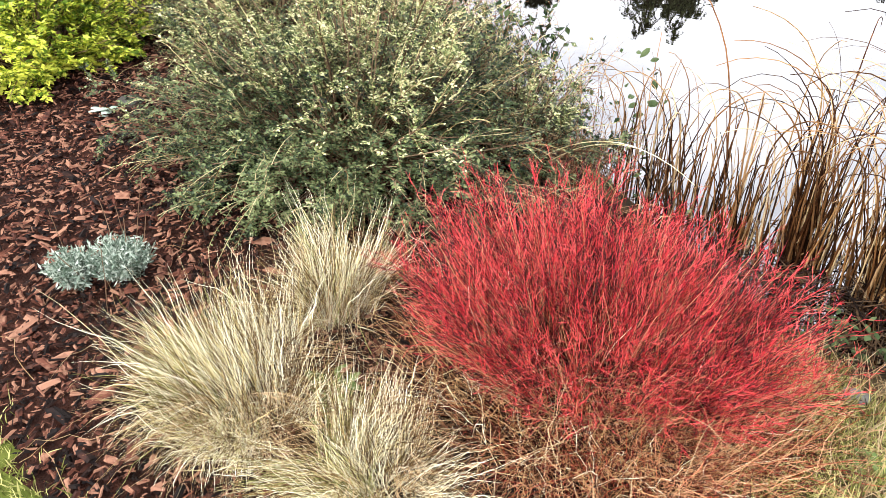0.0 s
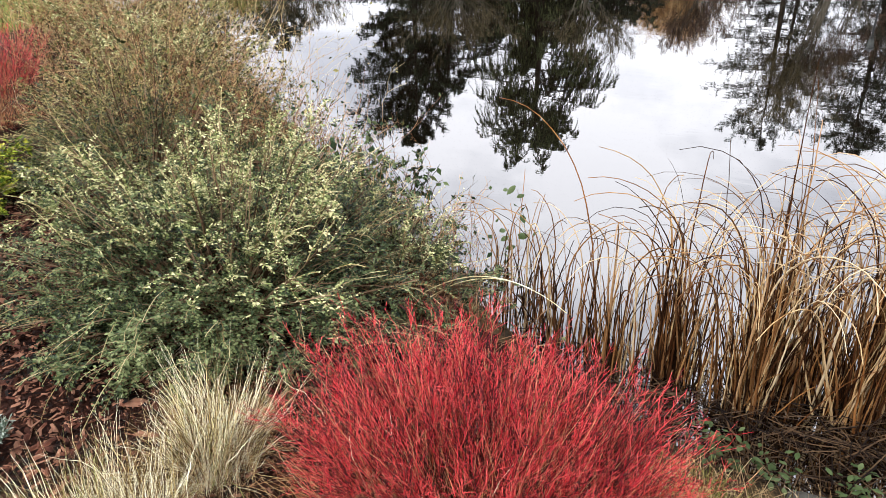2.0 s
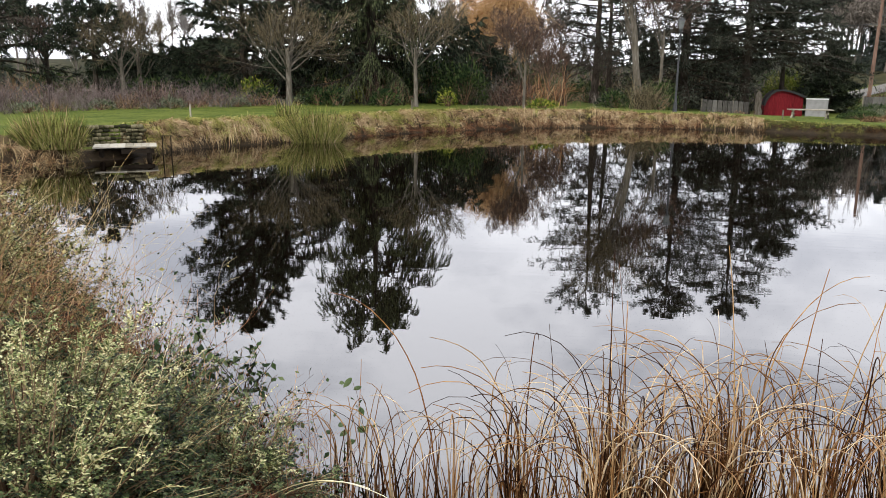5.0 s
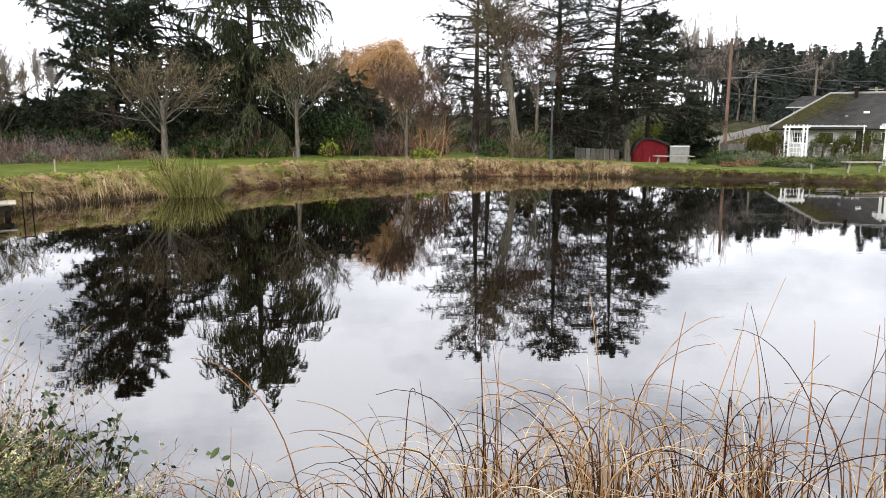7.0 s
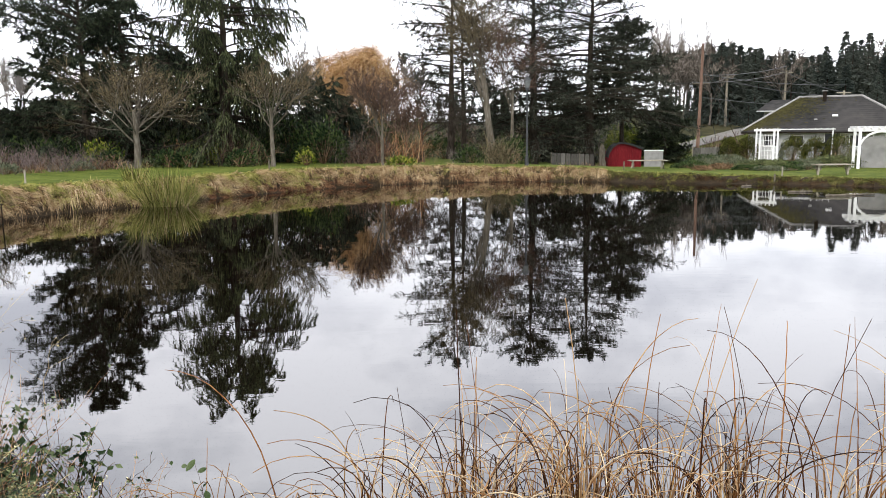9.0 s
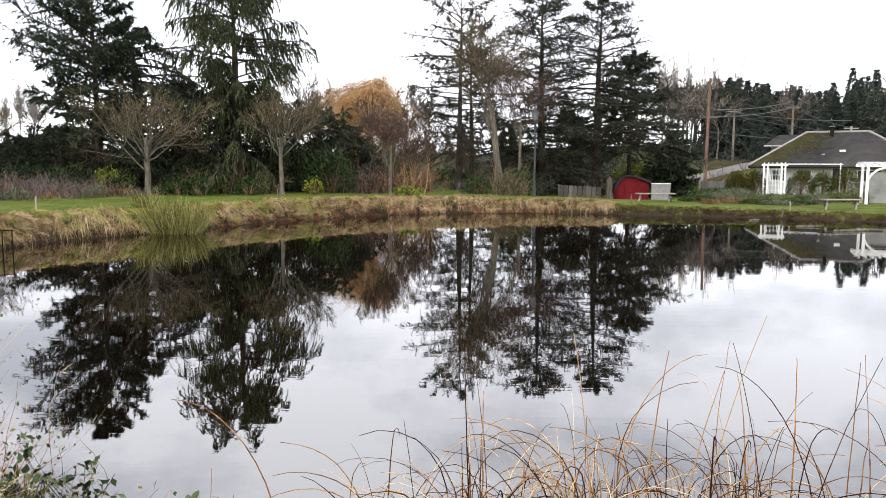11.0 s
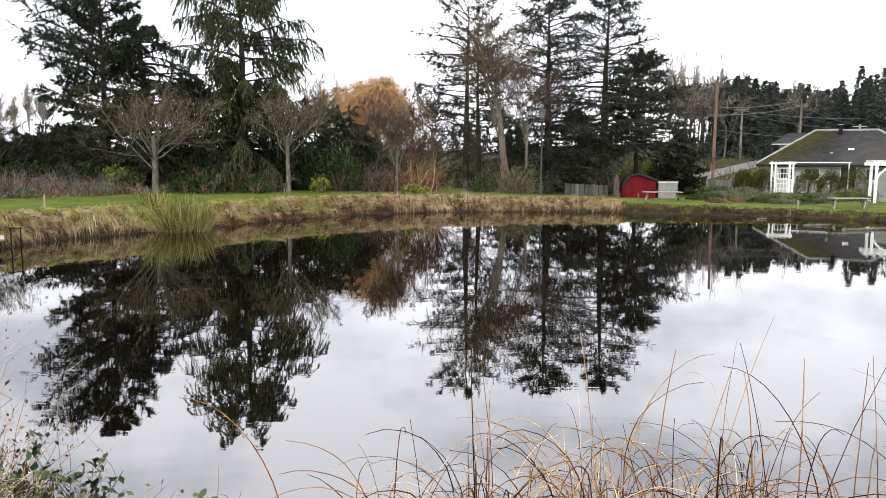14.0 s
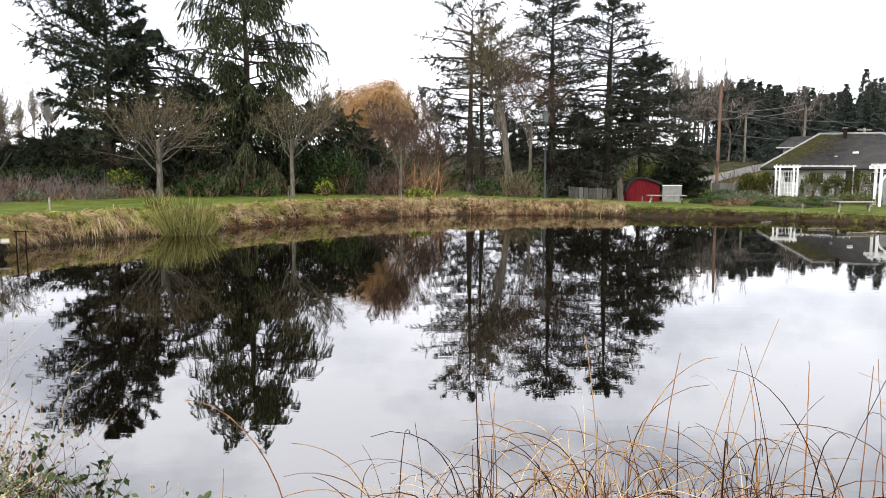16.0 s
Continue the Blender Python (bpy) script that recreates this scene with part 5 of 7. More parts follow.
def sedge(at, seed, n, r, h, label):
    rng = np.random.default_rng(seed)
    t = thing("sedge_clump", (at[0], at[1], max(0.0, gz(*at))), label, "sedge", "sedge clumps at the far edge")
    a, q = rng.uniform(0, 2 * np.pi, n), np.sqrt(rng.random(n))
    base = np.stack([np.cos(a) * q * r * 0.75, np.sin(a) * q * r * 0.5, np.full(n, -0.1)], 1)
    d = np.stack([np.cos(a) * q * 0.36, np.sin(a) * q * 0.36, np.ones(n)], 1) + rng.normal(0, 0.13, (n, 3))
    P = arcs(rng, base, d, h * rng.uniform(0.35, 1.2, n) * (1.1 - 0.4 * q), 6, rng.uniform(0.1, 1.1, n) * rng.uniform(0.2, 1, n), 0.14)
    tan_ = rng.random(n) < 0.16
    for key, pick, mtl in (("foliage", ~tan_, "sedge"), ("dead_foliage", tan_, "bank_straw")):
        put(key, ribbons(P[pick], 0.014 * rng.uniform(0.6, 1.5, pick.sum())[:, None] * np.array([1, 1, 0.9, 0.75, 0.5, 0.12]), unit(np.cross(d, rand_dirs(rng, n)))[pick]), M[mtl], t, "dead tan blades" if mtl == "bank_straw" else "", kind="stuff")


sedge((fan_x(326, 26.2), 26.1), 311, 5200, 1.15, 1.5, "tall yellow-green sedge clump growing out of the water's edge")
sedge((-13.6, 18.4), 312, 4200, 1.15, 1.15, "broad tan and green sedge clump beside a landing")
sedge((fan_x(275, 27), 26.9), 313, 350, 0.5, 1.0, "small pale tan sedge clump on the bank")

# landing: a low stone wall, a plank platform, two iron posts
wall = thing("stone_wall", (*LAND_AT, 0.2), "low dry-stacked mossy field-stone retaining wall above a landing", "wall")
wrng = np.random.default_rng(321)
for row in range(6):
    u = -1.3 + 0.1 * (row % 2)
    while u < 0.62:
        w = wrng.uniform(0.1, 0.24)
        q = u + w / 2
        st = part("stone", stone_bm(wrng, (w * 1.12, wrng.uniform(0.18, 0.3), wrng.uniform(0.09, 0.14)), row * 20 + int(u * 9)), M["wall_stone"], wall, smooth=True)
        back = -0.28 * q * q + 0.04 + 0.025 * row
        st.location = (q * LAND_U[0] + back * LAND_V[0], q * LAND_U[1] + back * LAND_V[1], 0.03 + 0.112 * row)
        st.rotation_euler = (wrng.uniform(-0.1, 0.1), wrng.uniform(-0.1, 0.1), 0.565 - 0.5 * q + wrng.uniform(-0.15, 0.15))
        u += w
dock = thing("landing_platform", (-12.35, 19.85, 0.0), "low weathered plank platform at the pond's edge", "platform")
for j in range(8):
    pl = part("plank", box_bm(0.2, 1.1, 0.04, bevel=0.006), M["pale_plank"], dock)
    pl.location, pl.rotation_euler = ((j - 3.5) * 0.21 * 0.86, (j - 3.5) * 0.21 * 0.5, 0.34), (0, 0, 0.53)
for sx in (-0.62, 0.62):
    for sy in (-0.4, 0.4):
        c, s_ = math.cos(0.53), math.sin(0.53)
        lg = part("leg", box_bm(0.1, 0.1, 0.75), M["dark_timber"], dock)
        lg.location = (sx * c - sy * s_, sx * s_ + sy * c, -0.05)
# dark strip added to stand for the darkness below the planks
fr = part("dark_under_strip", box_bm(0.85, 0.05, 0.12), M["dark_timber"], dock, "dark strip added below the planks")
fr.location, fr.rotation_euler = (0.52, -0.25, 0.22), (0, 0, 0.53)
po = thing("hand_rail", (-11.44, 20.25, -0.4), "two thin dark posts joined by a bar in the shallows", "rail")
for x, y in ((0, 0), (0.22, 0.08)):
    part("post", rod_bm((x, y, 0), (x + 0.01, y, 1.02), 0.018, 0.016), M["dark_timber"], po)
part("bar", rod_bm((-0.05, -0.02, 1.0), (0.28, 0.1, 1.0), 0.014), M["dark_timber"], po)

# floating debris
for x, y, L, turn in ((15.6, 27.3, 1.9, 0.1), (14.6, 29.0, 0.9, -0.15), (13.9, 32.3, 0.5, 0.3)):
    lg = thing("driftwood", (x, y, 0.0), "thin grey branch floating on the pond", "branch", "floating branches")
    b = rod_bm((-L / 2, 0, 0.01), (L / 2, 0, 0.04), 0.05, 0.025)
    rod_bm((0, 0, 0.03), (L * 0.2, 0.18, 0.12), 0.02, 0.01, bm=b)
    part("stick", b, M["bark_pale"], lg, smooth=True)
    lg.rotation_euler = (0, 0, turn)

# marker stakes on the lawn
for x, y in ((fan_x(82, 25.5), 25.5), (fan_x(505, 33.5), 33.5), (fan_x(1128, 38.5), 38.5), (fan_x(1397, 33.6), 33.6), (fan_x(1410, 34), 34)):
    k = thing("stake", (x, y, gz(x, y)), "small pale wooden stake in the lawn", "stake", "stakes in the lawn")
    part("post", box_bm(0.05, 0.05, 0.5, (0, 0, 0.2), 0.004), M["timber"], k)


def mound(name, at, seed, r, h, n, leaf, mtl, label, category="shrub", flat=1.0, group="", lumpy=1.0):
    """A leafy shrub seen from afar: short branching stems clothed in clumps of leaves, with an uneven outline."""
    rng = np.random.default_rng(seed)
    t = thing(name, (at[0], at[1], gz(*at)), label, category, group)
    m = 26
    a = rng.uniform(0, 2 * np.pi, m)
    tl = rng.uniform(0.05, 1.1, m)
    d = np.stack([np.sin(tl) * np.cos(a), np.sin(tl) * np.sin(a), np.cos(tl)], 1)
    S = arcs(rng, d * np.array([0.1, 0.1, 0]), d * np.array([r, r, h]), np.linalg.norm(d * np.array([r, r, h]), axis=1) * 0.9, 5, np.zeros(m), 0.1)
    put("branchwork", tubes(S, 0.018 * np.linspace(1, 0.3, 5)[None].repeat(m, 0)), M["twig"], t, kind="stuff")
    q = rand_dirs(rng, n)
    q[:, 2] = np.abs(q[:, 2]) ** 0.8
    az = np.arctan2(q[:, 1], q[:, 0])
    lump = 1 + lumpy * (0.12 * np.sin(3 * az + seed) + 0.12 * np.sin(5 * az + 7 * q[:, 2] + seed) + 0.08 * np.sin(11 * az + 13 * q[:, 2]))
    pos = q * np.array([r, r, h]) * (lump * rng.uniform(0.62 if lumpy == 1 else 0.5, 1.03, n) ** 0.6)[:, None]
    L = leaf * rng.uniform(0.6, 1.4, n)
    put("foliage", leaves(pos, q + rand_dirs(rng, n) * 0.8 + np.array([0, 0, 0.2]), np.array([0, 0, 1.0]) + rng.normal(0, 0.6, (n, 3)), L, L * rng.uniform(0.35, 0.6, n)), M[mtl], t, kind="stuff")
    return t


# shrubs and thickets behind the lawn
SHRUBS = [(15, 38, 1.3, 1.3, "shrub"), (40, 34, 0.7, 0.4, "shrub_grey"), (215, 38.5, 1.0, 1.15, "shrub_bright"), (188, 39.5, 0.7, 0.9, "shrub"), (390, 40, 1.0, 1.1, "shrub_bright"), (345, 41, 1.2, 1.3, "shrub"),
          (570, 39, 0.5, 0.8, "shrub_bright"), (600, 43, 1.5, 2.2, "shrub"), (540, 44, 1.6, 2.4, "shrub"), (480, 43, 1.2, 1.8, "shrub"), (735, 38.6, 0.7, 0.35, "shrub_bright"), (430, 45, 1.5, 2.0, "shrub"),
          (860, 46, 1.0, 1.0, "shrub"), (930, 47, 1.2, 1.6, "shrub"), (1130, 66, 1.8, 2.8, "shrub_bright"), (1175, 66, 1.7, 2.6, "shrub"), (1225, 64, 1.0, 1.3, "shrub"),
          (810, 60, 2.0, 1.6, "shrub"), (700, 56, 2.2, 2.6, "shrub")]
for x in (228, 330, 366, 455):
    SHRUBS.append((x, 37.6, 0.75, 0.8, "shrub"))
for x in (100, 60, 150):
    SHRUBS.append((x, 38.4, 1.1, 1.25, "shrub"))
for x in (250, 120, -80, -200):
    SHRUBS.append((x, 44.5, 1.5, 1.75, "shrub"))
SHRUBS.append((770, 70, 2.2, 1.8, "shrub_grey"))
for i, (x, y, r, h, k) in enumerate(SHRUBS):
    mound("garden_shrub", (fan_x(x, y), y), 400 + i, r, h, int(900 * r * (r + h) / 2), 0.16, k, {"shrub": "dark evergreen garden shrub under the trees", "shrub_bright": "yellow-green garden shrub at the lawn's edge", "shrub_grey": "grey-green garden shrub beyond the lawn"}[k])
THICKETS = [(15, 33.5, 0.9, 1.3), (135, 36, 1.0, 0.7), (185, 36.5, 0.9, 0.9), (310, 40, 1.2, 1.5), (350, 40, 1.0, 1.4), (430, 39.5, 1.2, 1.7), (470, 40, 1.2, 1.6), (650, 44, 1.5, 2.4), (690, 43, 1.4, 2.6), (730, 44, 1.4, 2.6), (665, 41, 0.9, 1.2),
            (760, 46, 1.4, 2.4), (850, 47, 1.2, 1.4), (590, 46, 1.4, 3.0), (620, 50, 1.6, 3.4), (560, 50, 1.6, 3.6),
            (1060, 50, 1.0, 0.5)] + [(-60 - 108 * j, 42 - 1.1 * j, 1.9, 2.3) for j in range(6)]
for i, (x, y, r, h) in enumerate(THICKETS):
    dry_thicket("bare_shrub", (fan_x(x, y), y), 440 + i, 58, r, r * 0.7, h, ("thicket", "twig", "far_twig", "thicket", "twig_red")[i % 5], "leafless brown twiggy shrub behind the lawn", thick=0.013)
BEHIND = [(380, 66, 5.0), (440, 70, 5.5), (500, 68, 6.0), (545, 72, 5.0), (590, 74, 6.0), (630, 76, 6.0), (680, 72, 6.0), (720, 76, 6.0), (765, 84, 5.5), (800, 88, 5.5), (840, 82, 4.0), (880, 76, 4.5), (930, 74, 5.0), (985, 72, 5.0), (1040, 74, 5.0), (1090, 76, 4.5), (330, 64, 4.5), (280, 62, 4.5)]
for j, (x, y, h) in enumerate(BEHIND):
    dry_thicket("bare_shrub", (fan_x(x, y), y), 520 + j, 60, 2.4, 1.6, h, ("far_twig", "thicket", "far_twig")[j % 3], "tall leafless thicket far behind the gardens", thick=0.03)
    mound("garden_shrub", (fan_x(x + 25, y + 3), y + 3), 560 + j, 2.2, h * 0.55, 700, 0.4, "shrub", "dark evergreen shrub far behind the gardens")
for j in range(16):
    u = j / 15
    ex, ey = np.interp(u, [0, 0.4, 1], [-21.6, -19.4, -13.2]), np.interp(u, [0, 0.4, 1], [23.6, 30.0, 37.2])
    if j % 3 == 0:
        mound("border_plant", (ex - 0.5, ey + 0.3), 465 + j, 0.55, 0.4, 420, 0.1, "shrub_grey", "low grey-green border plant along the lawn's edge", "plant", group="border plants")
    else:
        dry_thicket("border_plant", (ex - 0.6, ey + 0.4), 465 + j, 40, 0.8, 0.5, 0.55 + 0.3 * (j % 2), ("thicket", "twig", "far_twig")[j % 3], "low leafless brown border plant along the lawn's edge", thick=0.012, category="plant")
for j in range(11):
    u = j / 10
    hx_, hy_ = np.interp(u, [0, 0.55, 1], [-26.5, -22.5, -17.2]), np.interp(u, [0, 0.55, 1], [22.5, 31.5, 38.0])
    dry_thicket("hedge", (hx_, hy_), 480 + j, 140, 1.5, 1.2, 1.75 - 0.5 * u, "hedge_twig", "dense leafless purple-brown hedge behind the lawn", thick=0.012, category="hedge")
dry_thicket("bare_shrub", (fan_x(905, 42.5), 42.5), 470, 130, 0.9, 0.6, 2.1, "twig_pale", "upright olive-green leafless shrub by a lamp post", thick=0.012)

# ---- buildings and garden furniture ----
GZ_HOUSE = gz(29, 53)
house = thing("house", (fan_x(1333, 56), 56.0, GZ_HOUSE), "low grey cottage with a mossy dark hipped roof", "house")
house.rotation_euler = (0, 0, radians(-26))
HW, HD, INSET, EAVE, RIDGE = 11.8, 7.6, 3.8, 2.1, 4.6
# front wall with its openings cut through
OPEN = [(1.6, 0.9, 1.0, 1.75), (3.3, 0.9, 1.0, 1.75), (5.6, 0.95, 0.05, 1.9), (7.2, 1.4, 1.0, 1.75), (9.4, 1.4, 0.9, 1.75)]
xs = 0.5
for x0, w, z0, z1 in OPEN:
    part("front_wall", box_bm(x0 - xs, 0.2, EAVE, ((x0 + xs) / 2, 0.6, EAVE / 2)), M["wall_pale"], house)
    part("wall_below_opening", box_bm(w, 0.2, z0, (x0 + w / 2, 0.6, z0 / 2)), M["wall_pale"], house)
    part("wall_above_opening", box_bm(w, 0.2, EAVE - z1, (x0 + w / 2, 0.6, (EAVE + z1) / 2)), M["wall_pale"], house)
    xs = x0 + w
part("front_wall", box_bm(HW - 0.5 - xs, 0.2, EAVE, ((HW - 0.5 + xs) / 2, 0.6, EAVE / 2)), M["wall_pale"], house)
for nm, sx, sy, cx_, cy_ in (("side_wall", 0.2, HD - 1.4, 0.6, HD / 2), ("side_wall", 0.2, HD - 1.4, HW - 0.6, HD / 2), ("back_wall", HW - 1, 0.2, HW / 2, HD - 0.6)):
    part(nm, box_bm(sx, sy, EAVE, (cx_, cy_, EAVE / 2)), M["wall_pale"], house)
for x0, w, z0, z1 in OPEN:
    win = part("door" if z0 < 0.5 else "window", box_bm(w, 0.04, z1 - z0, (x0 + w / 2, 0.62, (z0 + z1) / 2)), M["dark"], house)
    fb = bmesh.new()
    for a, b, c, d in ((w + 0.12, 0.06, 0, z1 - (z0 + z1) / 2 + 0.03), (w + 0.12, 0.06, 0, z0 - (z0 + z1) / 2 - 0.03), (0.06, z1 - z0, -w / 2 - 0.03, 0), (0.06, z1 - z0, w / 2 + 0.03, 0), (0.04, z1 - z0, 0, 0)):
        box_bm(a, 0.06, b, (x0 + w / 2 + c, 0.49, (z0 + z1) / 2 + d), bm=fb)
    part("frame", fb, M["white"], win, "white painted frame")
# hipped roof with thickness
rb = bmesh.new()
e = [rb.verts.new(p) for p in ((0, 0, EAVE), (HW, 0, EAVE), (HW, HD, EAVE), (0, HD, EAVE), (INSET, HD / 2, RIDGE), (HW - INSET, HD / 2, RIDGE))]
lo = [rb.verts.new(p) for p in ((0, 0, EAVE - 0.18), (HW, 0, EAVE - 0.18), (HW, HD, EAVE - 0.18), (0, HD, EAVE - 0.18))]
for f in ((e[0], e[1], e[5], e[4]), (e[1], e[2], e[5]), (e[2], e[3], e[4], e[5]), (e[3], e[0], e[4]), (lo[0], lo[3], lo[2], lo[1]),
          (lo[0], lo[1], e[1], e[0]), (lo[1], lo[2], e[2], e[1]), (lo[2], lo[3], e[3], e[2]), (lo[3], lo[0], e[0], e[3])):
    rb.faces.new(f)
roof = part("roof", rb, M["roof"], house, "dark shingles with yellow-green moss")
# courses of shingles as thin laths, ridge and hip caps
for j in range(1, 17):
    u = j / 17
    y_, z_ = u * HD / 2, EAVE + u * (RIDGE - EAVE)
    part("shingle_course", box_bm(HW - 2 * INSET * u - 0.1, 0.03, 0.008, (HW / 2, y_, z_ + 0.002)), M["roof"], roof)
for a, b in (((0, 0, EAVE), (INSET, HD / 2, RIDGE)), ((HW, 0, EAVE), (HW - INSET, HD / 2, RIDGE)), ((INSET, HD / 2, RIDGE), (HW - INSET, HD / 2, RIDGE))):
    part("ridge_cap", rod_bm(Vector(a) + Vector((0, 0, 0.02)), Vector(b) + Vector((0, 0, 0.02)), 0.09, sides=6), M["wall_grey"], roof, "pale cap")
chim = part("chimney", box_bm(0.26, 0.26, 0.75, (5.5, HD / 2 - 0.45, RIDGE + 0.02), 0.01), M["dark_timber"], roof, "small dark chimney")
part("cap", box_bm(0.38, 0.38, 0.06, (5.5, HD / 2 - 0.45, RIDGE + 0.42)), M["wall_grey"], chim)
part("roof_vent", box_bm(0.4, 0.3, 0.16, (6.2, 1.55, EAVE + 1.55 / 3.8 * (RIDGE - EAVE) + 0.05), 0.03), M["white"], roof, "white metal vent")
part("roof_vent", box_bm(0.22, 0.2, 0.12, (4.95, 1.15, EAVE + 1.15 / 3.8 * (RIDGE - EAVE) + 0.05), 0.03), M["wall_grey"], roof)
part("gutter", box_bm(HW, 0.1, 0.1, (HW / 2, -0.05, EAVE - 0.13)), M["dark_timber"], house)

# moss grown thick on the shingles near one hip
mrng = np.random.default_rng(81)
mn = 3200
mu, mx = mrng.beta(1.6, 1.5, mn), np.abs(mrng.normal(0, 1.3, mn)) * (0.6 + 0.5 * np.sin(np.arange(mn)))
mx = np.abs(mx) + INSET * mu * 1.02 + 0.1
slope = np.array([0, HD / 2, RIDGE - EAVE])
mp_ = np.stack([mx, mu * HD / 2, EAVE + mu * (RIDGE - EAVE) + 0.03], 1)
mnorm = unit(np.cross(np.array([1.0, 0, 0]), slope)) + mrng.normal(0, 0.2, (mn, 3))
ma = mrng.uniform(0, 2 * np.pi, mn)
max_ = np.cos(ma)[:, None] * np.array([1.0, 0, 0]) + np.sin(ma)[:, None] * unit(slope)
mL = 0.12 * mrng.uniform(0.5, 1.4, mn)
put("moss_growth", leaves(mp_, max_, mnorm, mL, mL * 0.8), M["roof_moss"], roof, "yellow-green moss", kind="stuff")

# white arbour along the cottage's front
ar = thing("eave_arbour", (fan_x(1391, 54.2), 54.2, gz(fan_x(1391, 54.2), 54.2)), "white painted arbour beam with short rafters along the cottage wall", "arbour")
ar.rotation_euler = (0, 0, radians(-26))
AH = 2.44 - gz(fan_x(1391, 54.2), 54.2)
part("beam", box_bm(4.0, 0.06, 0.07, (1.95, 0, AH), 0.008), M["white"], ar)
for j in range(11):
    part("rafter", box_bm(0.05, 0.6, 0.05, (0.1 + j * 0.37, 0.1, AH + 0.06)), M["white"], ar)
for x in (0.1, 3.8):
    part("post", box_bm(0.07, 0.07, AH, (x, 0, AH / 2), 0.008), M["white"], ar)

# the second house, of which a roof corner shows behind
G2 = gz(fan_x(1359, 66), 66)
E2, R2 = 4.05 - G2, 5.05 - G2
h2 = thing("house", (fan_x(1359, 66), 66.0, G2), "grey neighbouring house with a dark shingled roof", "house")
h2.rotation_euler = (0, 0, radians(-24))
part("wall", box_bm(6.4, 4, E2, (3.8, 2.7, E2 / 2)), M["wall_pale"], h2)
r2 = bmesh.new()
e = [r2.verts.new(p) for p in ((0, 0, E2), (7.5, 0, E2), (7.5, 5, E2), (0, 5, E2), (1.2, 2.5, R2), (6.3, 2.5, R2))]
for f in ((e[0], e[1], e[5], e[4]), (e[1], e[2], e[5]), (e[2], e[3], e[4], e[5]), (e[3], e[0], e[4]), (e[3], e[2], e[1], e[0])):
    r2.faces.new(f)
part("roof", r2, M["roof"], h2)
part("eave_board", box_bm(7.5, 0.06, 0.1, (3.75, -0.03, E2 - 0.03)), M["wall_pale"], h2)

# white garden trellis by the house
tx, ty = fan_x(1361, 50), 50.0
tr = thing("trellis", (tx, ty, gz(tx, ty)), "white painted wooden garden trellis with lattice sides", "trellis")
tr.rotation_euler = (0, 0, radians(-24))
TH = 2.34 - gz(tx, ty)
for x, y in ((0, 0), (0.24, 0), (1.06, 0), (1.3, 0), (0, 0.9), (1.3, 0.9)):
    part("post", box_bm(0.1, 0.1, TH, (x, y, TH / 2), 0.008), M["white"], tr)
for y in (0, 0.9):
    part("beam", box_bm(1.6, 0.07, 0.14, (0.65, y, TH + 0.05), 0.008), M["white"], tr)
for j in range(6):
    part("rafter", box_bm(0.05, 1.3, 0.09, (0.02 + j * 0.252, 0.45, TH + 0.16)), M["white"], tr)
for j in range(4):
    part("slat", box_bm(0.035, 0.03, TH * 0.85, (0.35 + j * 0.2, 0.9, TH * 0.48)), M["white"], tr)
for j in range(5):
    part("slat", box_bm(0.76, 0.03, 0.035, (0.65, 0.865, 0.35 + j * 0.34)), M["white"], tr)
for x in (0.12, 1.18):
    for j in range(6):
        part("rung", box_bm(0.16, 0.03, 0.03, (x, 0, 0.3 + j * 0.3)), M["white"], tr)

# white pergola with arched braces
gx0, gy0 = fan_x(1545, 40.2), 40.2
pg = thing("pergola", (gx0, gy0, gz(gx0, gy0)), "white painted pergola with arched braces and notched rafters", "pergola")
pg.rotation_euler = (0, 0, radians(-20))
PH = 2.0
for x in (0, 2.0, 4.0):
    for y in (0, 1.5):
        part("post", box_bm(0.14, 0.14, PH, (x, y, PH / 2), 0.01), M["white"], pg)
for y in (0, 1.5):
    part("beam", box_bm(4.7, 0.08, 0.18, (2.0, y, PH + 0.07), 0.01), M["white"], pg)
for j in range(14):
    part("rafter", box_bm(0.06, 2.1, 0.12, (-0.2 + j * 0.34, 0.75, PH + 0.21)), M["white"], pg)
for x0 in (0, 2.0):
    for sgn in (0, 1):
        pts = np.array([[(x0 + (1 - math.cos(a)) * 1.0 if sgn == 0 else x0 + 2 - (1 - math.cos(a)) * 1.0, 0, PH - 0.95 + 0.92 * math.sin(a)) for a in np.linspace(0, math.pi / 2, 8)]])
        put("arched_brace", tubes(pts, np.full((1, 8), 0.06), 6), M["white"], pg)
part("wall_panel", box_bm(3.6, 0.08, 1.7, (2.2, 1.62, 0.85)), M["wall_grey"], pg, "pale grey boarded back")


def picnic_bench(at, w, h, turn, label, boards=3):
    b = thing("bench", (at[0], at[1], gz(*at)), label, "bench", "benches on the far lawn")
    b.rotation_euler = (0, 0, turn)
    for j in range(boards):
        part("board", box_bm(w, 0.18, 0.05, (0, (j - (boards - 1) / 2) * 0.2, h), 0.006), M["timber"], b)
    for x in (-w * 0.4, w * 0.4):
        for s in (-1, 1):
            part("leg", rod_bm((x + s * 0.16, s * 0.28, 0), (x - s * 0.02, s * 0.1, h), 0.045, sides=4), M["timber"], b)
        part("brace", box_bm(0.05, 0.5, 0.07, (x, 0, h * 0.6)), M["timber"], b)


picnic_bench((fan_x(1500, 35), 35.0), 1.78, 0.47, 0.05, "weathered grey wooden bench with splayed legs on the lawn")
picnic_bench((fan_x(1170, 41.7), 41.7), 2.05, 0.46, -0.03, "pale weathered wooden picnic table by a red shed", 4)

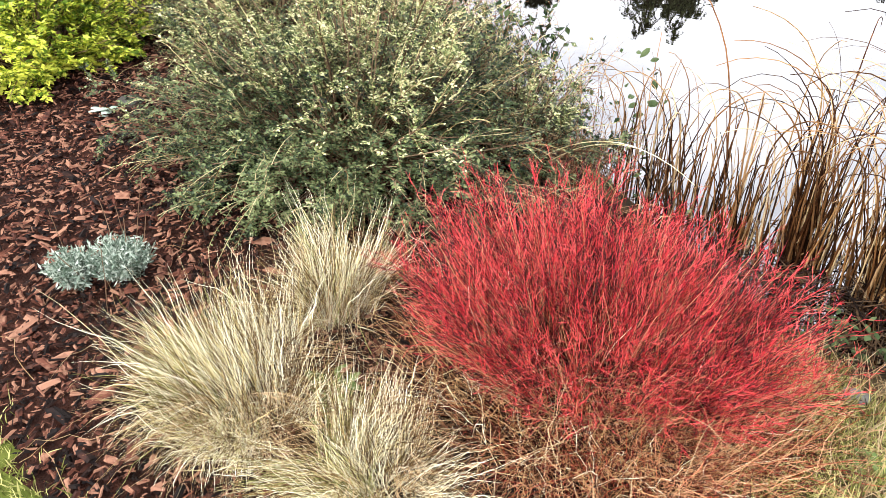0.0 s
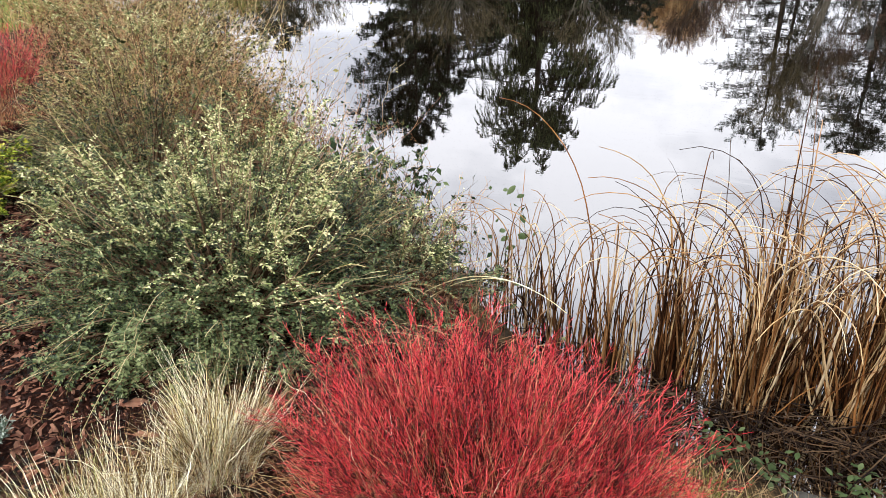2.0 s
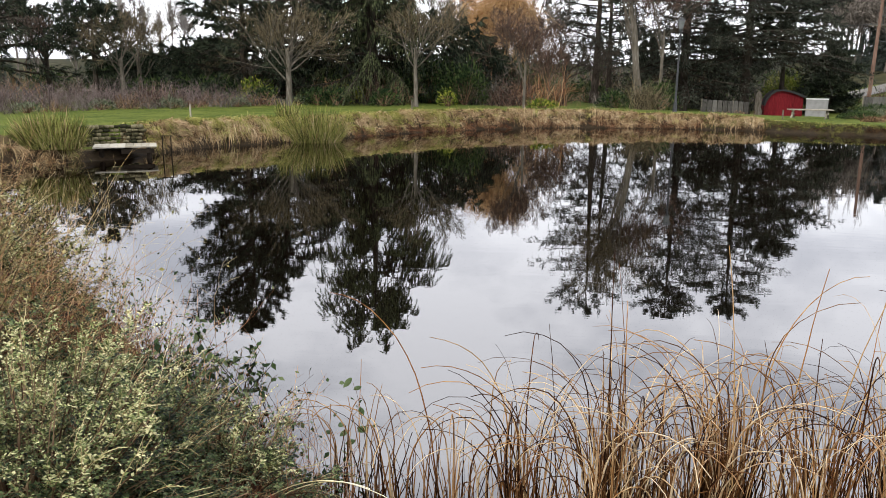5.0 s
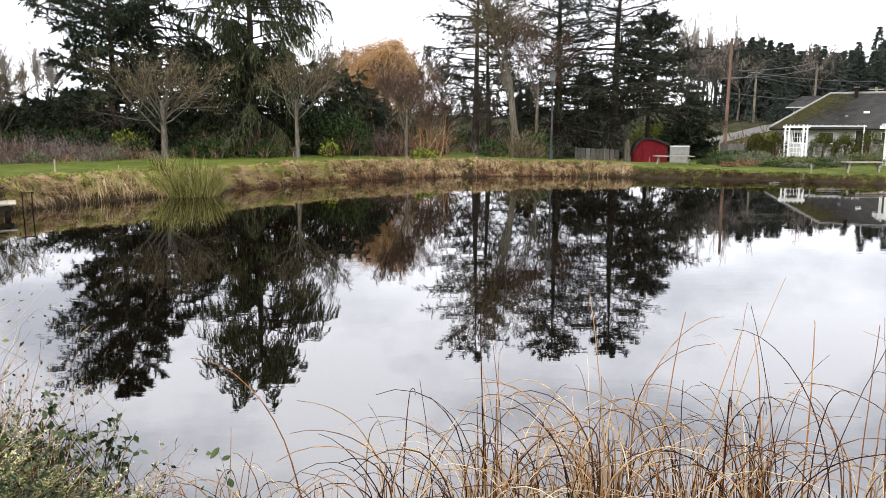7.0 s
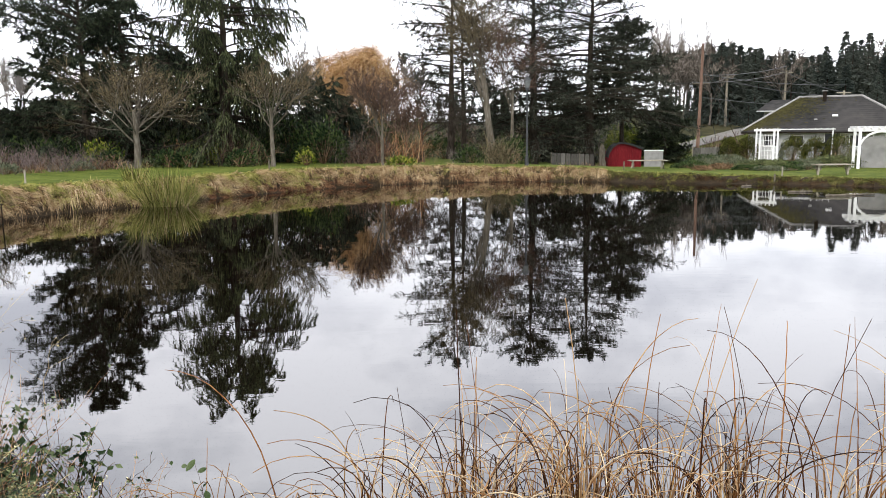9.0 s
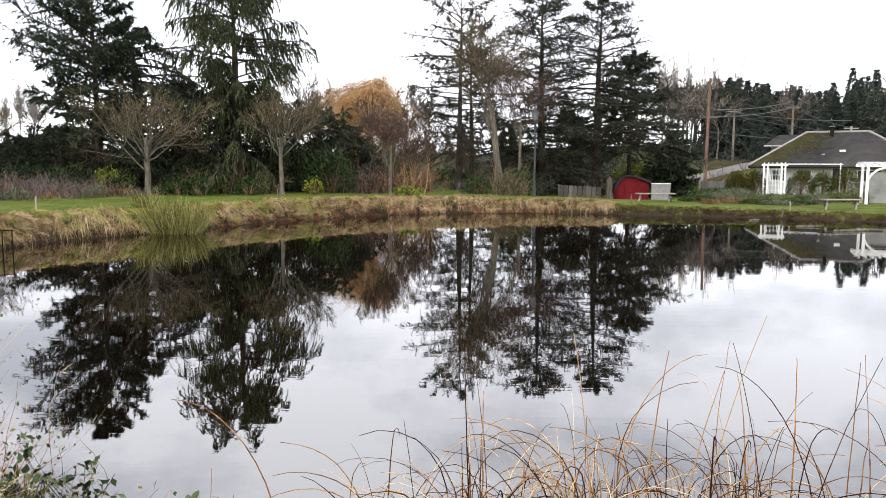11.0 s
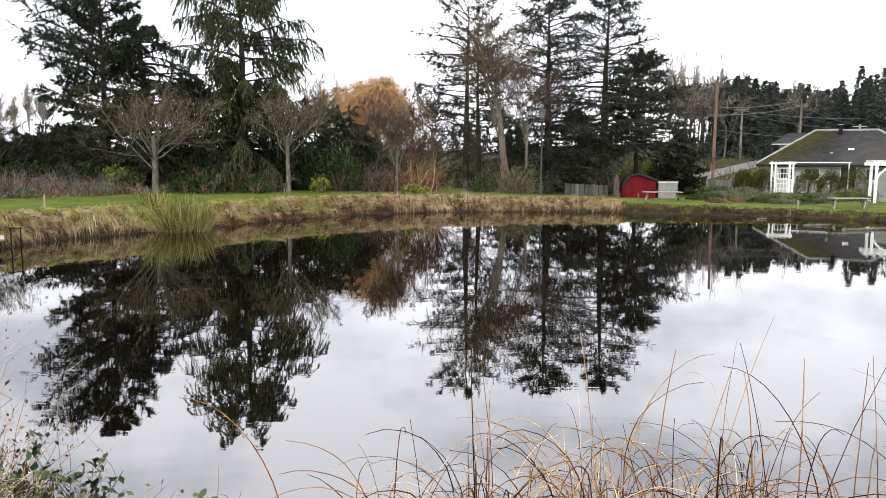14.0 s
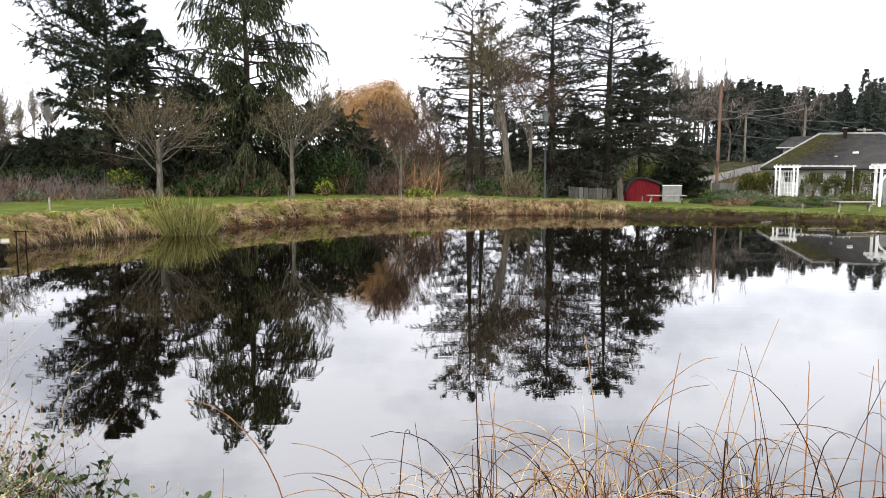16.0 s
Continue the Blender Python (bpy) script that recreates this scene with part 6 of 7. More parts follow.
# red shed with a curved end and a dark roof
sx_, sy_ = fan_x(1099, 58), 58.0
shed = thing("shed", (sx_, sy_, gz(sx_, sy_)), "small red barn-like shed with a dark rounded roof", "shed")
SW, SH, SD = 2.6, 1.86, 3.0
prof = [(0.0, 0.0), (0.0, 0.75), (0.12, 1.15), (0.36, 1.55), (0.7, 1.79), (1.05, SH), (1.65, 1.75), (2.2, 1.56), (SW, 1.38), (SW, 0.0)]
sb = bmesh.new()
fr_ = [sb.verts.new((x, 0, z)) for x, z in prof]
bk_ = [sb.verts.new((x + 0.4, SD, z)) for x, z in prof]
sb.faces.new(fr_)
sb.faces.new(bk_[::-1])
for j in range(len(prof)):
    k = (j + 1) % len(prof)
    sb.faces.new((fr_[j], bk_[j], bk_[k], fr_[k]))
part("body", sb, M["red"], shed)
rp = bmesh.new()
top = prof[1:9]
A_ = [rp.verts.new((x - (0.1 if x < 1 else -0.15), -0.2, z + 0.1)) for x, z in top]
B_ = [rp.verts.new((x + 0.45, SD + 0.08, z + 0.05)) for x, z in top]
C_ = [rp.verts.new((x, -0.2, z - 0.01)) for x, z in top]
for j in range(len(top) - 1):
    rp.faces.new((A_[j], A_[j + 1], B_[j + 1], B_[j]))
    rp.faces.new((C_[j], C_[j + 1], A_[j + 1], A_[j]))
part("roof", rp, M["roof"], shed)
part("door", box_bm(1.1, 0.04, 1.35, (1.35, -0.02, 0.69), 0.006), M["red"], shed)
for x in (0.76, 1.94):
    part("trim", box_bm(0.06, 0.05, 1.4, (x, -0.03, 0.71)), M["red"], shed)
tp = thing("board_screen", (fan_x(1164, 57.2), 57.2, gz(fan_x(1164, 57.2), 57.2)), "pale grey upright board leaning beside the red shed", "panel")
part("board", box_bm(1.45, 0.06, 1.25, (0.7, 0, 0.65), 0.01), M["wall_grey"], tp)
part("rail", box_bm(1.5, 0.08, 0.07, (0.7, 0, 1.31)), M["white"], tp)
st_ = thing("tree_stump", (fan_x(1089, 57.0), 57.0, gz(fan_x(1089, 57.0), 57.0)), "pale weathered upright tree stump by the shed", "stump")
srng = np.random.default_rng(77)
P_ = np.zeros((1, 8, 3))
P_[0, :, 2] = np.linspace(-0.1, 1.8, 8)
P_[0, :, 0] = srng.normal(0, 0.03, 8)
put("trunk", tubes(P_, np.array([[0.36, 0.3, 0.25, 0.24, 0.23, 0.24, 0.2, 0.1]]), 9), M["bark_pale"], st_, smooth=True)

# grey board fences
def fence(a, b, h, label):
    a, b = Vector((*a, gz(*a))), Vector((*b, gz(*b)))
    f = thing("fence", a, label, "fence")
    n = max(3, int((b - a).length / 0.32))
    turn = math.atan2(b.y - a.y, b.x - a.x)
    for j in range(n):
        q = (b - a) * ((j + 0.5) / n)
        o = part("board", box_bm(0.3, 0.03, h, (0, 0, h / 2)), M["shaded_board"], f)
        o.location, o.rotation_euler = q, (0, 0, turn)
    for j in range(0, n + 1, 6):
        o = part("post", box_bm(0.1, 0.1, h + 0.1, (0, 0.07, h / 2)), M["timber"], f)
        o.location = (b - a) * (j / n)


fence((fan_x(1000, 56), 56.0), (fan_x(1075, 55), 55.0), 1.0, "weathered grey board fence under the firs")
fence((fan_x(1250, 52), 52.0), (fan_x(1318, 53), 53.0), 1.0, "low weathered board fence beside the cottage garden")
fence((fan_x(700, 72), 72), (fan_x(770, 72), 72), 1.2, "russet board fence far behind the trees")

# lamp post with a lantern
lx, ly = fan_x(956, 40), 40.0
lamp = thing("street_lamp", (lx, ly, gz(lx, ly)), "dark iron lamp post with a glazed lantern head", "lamp post")
part("base", rod_bm((0, 0, -0.05), (0, 0, 0.5), 0.11, 0.08, 12), M["iron"], lamp)
part("pole", rod_bm((0, 0, 0.5), (0, 0, 3.95), 0.055, 0.045, 10), M["iron"], lamp)
head = part("lantern", rod_bm((0, 0, 4.02), (0, 0, 4.4), 0.11, 0.19, 6), M["lantern_glass"], lamp, "glazed lantern")
part("collar", rod_bm((0, 0, 3.93), (0, 0, 4.02), 0.08, 0.12, 8), M["iron"], head)
part("roof", rod_bm((0, 0, 4.4), (0, 0, 4.58), 0.24, 0.05, 6), M["iron"], head)
part("finial", rod_bm((0, 0, 4.58), (0, 0, 4.68), 0.03, 0.005, 6), M["iron"], head)

# utility poles and wires
POLES = [(1258, 85, 11.4, 0.012), (1305, 112, 7.5, 0), (1408, 108, 8.2, 0), (1512, 100, 5.6, 0)]
tops = []
for x, y, h, lean_ in POLES:
    X = fan_x(x, y)
    z = gz(X, y)
    up = thing("utility_pole", (X, y, z), "tall brown wooden utility pole with a cross-arm", "utility pole", "utility poles along the road")
    part("pole", rod_bm((0, 0, -0.2), (lean_ * h, 0, h), 0.2, 0.14, 10), M["pole" if h > 10 else "timber"], up)
    part("cross_arm", box_bm(1.9, 0.12, 0.12, (lean_ * h * 0.65, 0, h * (0.62 if h > 10 else 0.95))), M["timber"], up)
    part("insulator", rod_bm((-0.7, 0, h * (0.62 if h > 10 else 0.95)), (-0.7, 0, h * (0.62 if h > 10 else 0.95) + 0.25), 0.06), M["iron"], up)
    tops.append(Vector((X, y, z + h * (0.62 if h > 10 else 0.95) + 0.1)))
for a, b, dz in ((0, 1, 0), (0, 2, 0), (2, 3, 0), (0, 3, -1.6), (0, 2, 0.8), (0, 3, 0.9), (1, 3, -0.6)):
    k = 12
    s = np.linspace(0, 1, k)[:, None]
    P_ = (np.array(tops[a]) * (1 - s) + np.array(tops[b]) * s)[None]
    P_[0, :, 2] += dz - 1.6 * s[:, 0] * (1 - s[:, 0])
    tagged(put("power_line", tubes(P_, np.full((1, k), 0.045), 4), M["iron"]), "thin dark overhead wire between utility poles", "wire", "overhead wires")
far_end = np.array(tops[0]) + np.array([-40, 12, -1.0])
s = np.linspace(0, 1, 12)[:, None]
tagged(put("power_line", tubes((np.array(tops[0]) * (1 - s) + far_end * s)[None], np.full((1, 12), 0.035), 4), M["iron"]), "thin dark overhead wire leading into the trees", "wire", "overhead wires")

# guy wires down from the tall pole
for dx, dy in ((5.5, 9.0), (7.0, 6.0), (8.5, 3.0)):
    q = np.array(tops[0]) + np.array([0, 0, 2.0])
    g = np.array([tops[0].x + dx, tops[0].y + dy, gz(tops[0].x + dx, tops[0].y + dy)])
    s = np.linspace(0, 1, 6)[:, None]
    tagged(put("guy_wire", tubes((q * (1 - s) + g * s)[None], np.full((1, 6), 0.035), 4), M["iron"]), "thin guy wire staying a wooden utility pole", "wire", "guy wires")

# the road up the hill, laid on the ground
s = np.linspace(0, 1, 40)
rx = fan_x(1215, 80) + (fan_x(1420, 118) - fan_x(1215, 80)) * s
ry = 80 + 38 * s ** 0.8
rows_ = []
for off in (-1.7, -0.6, 0.6, 1.7):
    xx, yy = rx - off * 0.6, ry + off * 0.8
    rows_.append(np.stack([xx, yy, ground_z(xx, yy) + 0.12], 1))
RV = np.stack(rows_, 1)
ri_ = np.arange(160).reshape(40, 4)
tagged(put("road", (RV, np.stack([ri_[:-1, :-1], ri_[1:, :-1], ri_[1:, 1:], ri_[:-1, 1:]], -1).reshape(-1, 4)), M["road"]), "pale grey road climbing a wooded slope", "road", kind="structure")

# garden planting before the cottage
for i, (x, y, r, z) in enumerate(((1313, 50.5, 0.68, 1.95), (1346, 50.5, 0.76, 2.05), (1427, 49.5, 0.9, 2.0), (1466, 49.5, 0.8, 1.92), (1509, 48.5, 1.08, 2.06))):
    mound("clipped_shrub", (fan_x(x, y), y), 490 + i, r, z - gz(fan_x(x, y), y), 6500, 0.075, "clipped", "rounded clipped yellow-green evergreen shrub beside the cottage", group="clipped shrubs by the cottage", lumpy=0.25)
for i, (x, y, r, h) in enumerate(((1285, 63, 2.2, 1.5), (1318, 64, 2.2, 2.0), (1345, 65, 2.0, 2.3), (1300, 68, 2.4, 2.0), (1332, 70, 2.4, 2.5))):
    dry_thicket("bare_shrub", (fan_x(x, y), y), 585 + i, 150, r, 1.5, h, "thicket", "low brown scrub on the slope beside the cottage", thick=0.014)
GARDEN = [(1228, 43, 0.5, 0.4, "shrub"), (1250, 42, 0.9, 0.75, "shrub"), (1285, 43, 1.0, 1.0, "shrub_grey"), (1270, 46, 1.1, 1.3, "shrub"), (1310, 45, 1.1, 1.2, "shrub_grey"), (1335, 43, 1.1, 0.95, "shrub_grey"), (1300, 40.5, 0.7, 0.5, "shrub_tan"), (1268, 39.5, 0.5, 0.4, "shrub_tan"),
          (1365, 42, 1.2, 0.75, "sage"), (1395, 42, 1.1, 0.8, "sage"), (1425, 41.5, 1.0, 0.6, "shrub"), (1450, 42, 0.9, 0.8, "shrub_grey"), (1350, 39.5, 0.9, 0.4, "shrub"), (1385, 39, 0.9, 0.35, "shrub_grey"), (1420, 39, 0.8, 0.4, "shrub"), (1455, 39.5, 0.6, 0.6, "shrub_grey"),
          (1480, 43, 1.0, 0.9, "sage"), (1512, 42.5, 1.5, 1.15, "sage"), (1550, 43, 1.2, 0.9, "sage"), (1620, 45, 1.0, 0.6, "shrub"), (1580, 47, 1.1, 0.9, "shrub_grey"), (1690, 44, 1.2, 0.7, "shrub")]
for i, (x, y, r, h, k) in enumerate(GARDEN):
    mound("garden_shrub", (fan_x(x, y), y), 500 + i, r, h * 0.52, int(1500 * r * (r + h) / 2) + 250, 0.09, k, "low brown winter-bare plant in the cottage border" if k == "shrub_tan" else "low grey-green garden shrub in the cottage border")

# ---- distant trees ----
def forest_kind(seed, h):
    return conifer((0, 300), seed, h, ((0, h * 0.2, h * 0.2), (0.5, h * 0.125, h * 0.125), (1, 0.08, 0.08)), 96, "hazy_conifer", "tall dark fir on a distant hillside", low=0.05, per=6, fol=14, spray=0.42, gap=0.02, rise=((0, -16, -16), (1, -10, -10)), vary=(0.75, 1.15), trunk=0.012, wood=False, sides=5, tip=0.0)


frng = np.random.default_rng(601)
kinds = [forest_kind(610 + i, h) for i, h in enumerate((15, 17, 14, 18))]
spots = []
for i in range(160):
    y = frng.uniform(114, 178)
    f = frng.uniform(1262, 1700)
    spots.append((fan_x(f, y), y, (0.83 + 0.05 * np.sin(f * 0.03) + 0.05 * smooth01((f - 1400) / 160)) * frng.uniform(0.8, 1.04)))
for i in range(36):
    y = frng.uniform(104, 135)
    x = fan_x(frng.uniform(1225, 1750), y)
    spots.append((x, y, frng.uniform(0.3, 0.55)))
for i in range(30):
    y = frng.uniform(90, 170)
    x = fan_x(frng.uniform(-900, 1200), y)
    spots.append((x, y, frng.uniform(0.3, 0.6)))
for i in range(16):
    y = frng.uniform(92, 125)
    spots.append((fan_x(frng.uniform(560, 900), y), y, frng.uniform(0.32, 0.5)))
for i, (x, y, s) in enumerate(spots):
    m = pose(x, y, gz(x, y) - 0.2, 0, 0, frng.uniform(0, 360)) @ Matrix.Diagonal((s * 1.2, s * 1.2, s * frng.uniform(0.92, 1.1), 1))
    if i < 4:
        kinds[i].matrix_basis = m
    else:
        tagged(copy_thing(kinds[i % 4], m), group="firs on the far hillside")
for k in kinds:
    tagged(k, group="firs on the far hillside")
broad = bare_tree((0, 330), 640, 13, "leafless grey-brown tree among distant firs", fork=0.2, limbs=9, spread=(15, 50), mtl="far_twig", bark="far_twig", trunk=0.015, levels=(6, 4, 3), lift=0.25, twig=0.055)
tagged(broad, group="leafless trees on the far hillside")
for i in range(52):
    y = frng.uniform(112, 170)
    x = fan_x(frng.uniform(1190, 1340) if i < 26 else frng.uniform(1330, 1700) if i < 34 else frng.uniform(-500, 1100), y)
    m = pose(x, y, gz(x, y) - 0.2, 0, 0, frng.uniform(0, 360)) @ Matrix.Diagonal((*[frng.uniform(0.8, 1.15)] * 3, 1))
    if i == 0:
        broad.matrix_basis = m
    else:
        copy_thing(broad, m)
pop = bare_tree((0, 320), 641, 24, "tall leafless poplar far behind the gardens", fork=0.08, limbs=12, spread=(3, 10), mtl="hazy_poplar_twig", bark="hazy_poplar_twig", trunk=0.012, levels=(6, 4, 4), lift=0.35, twig=0.06, name="poplar")
tagged(pop, group="distant poplars")
first = True
for x, y, s in ((1180, 165, 1.0), (1200, 168, 1.02), (1222, 170, 1.05), (1250, 172, 0.92), (1268, 160, 0.95), (1310, 165, 0.9), (1395, 160, 0.75), (60, 150, 0.75), (85, 152, 0.7), (35, 150, 0.62), (5, 155, 0.75), (-40, 150, 0.8), (-90, 150, 0.85), (-150, 150, 0.9), (-260, 150, 0.85), (575, 140, 0.72), (598, 142, 0.75), (545, 145, 0.7)):
    m = pose(fan_x(x, y), y, gz(fan_x(x, y), y) - 0.2, 0, 0, frng.uniform(0, 360)) @ Matrix.Diagonal((s * (0.5 if x > 500 else 0.9), s * (0.5 if x > 500 else 0.9), s, 1))
    if first:
        pop.matrix_basis, first = m, False
    else:
        copy_thing(pop, m)

for x, y, s in ((-140, 76, 0.7), (-220, 72, 0.65), (-310, 74, 0.7), (-400, 70, 0.65), (-500, 68, 0.7), (-610, 66, 0.7), (-730, 64, 0.7)):
    copy_thing(broad, pose(fan_x(x, y), y, gz(fan_x(x, y), y) - 0.2, 0, 0, frng.uniform(0, 360)) @ Matrix.Diagonal((s, s, s, 1)))

# more trees on the garden's left side
conifer((-24.3, 36.8), 661, 5.6, ((0, 1.6, 1.4), (0.4, 2.4, 1.8), (0.75, 2.2, 1.5), (1, 0.5, 0.5)), 46, "conifer", "dark spreading pine at the lawn's edge", low=0.3, gap=0.15, per=24, fol=30, spray=0.16, rise=((0, 0, 0), (1, 40, 40)), trunk=0.03)
bare_tree((-22.6, 36.4), 662, 5.2, "leafless garden tree beside a dark pine", fork=0.2, limbs=9, spread=(20, 55), lift=0.2, twig=0.008)
conifer((-28, 46), 655, 3.0, ((0, 3.4, 3.4), (0.4, 2.89, 2.89), (0.75, 1.70, 1.70), (1, 0.3, 0.3)), 60, "conifer", "dark evergreen behind the hedge", spray=0.22, per=20, fol=22)
conifer((-38, 42), 656, 7.5, ((0, 4.0, 4.0), (0.4, 3.40, 3.40), (0.75, 2.00, 2.00), (1, 0.3, 0.3)), 65, "conifer", "broad dark evergreen behind the hedge", spray=0.22, per=20, fol=22)
conifer((-46, 38), 657, 7.0, ((0, 4.0, 4.0), (0.4, 3.40, 3.40), (0.75, 2.00, 2.00), (1, 0.3, 0.3)), 60, "conifer", "dark spreading evergreen beyond the hedge", spray=0.22, per=20, fol=22)
bare_tree((-29, 39.5), 658, 6.5, "leafless garden tree with dark crooked limbs", fork=0.2, mtl="thicket", bark="bark", limbs=9)
bare_tree((-17.5, 40.5), 659, 3.6, "small leafless multi-stemmed tree", fork=0.08, spread=(12, 45), mtl="far_twig")
conifer((-31, 37), 651, 9.0, ((0, 5.0, 5.0), (0.4, 4.25, 4.25), (0.75, 2.50, 2.50), (1, 0.3, 0.3)), 75, "conifer", "dark spreading evergreen at the lawn's corner", low=0.22, spray=0.22, per=20, fol=22)
bare_tree((-24, 40.5), 652, 6.0, "leafless multi-stemmed garden tree", fork=0.15)
bare_tree((-20.5, 41.5), 653, 4.0, "small leafless tree with pale stems", fork=0.1, spread=(15, 45))
conifer((-22, 45), 654, 3.2, ((0, 3.0, 3.0), (0.4, 2.55, 2.55), (0.75, 1.50, 1.50), (1, 0.3, 0.3)), 55, "conifer", "dark evergreen beside a hedge", spray=0.22, per=20, fol=22)

# ---- small things by the water and in the bed ----
rng = np.random.default_rng(701)


def turf(seed, n, x0, x1, y0, y1, keep, h, label, mtl="blade", w=0.004):
    rng = np.random.default_rng(seed)
    p = scatter(rng, n, x0, x1, y0, y1, keep)
    m = len(p)
    d = np.stack([rng.normal(0, 0.45, m), rng.normal(0, 0.45, m), np.ones(m)], 1)
    P = arcs(rng, p, d, h * rng.uniform(0.5, 1.3, m), 5, rng.uniform(0, 0.6, m), 0.05)
    tagged(put("turf", ribbons(P, w * rng.uniform(0.6, 1.3, m)[:, None] * np.array([1, 1, 0.8, 0.55, 0.1]), unit(np.cross(d, rand_dirs(rng, m)))), M[mtl]), label, "grass", kind="stuff")


turf(702, 15000, -3.2, -0.9, -0.3, 0.75, lambda x, y: y < bed_edge(x) + 0.02, 0.06, "short green lawn grass along the bed's edge")
turf(703, 12000, 0.0, 1.9, 1.3, 2.75, lambda x, y: shore_distance(x, y) > 0.3, 0.11, "rough green grass on the pond bank")
turf(704, 5000, -0.1, 1.9, 1.4, 2.8, lambda x, y: shore_distance(x, y) > 0.02, 0.16, "dead tan grass litter on the bank", "bank_straw", 0.003)


turf(705, 9000, -6.6, 0.15, -0.3, 1.6, lambda x, y: np.abs(y - bed_edge(x)) < 0.09, 0.07, "grass growing over the cut edge of the bed")
turf(706, 2500, -0.05, 0.25, 0.2, 2.7, lambda x, y: shore_distance(x, y) > 0.05, 0.1, "rough grass between the bed and the bank")


def leafy_weed(at, seed, n, size, h, mtl, label):
    """A low rosette or sprig: each leaf a piece of its own."""
    rng = np.random.default_rng(seed)
    t = thing("weed", (at[0], at[1], max(0.0, gz(*at))), label, "weed")
    for j in range(n):
        a = rng.uniform(0, 2 * np.pi)
        d = np.array([[np.cos(a), np.sin(a), rng.uniform(0.3, 1.1)]])
        b = np.array([[rng.normal(0, h * 0.5), rng.normal(0, h * 0.5), rng.uniform(0, h)]])
        L = size * rng.uniform(0.6, 1.3)
        P = arcs(rng, b, d, np.array([L]), 6, np.array([0.45]), 0.04)
        W = L * 0.42 * np.array([[0.15, 0.75, 1.0, 0.9, 0.55, 0.05]])
        put("leaf", blades(P, W, unit(np.cross(d, np.array([[0, 0, 1.0]])))), M[mtl], t, smooth=True)


leafy_weed((-1.13, 1.16), 711, 34, 0.075, 0.06, "weed_leaf", "low broad-leaved green weed between grass tufts")
leafy_weed((-1.02, 1.02), 712, 20, 0.07, 0.04, "weed_leaf", "pale green weed rosette beside a grass tuft")
leafy_weed((0.22, 2.74), 713, 60, 0.05, 0.14, "bramble_leaf", "dark green leafy weed at the water's edge")
leafy_weed((0.42, 2.72), 714, 50, 0.045, 0.12, "bramble_leaf", "dark green leafy weed beside the reeds")
leafy_weed((0.75, 2.7), 715, 40, 0.045, 0.1, "bramble_leaf", "dark leafy weed under the reeds")
for j in range(7):
    leafy_weed((rng.uniform(0.0, 1.4), rng.uniform(2.68, 2.95)), 730 + j, 34, 0.042, 0.12, "bramble_leaf", "dark green leafy weed in the wet margin under the reeds")
leafy_weed((0.32, 1.78), 716, 20, 0.04, 0.05, "weed_leaf", "small broad-leaved weed in the bank's grass")
leafy_weed((-3.15, 1.95), 717, 10, 0.05, 0.03, "weed_leaf", "tiny green seedlings in the bark mulch")
leafy_weed((-3.45, 2.2), 718, 12, 0.07, 0.04, "silver_leaf", "small grey-green shoots in the bark mulch")

# a bramble spray with a few round leaves, out over the water
sp = thing("bramble_spray", (-1.12, 4.25, 0.0), "thin bramble stems with a few round green leaves", "bramble")
for j in range(7):
    d = np.array([[rng.normal(0, 0.2), rng.normal(0, 0.2), 1.0]])
    P = arcs(rng, np.array([[rng.normal(0, 0.08), rng.normal(0, 0.08), -0.1]]), d, np.array([rng.uniform(0.55, 0.85)]), 8, np.array([0.1]), 0.06)
    put("stem", tubes(P, 0.004 * np.linspace(1, 0.5, 8)[None], 5), M["twig_red"], sp, smooth=True)
for x, z, s in ((-0.1, 0.52, 0.06), (-0.03, 0.55, 0.07), (0.02, 0.48, 0.06), (0.02, 0.36, 0.07), (-0.14, 0.2, 0.08), (-0.07, 0.18, 0.07), (0.0, 0.22, 0.09), (0.05, 0.19, 0.08), (-0.2, 0.14, 0.07), (0.1, 0.24, 0.07), (-0.02, 0.12, 0.07), (-0.16, 0.28, 0.06)):
    d = np.array([[rng.normal(0, 0.6), -0.5, rng.normal(0, 0.3)]])
    P = arcs(rng, np.array([[x, rng.normal(0, 0.05), z]]), d, np.array([s]), 6, np.array([0.2]))
    s *= 0.7
    put("leaf", blades(P, s * 0.75 * np.array([[0.25, 0.8, 1.0, 0.95, 0.65, 0.08]]), unit(np.cross(d, np.array([[0.2, -0.6, 0.8]])))), M["bramble_leaf"], sp, smooth=True)

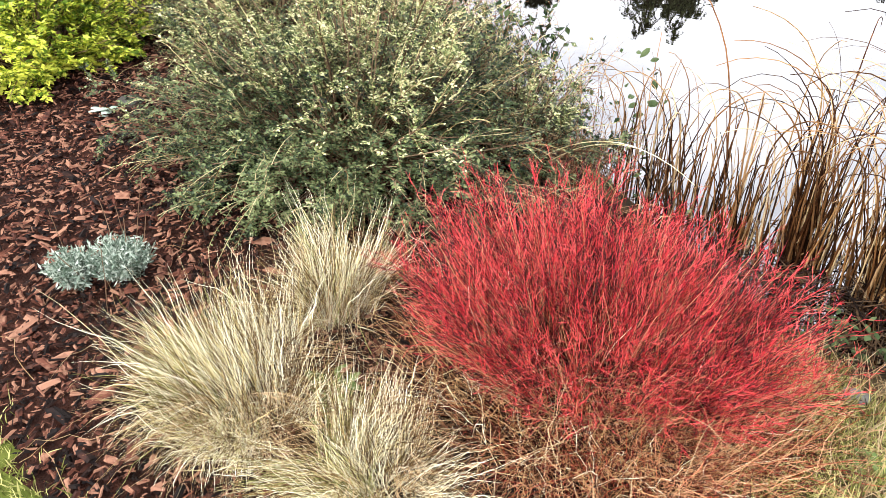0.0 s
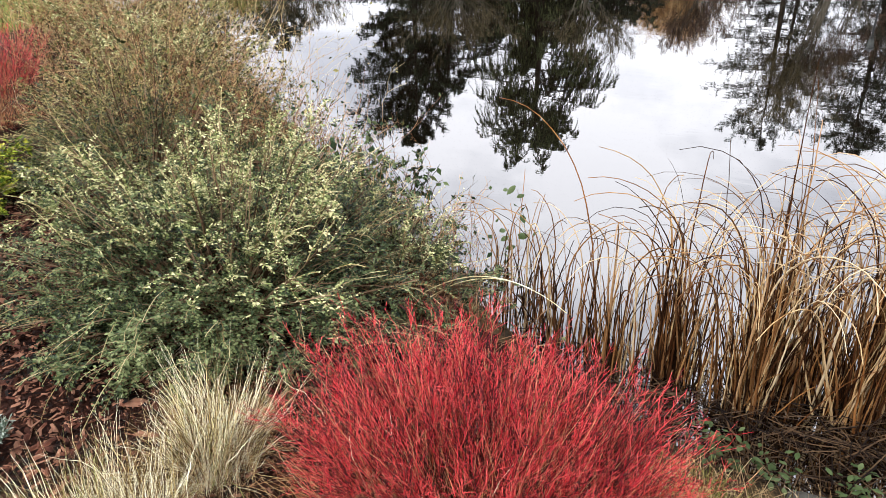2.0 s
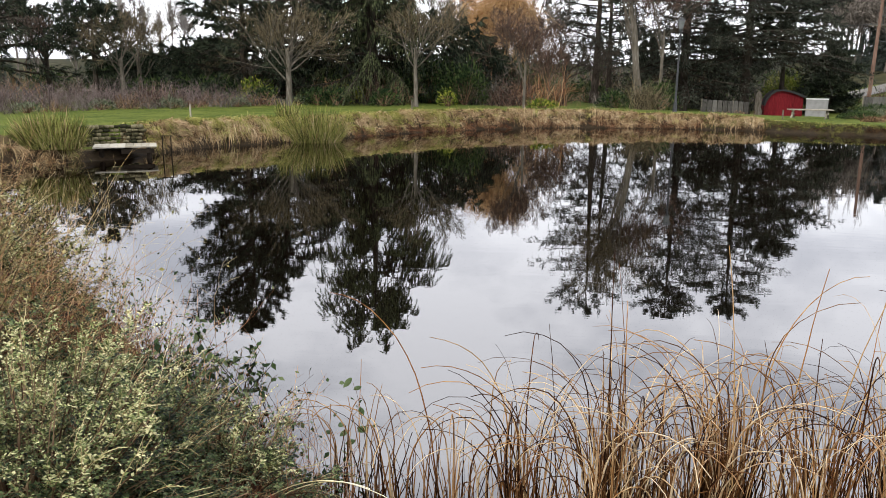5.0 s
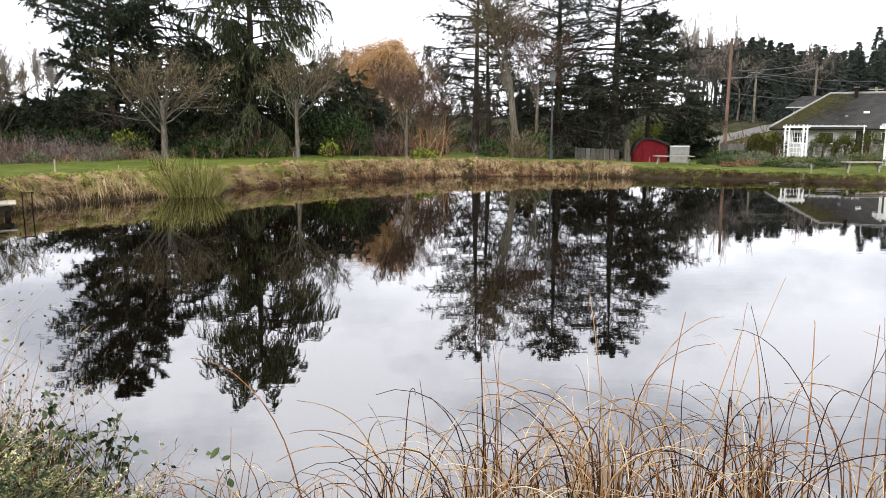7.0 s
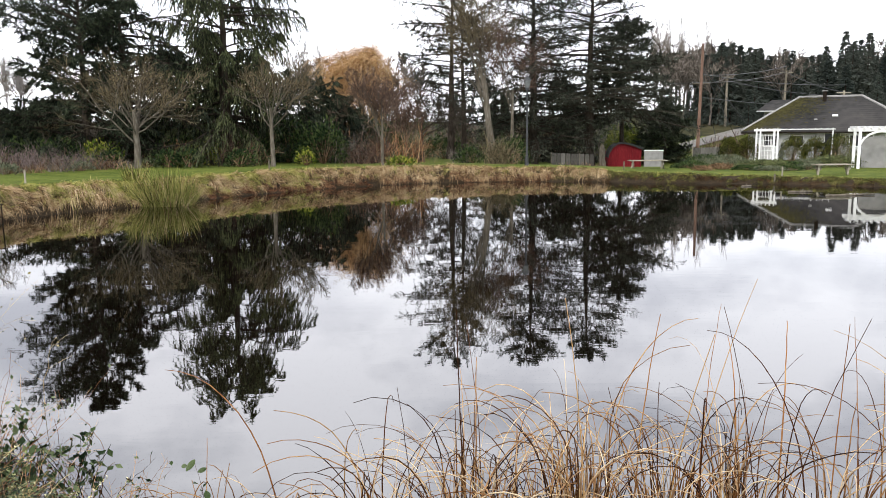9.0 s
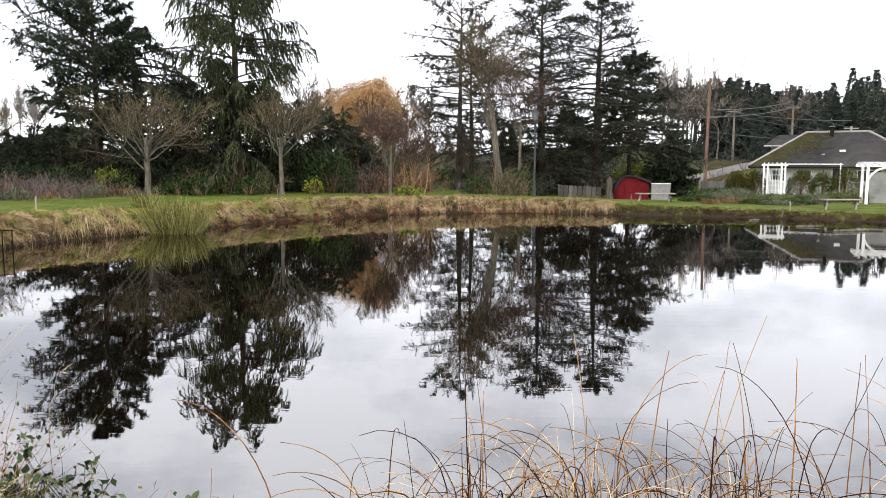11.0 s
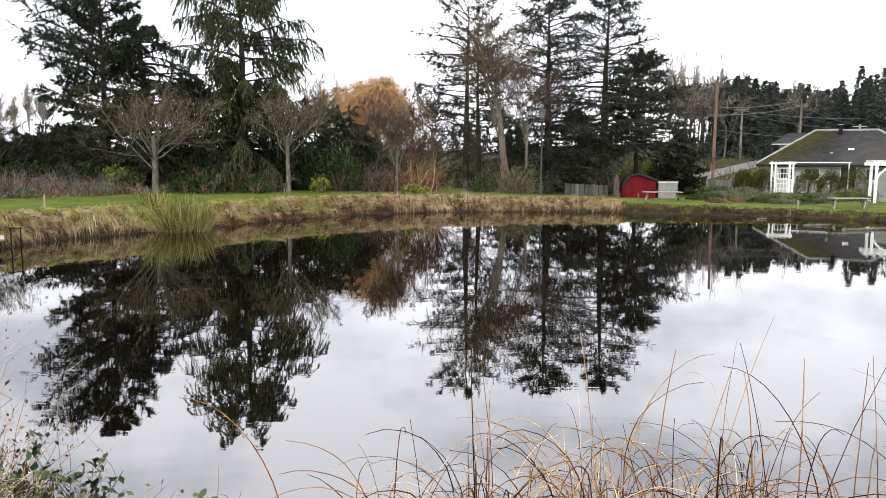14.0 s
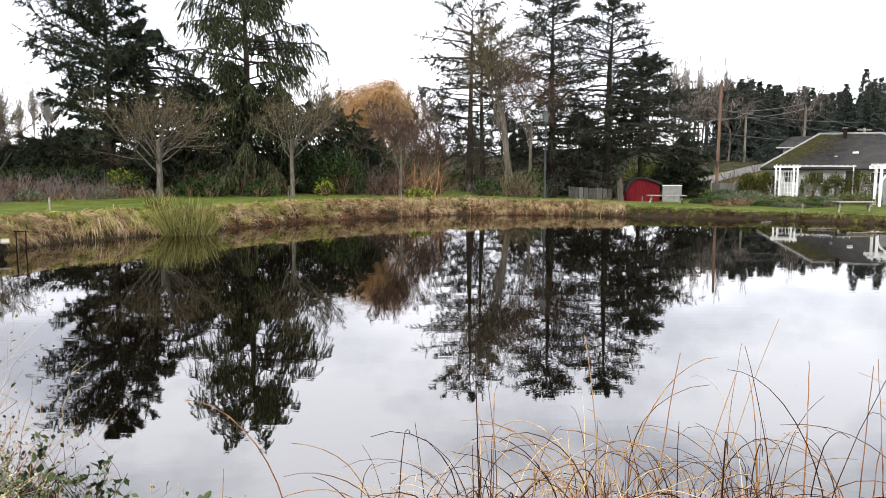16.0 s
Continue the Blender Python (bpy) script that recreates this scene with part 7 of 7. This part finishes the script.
# two long pale canes arching from the bed over the shallows
for k, (b, d, L, bow) in enumerate((((-1.3, 2.95, 0.42), (0.8, 0.05, 0.75), 1.05, 0.62), ((-1.26, 3.0, 0.5), (0.75, 0.1, 0.75), 0.75, 0.5))):
    P = arcs(rng, np.zeros((1, 3)), np.array([d]), np.array([L]), 14, np.array([bow]), 0.03)
    tagged(put("arching_cane", tubes(P, 0.0028 * np.linspace(1, 0.6, 14)[None], 6), M["straw"], smooth=True, at=(b[0], b[1], gz(b[0], b[1]) + 0.15)), "long pale dry cane arching over the shallows", "cane", "arching canes")

# stones
for i, (x, y, s) in enumerate(((0.55, 2.55, (0.15, 0.12, 0.09)), (0.72, 2.48, (0.11, 0.1, 0.07)), (-3.39, 2.33, (0.13, 0.1, 0.06)), (0.28, 2.3, (0.1, 0.08, 0.06)))):
    sto = tagged(part("stone", stone_bm(rng, s, 90 + i), M["stone"], smooth=True), "small rounded grey stone half sunk in the soil", "stone", "stones in the bank")
    sto.location = (x, y, gz(x, y) + s[2] * 0.25)

# bare stalks beside the lavender
for i in range(9):
    x, y = -2.2 + rng.normal(0, 0.16), 1.28 + rng.normal(0, 0.12)
    d = np.array([[rng.normal(0, 0.25), rng.normal(0, 0.25), 1.0]])
    P = arcs(rng, np.zeros((1, 3)), d, np.array([rng.uniform(0.2, 0.42)]), 6, np.array([0.05]), 0.05)
    tagged(put("dry_stalk", tubes(P, np.full((1, 6), 0.0018), 4), M["twig"], at=(x, y, gz(x, y))), "thin bare brown flower stalk by the lavender", "stalk", "stalks by the lavender")

# straws fallen over the dogwood and the bed
for i in range(75):
    if i < 42:
        x, y = -0.55 + rng.normal(0, 0.35), 1.22 + rng.normal(0, 0.2)
        z = gz(x, y) + rng.uniform(0.12, 0.36)
    else:
        x, y = -1.5 + rng.normal(0, 0.5), 1.0 + rng.normal(0, 0.3)
        z = gz(x, y) + 0.04
    a = rng.uniform(0, 2 * np.pi)
    d = np.array([[np.cos(a), np.sin(a), rng.uniform(0.0, 0.5)]])
    P = arcs(rng, np.zeros((1, 3)), d, np.array([rng.uniform(0.2, 0.5)]), 9, np.array([rng.uniform(0.1, 0.6)]), 0.3)
    tagged(put("straw", tubes(P, 0.0009 * rng.uniform(0.6, 1.3) * np.linspace(1, 0.5, 9)[None], 4), M["bank_straw"], at=(x, y, z)), "dry pale grass stalk caught in the red stems" if i < 42 else "dry pale grass stalk lying on the mulch", "straw", "loose straws")
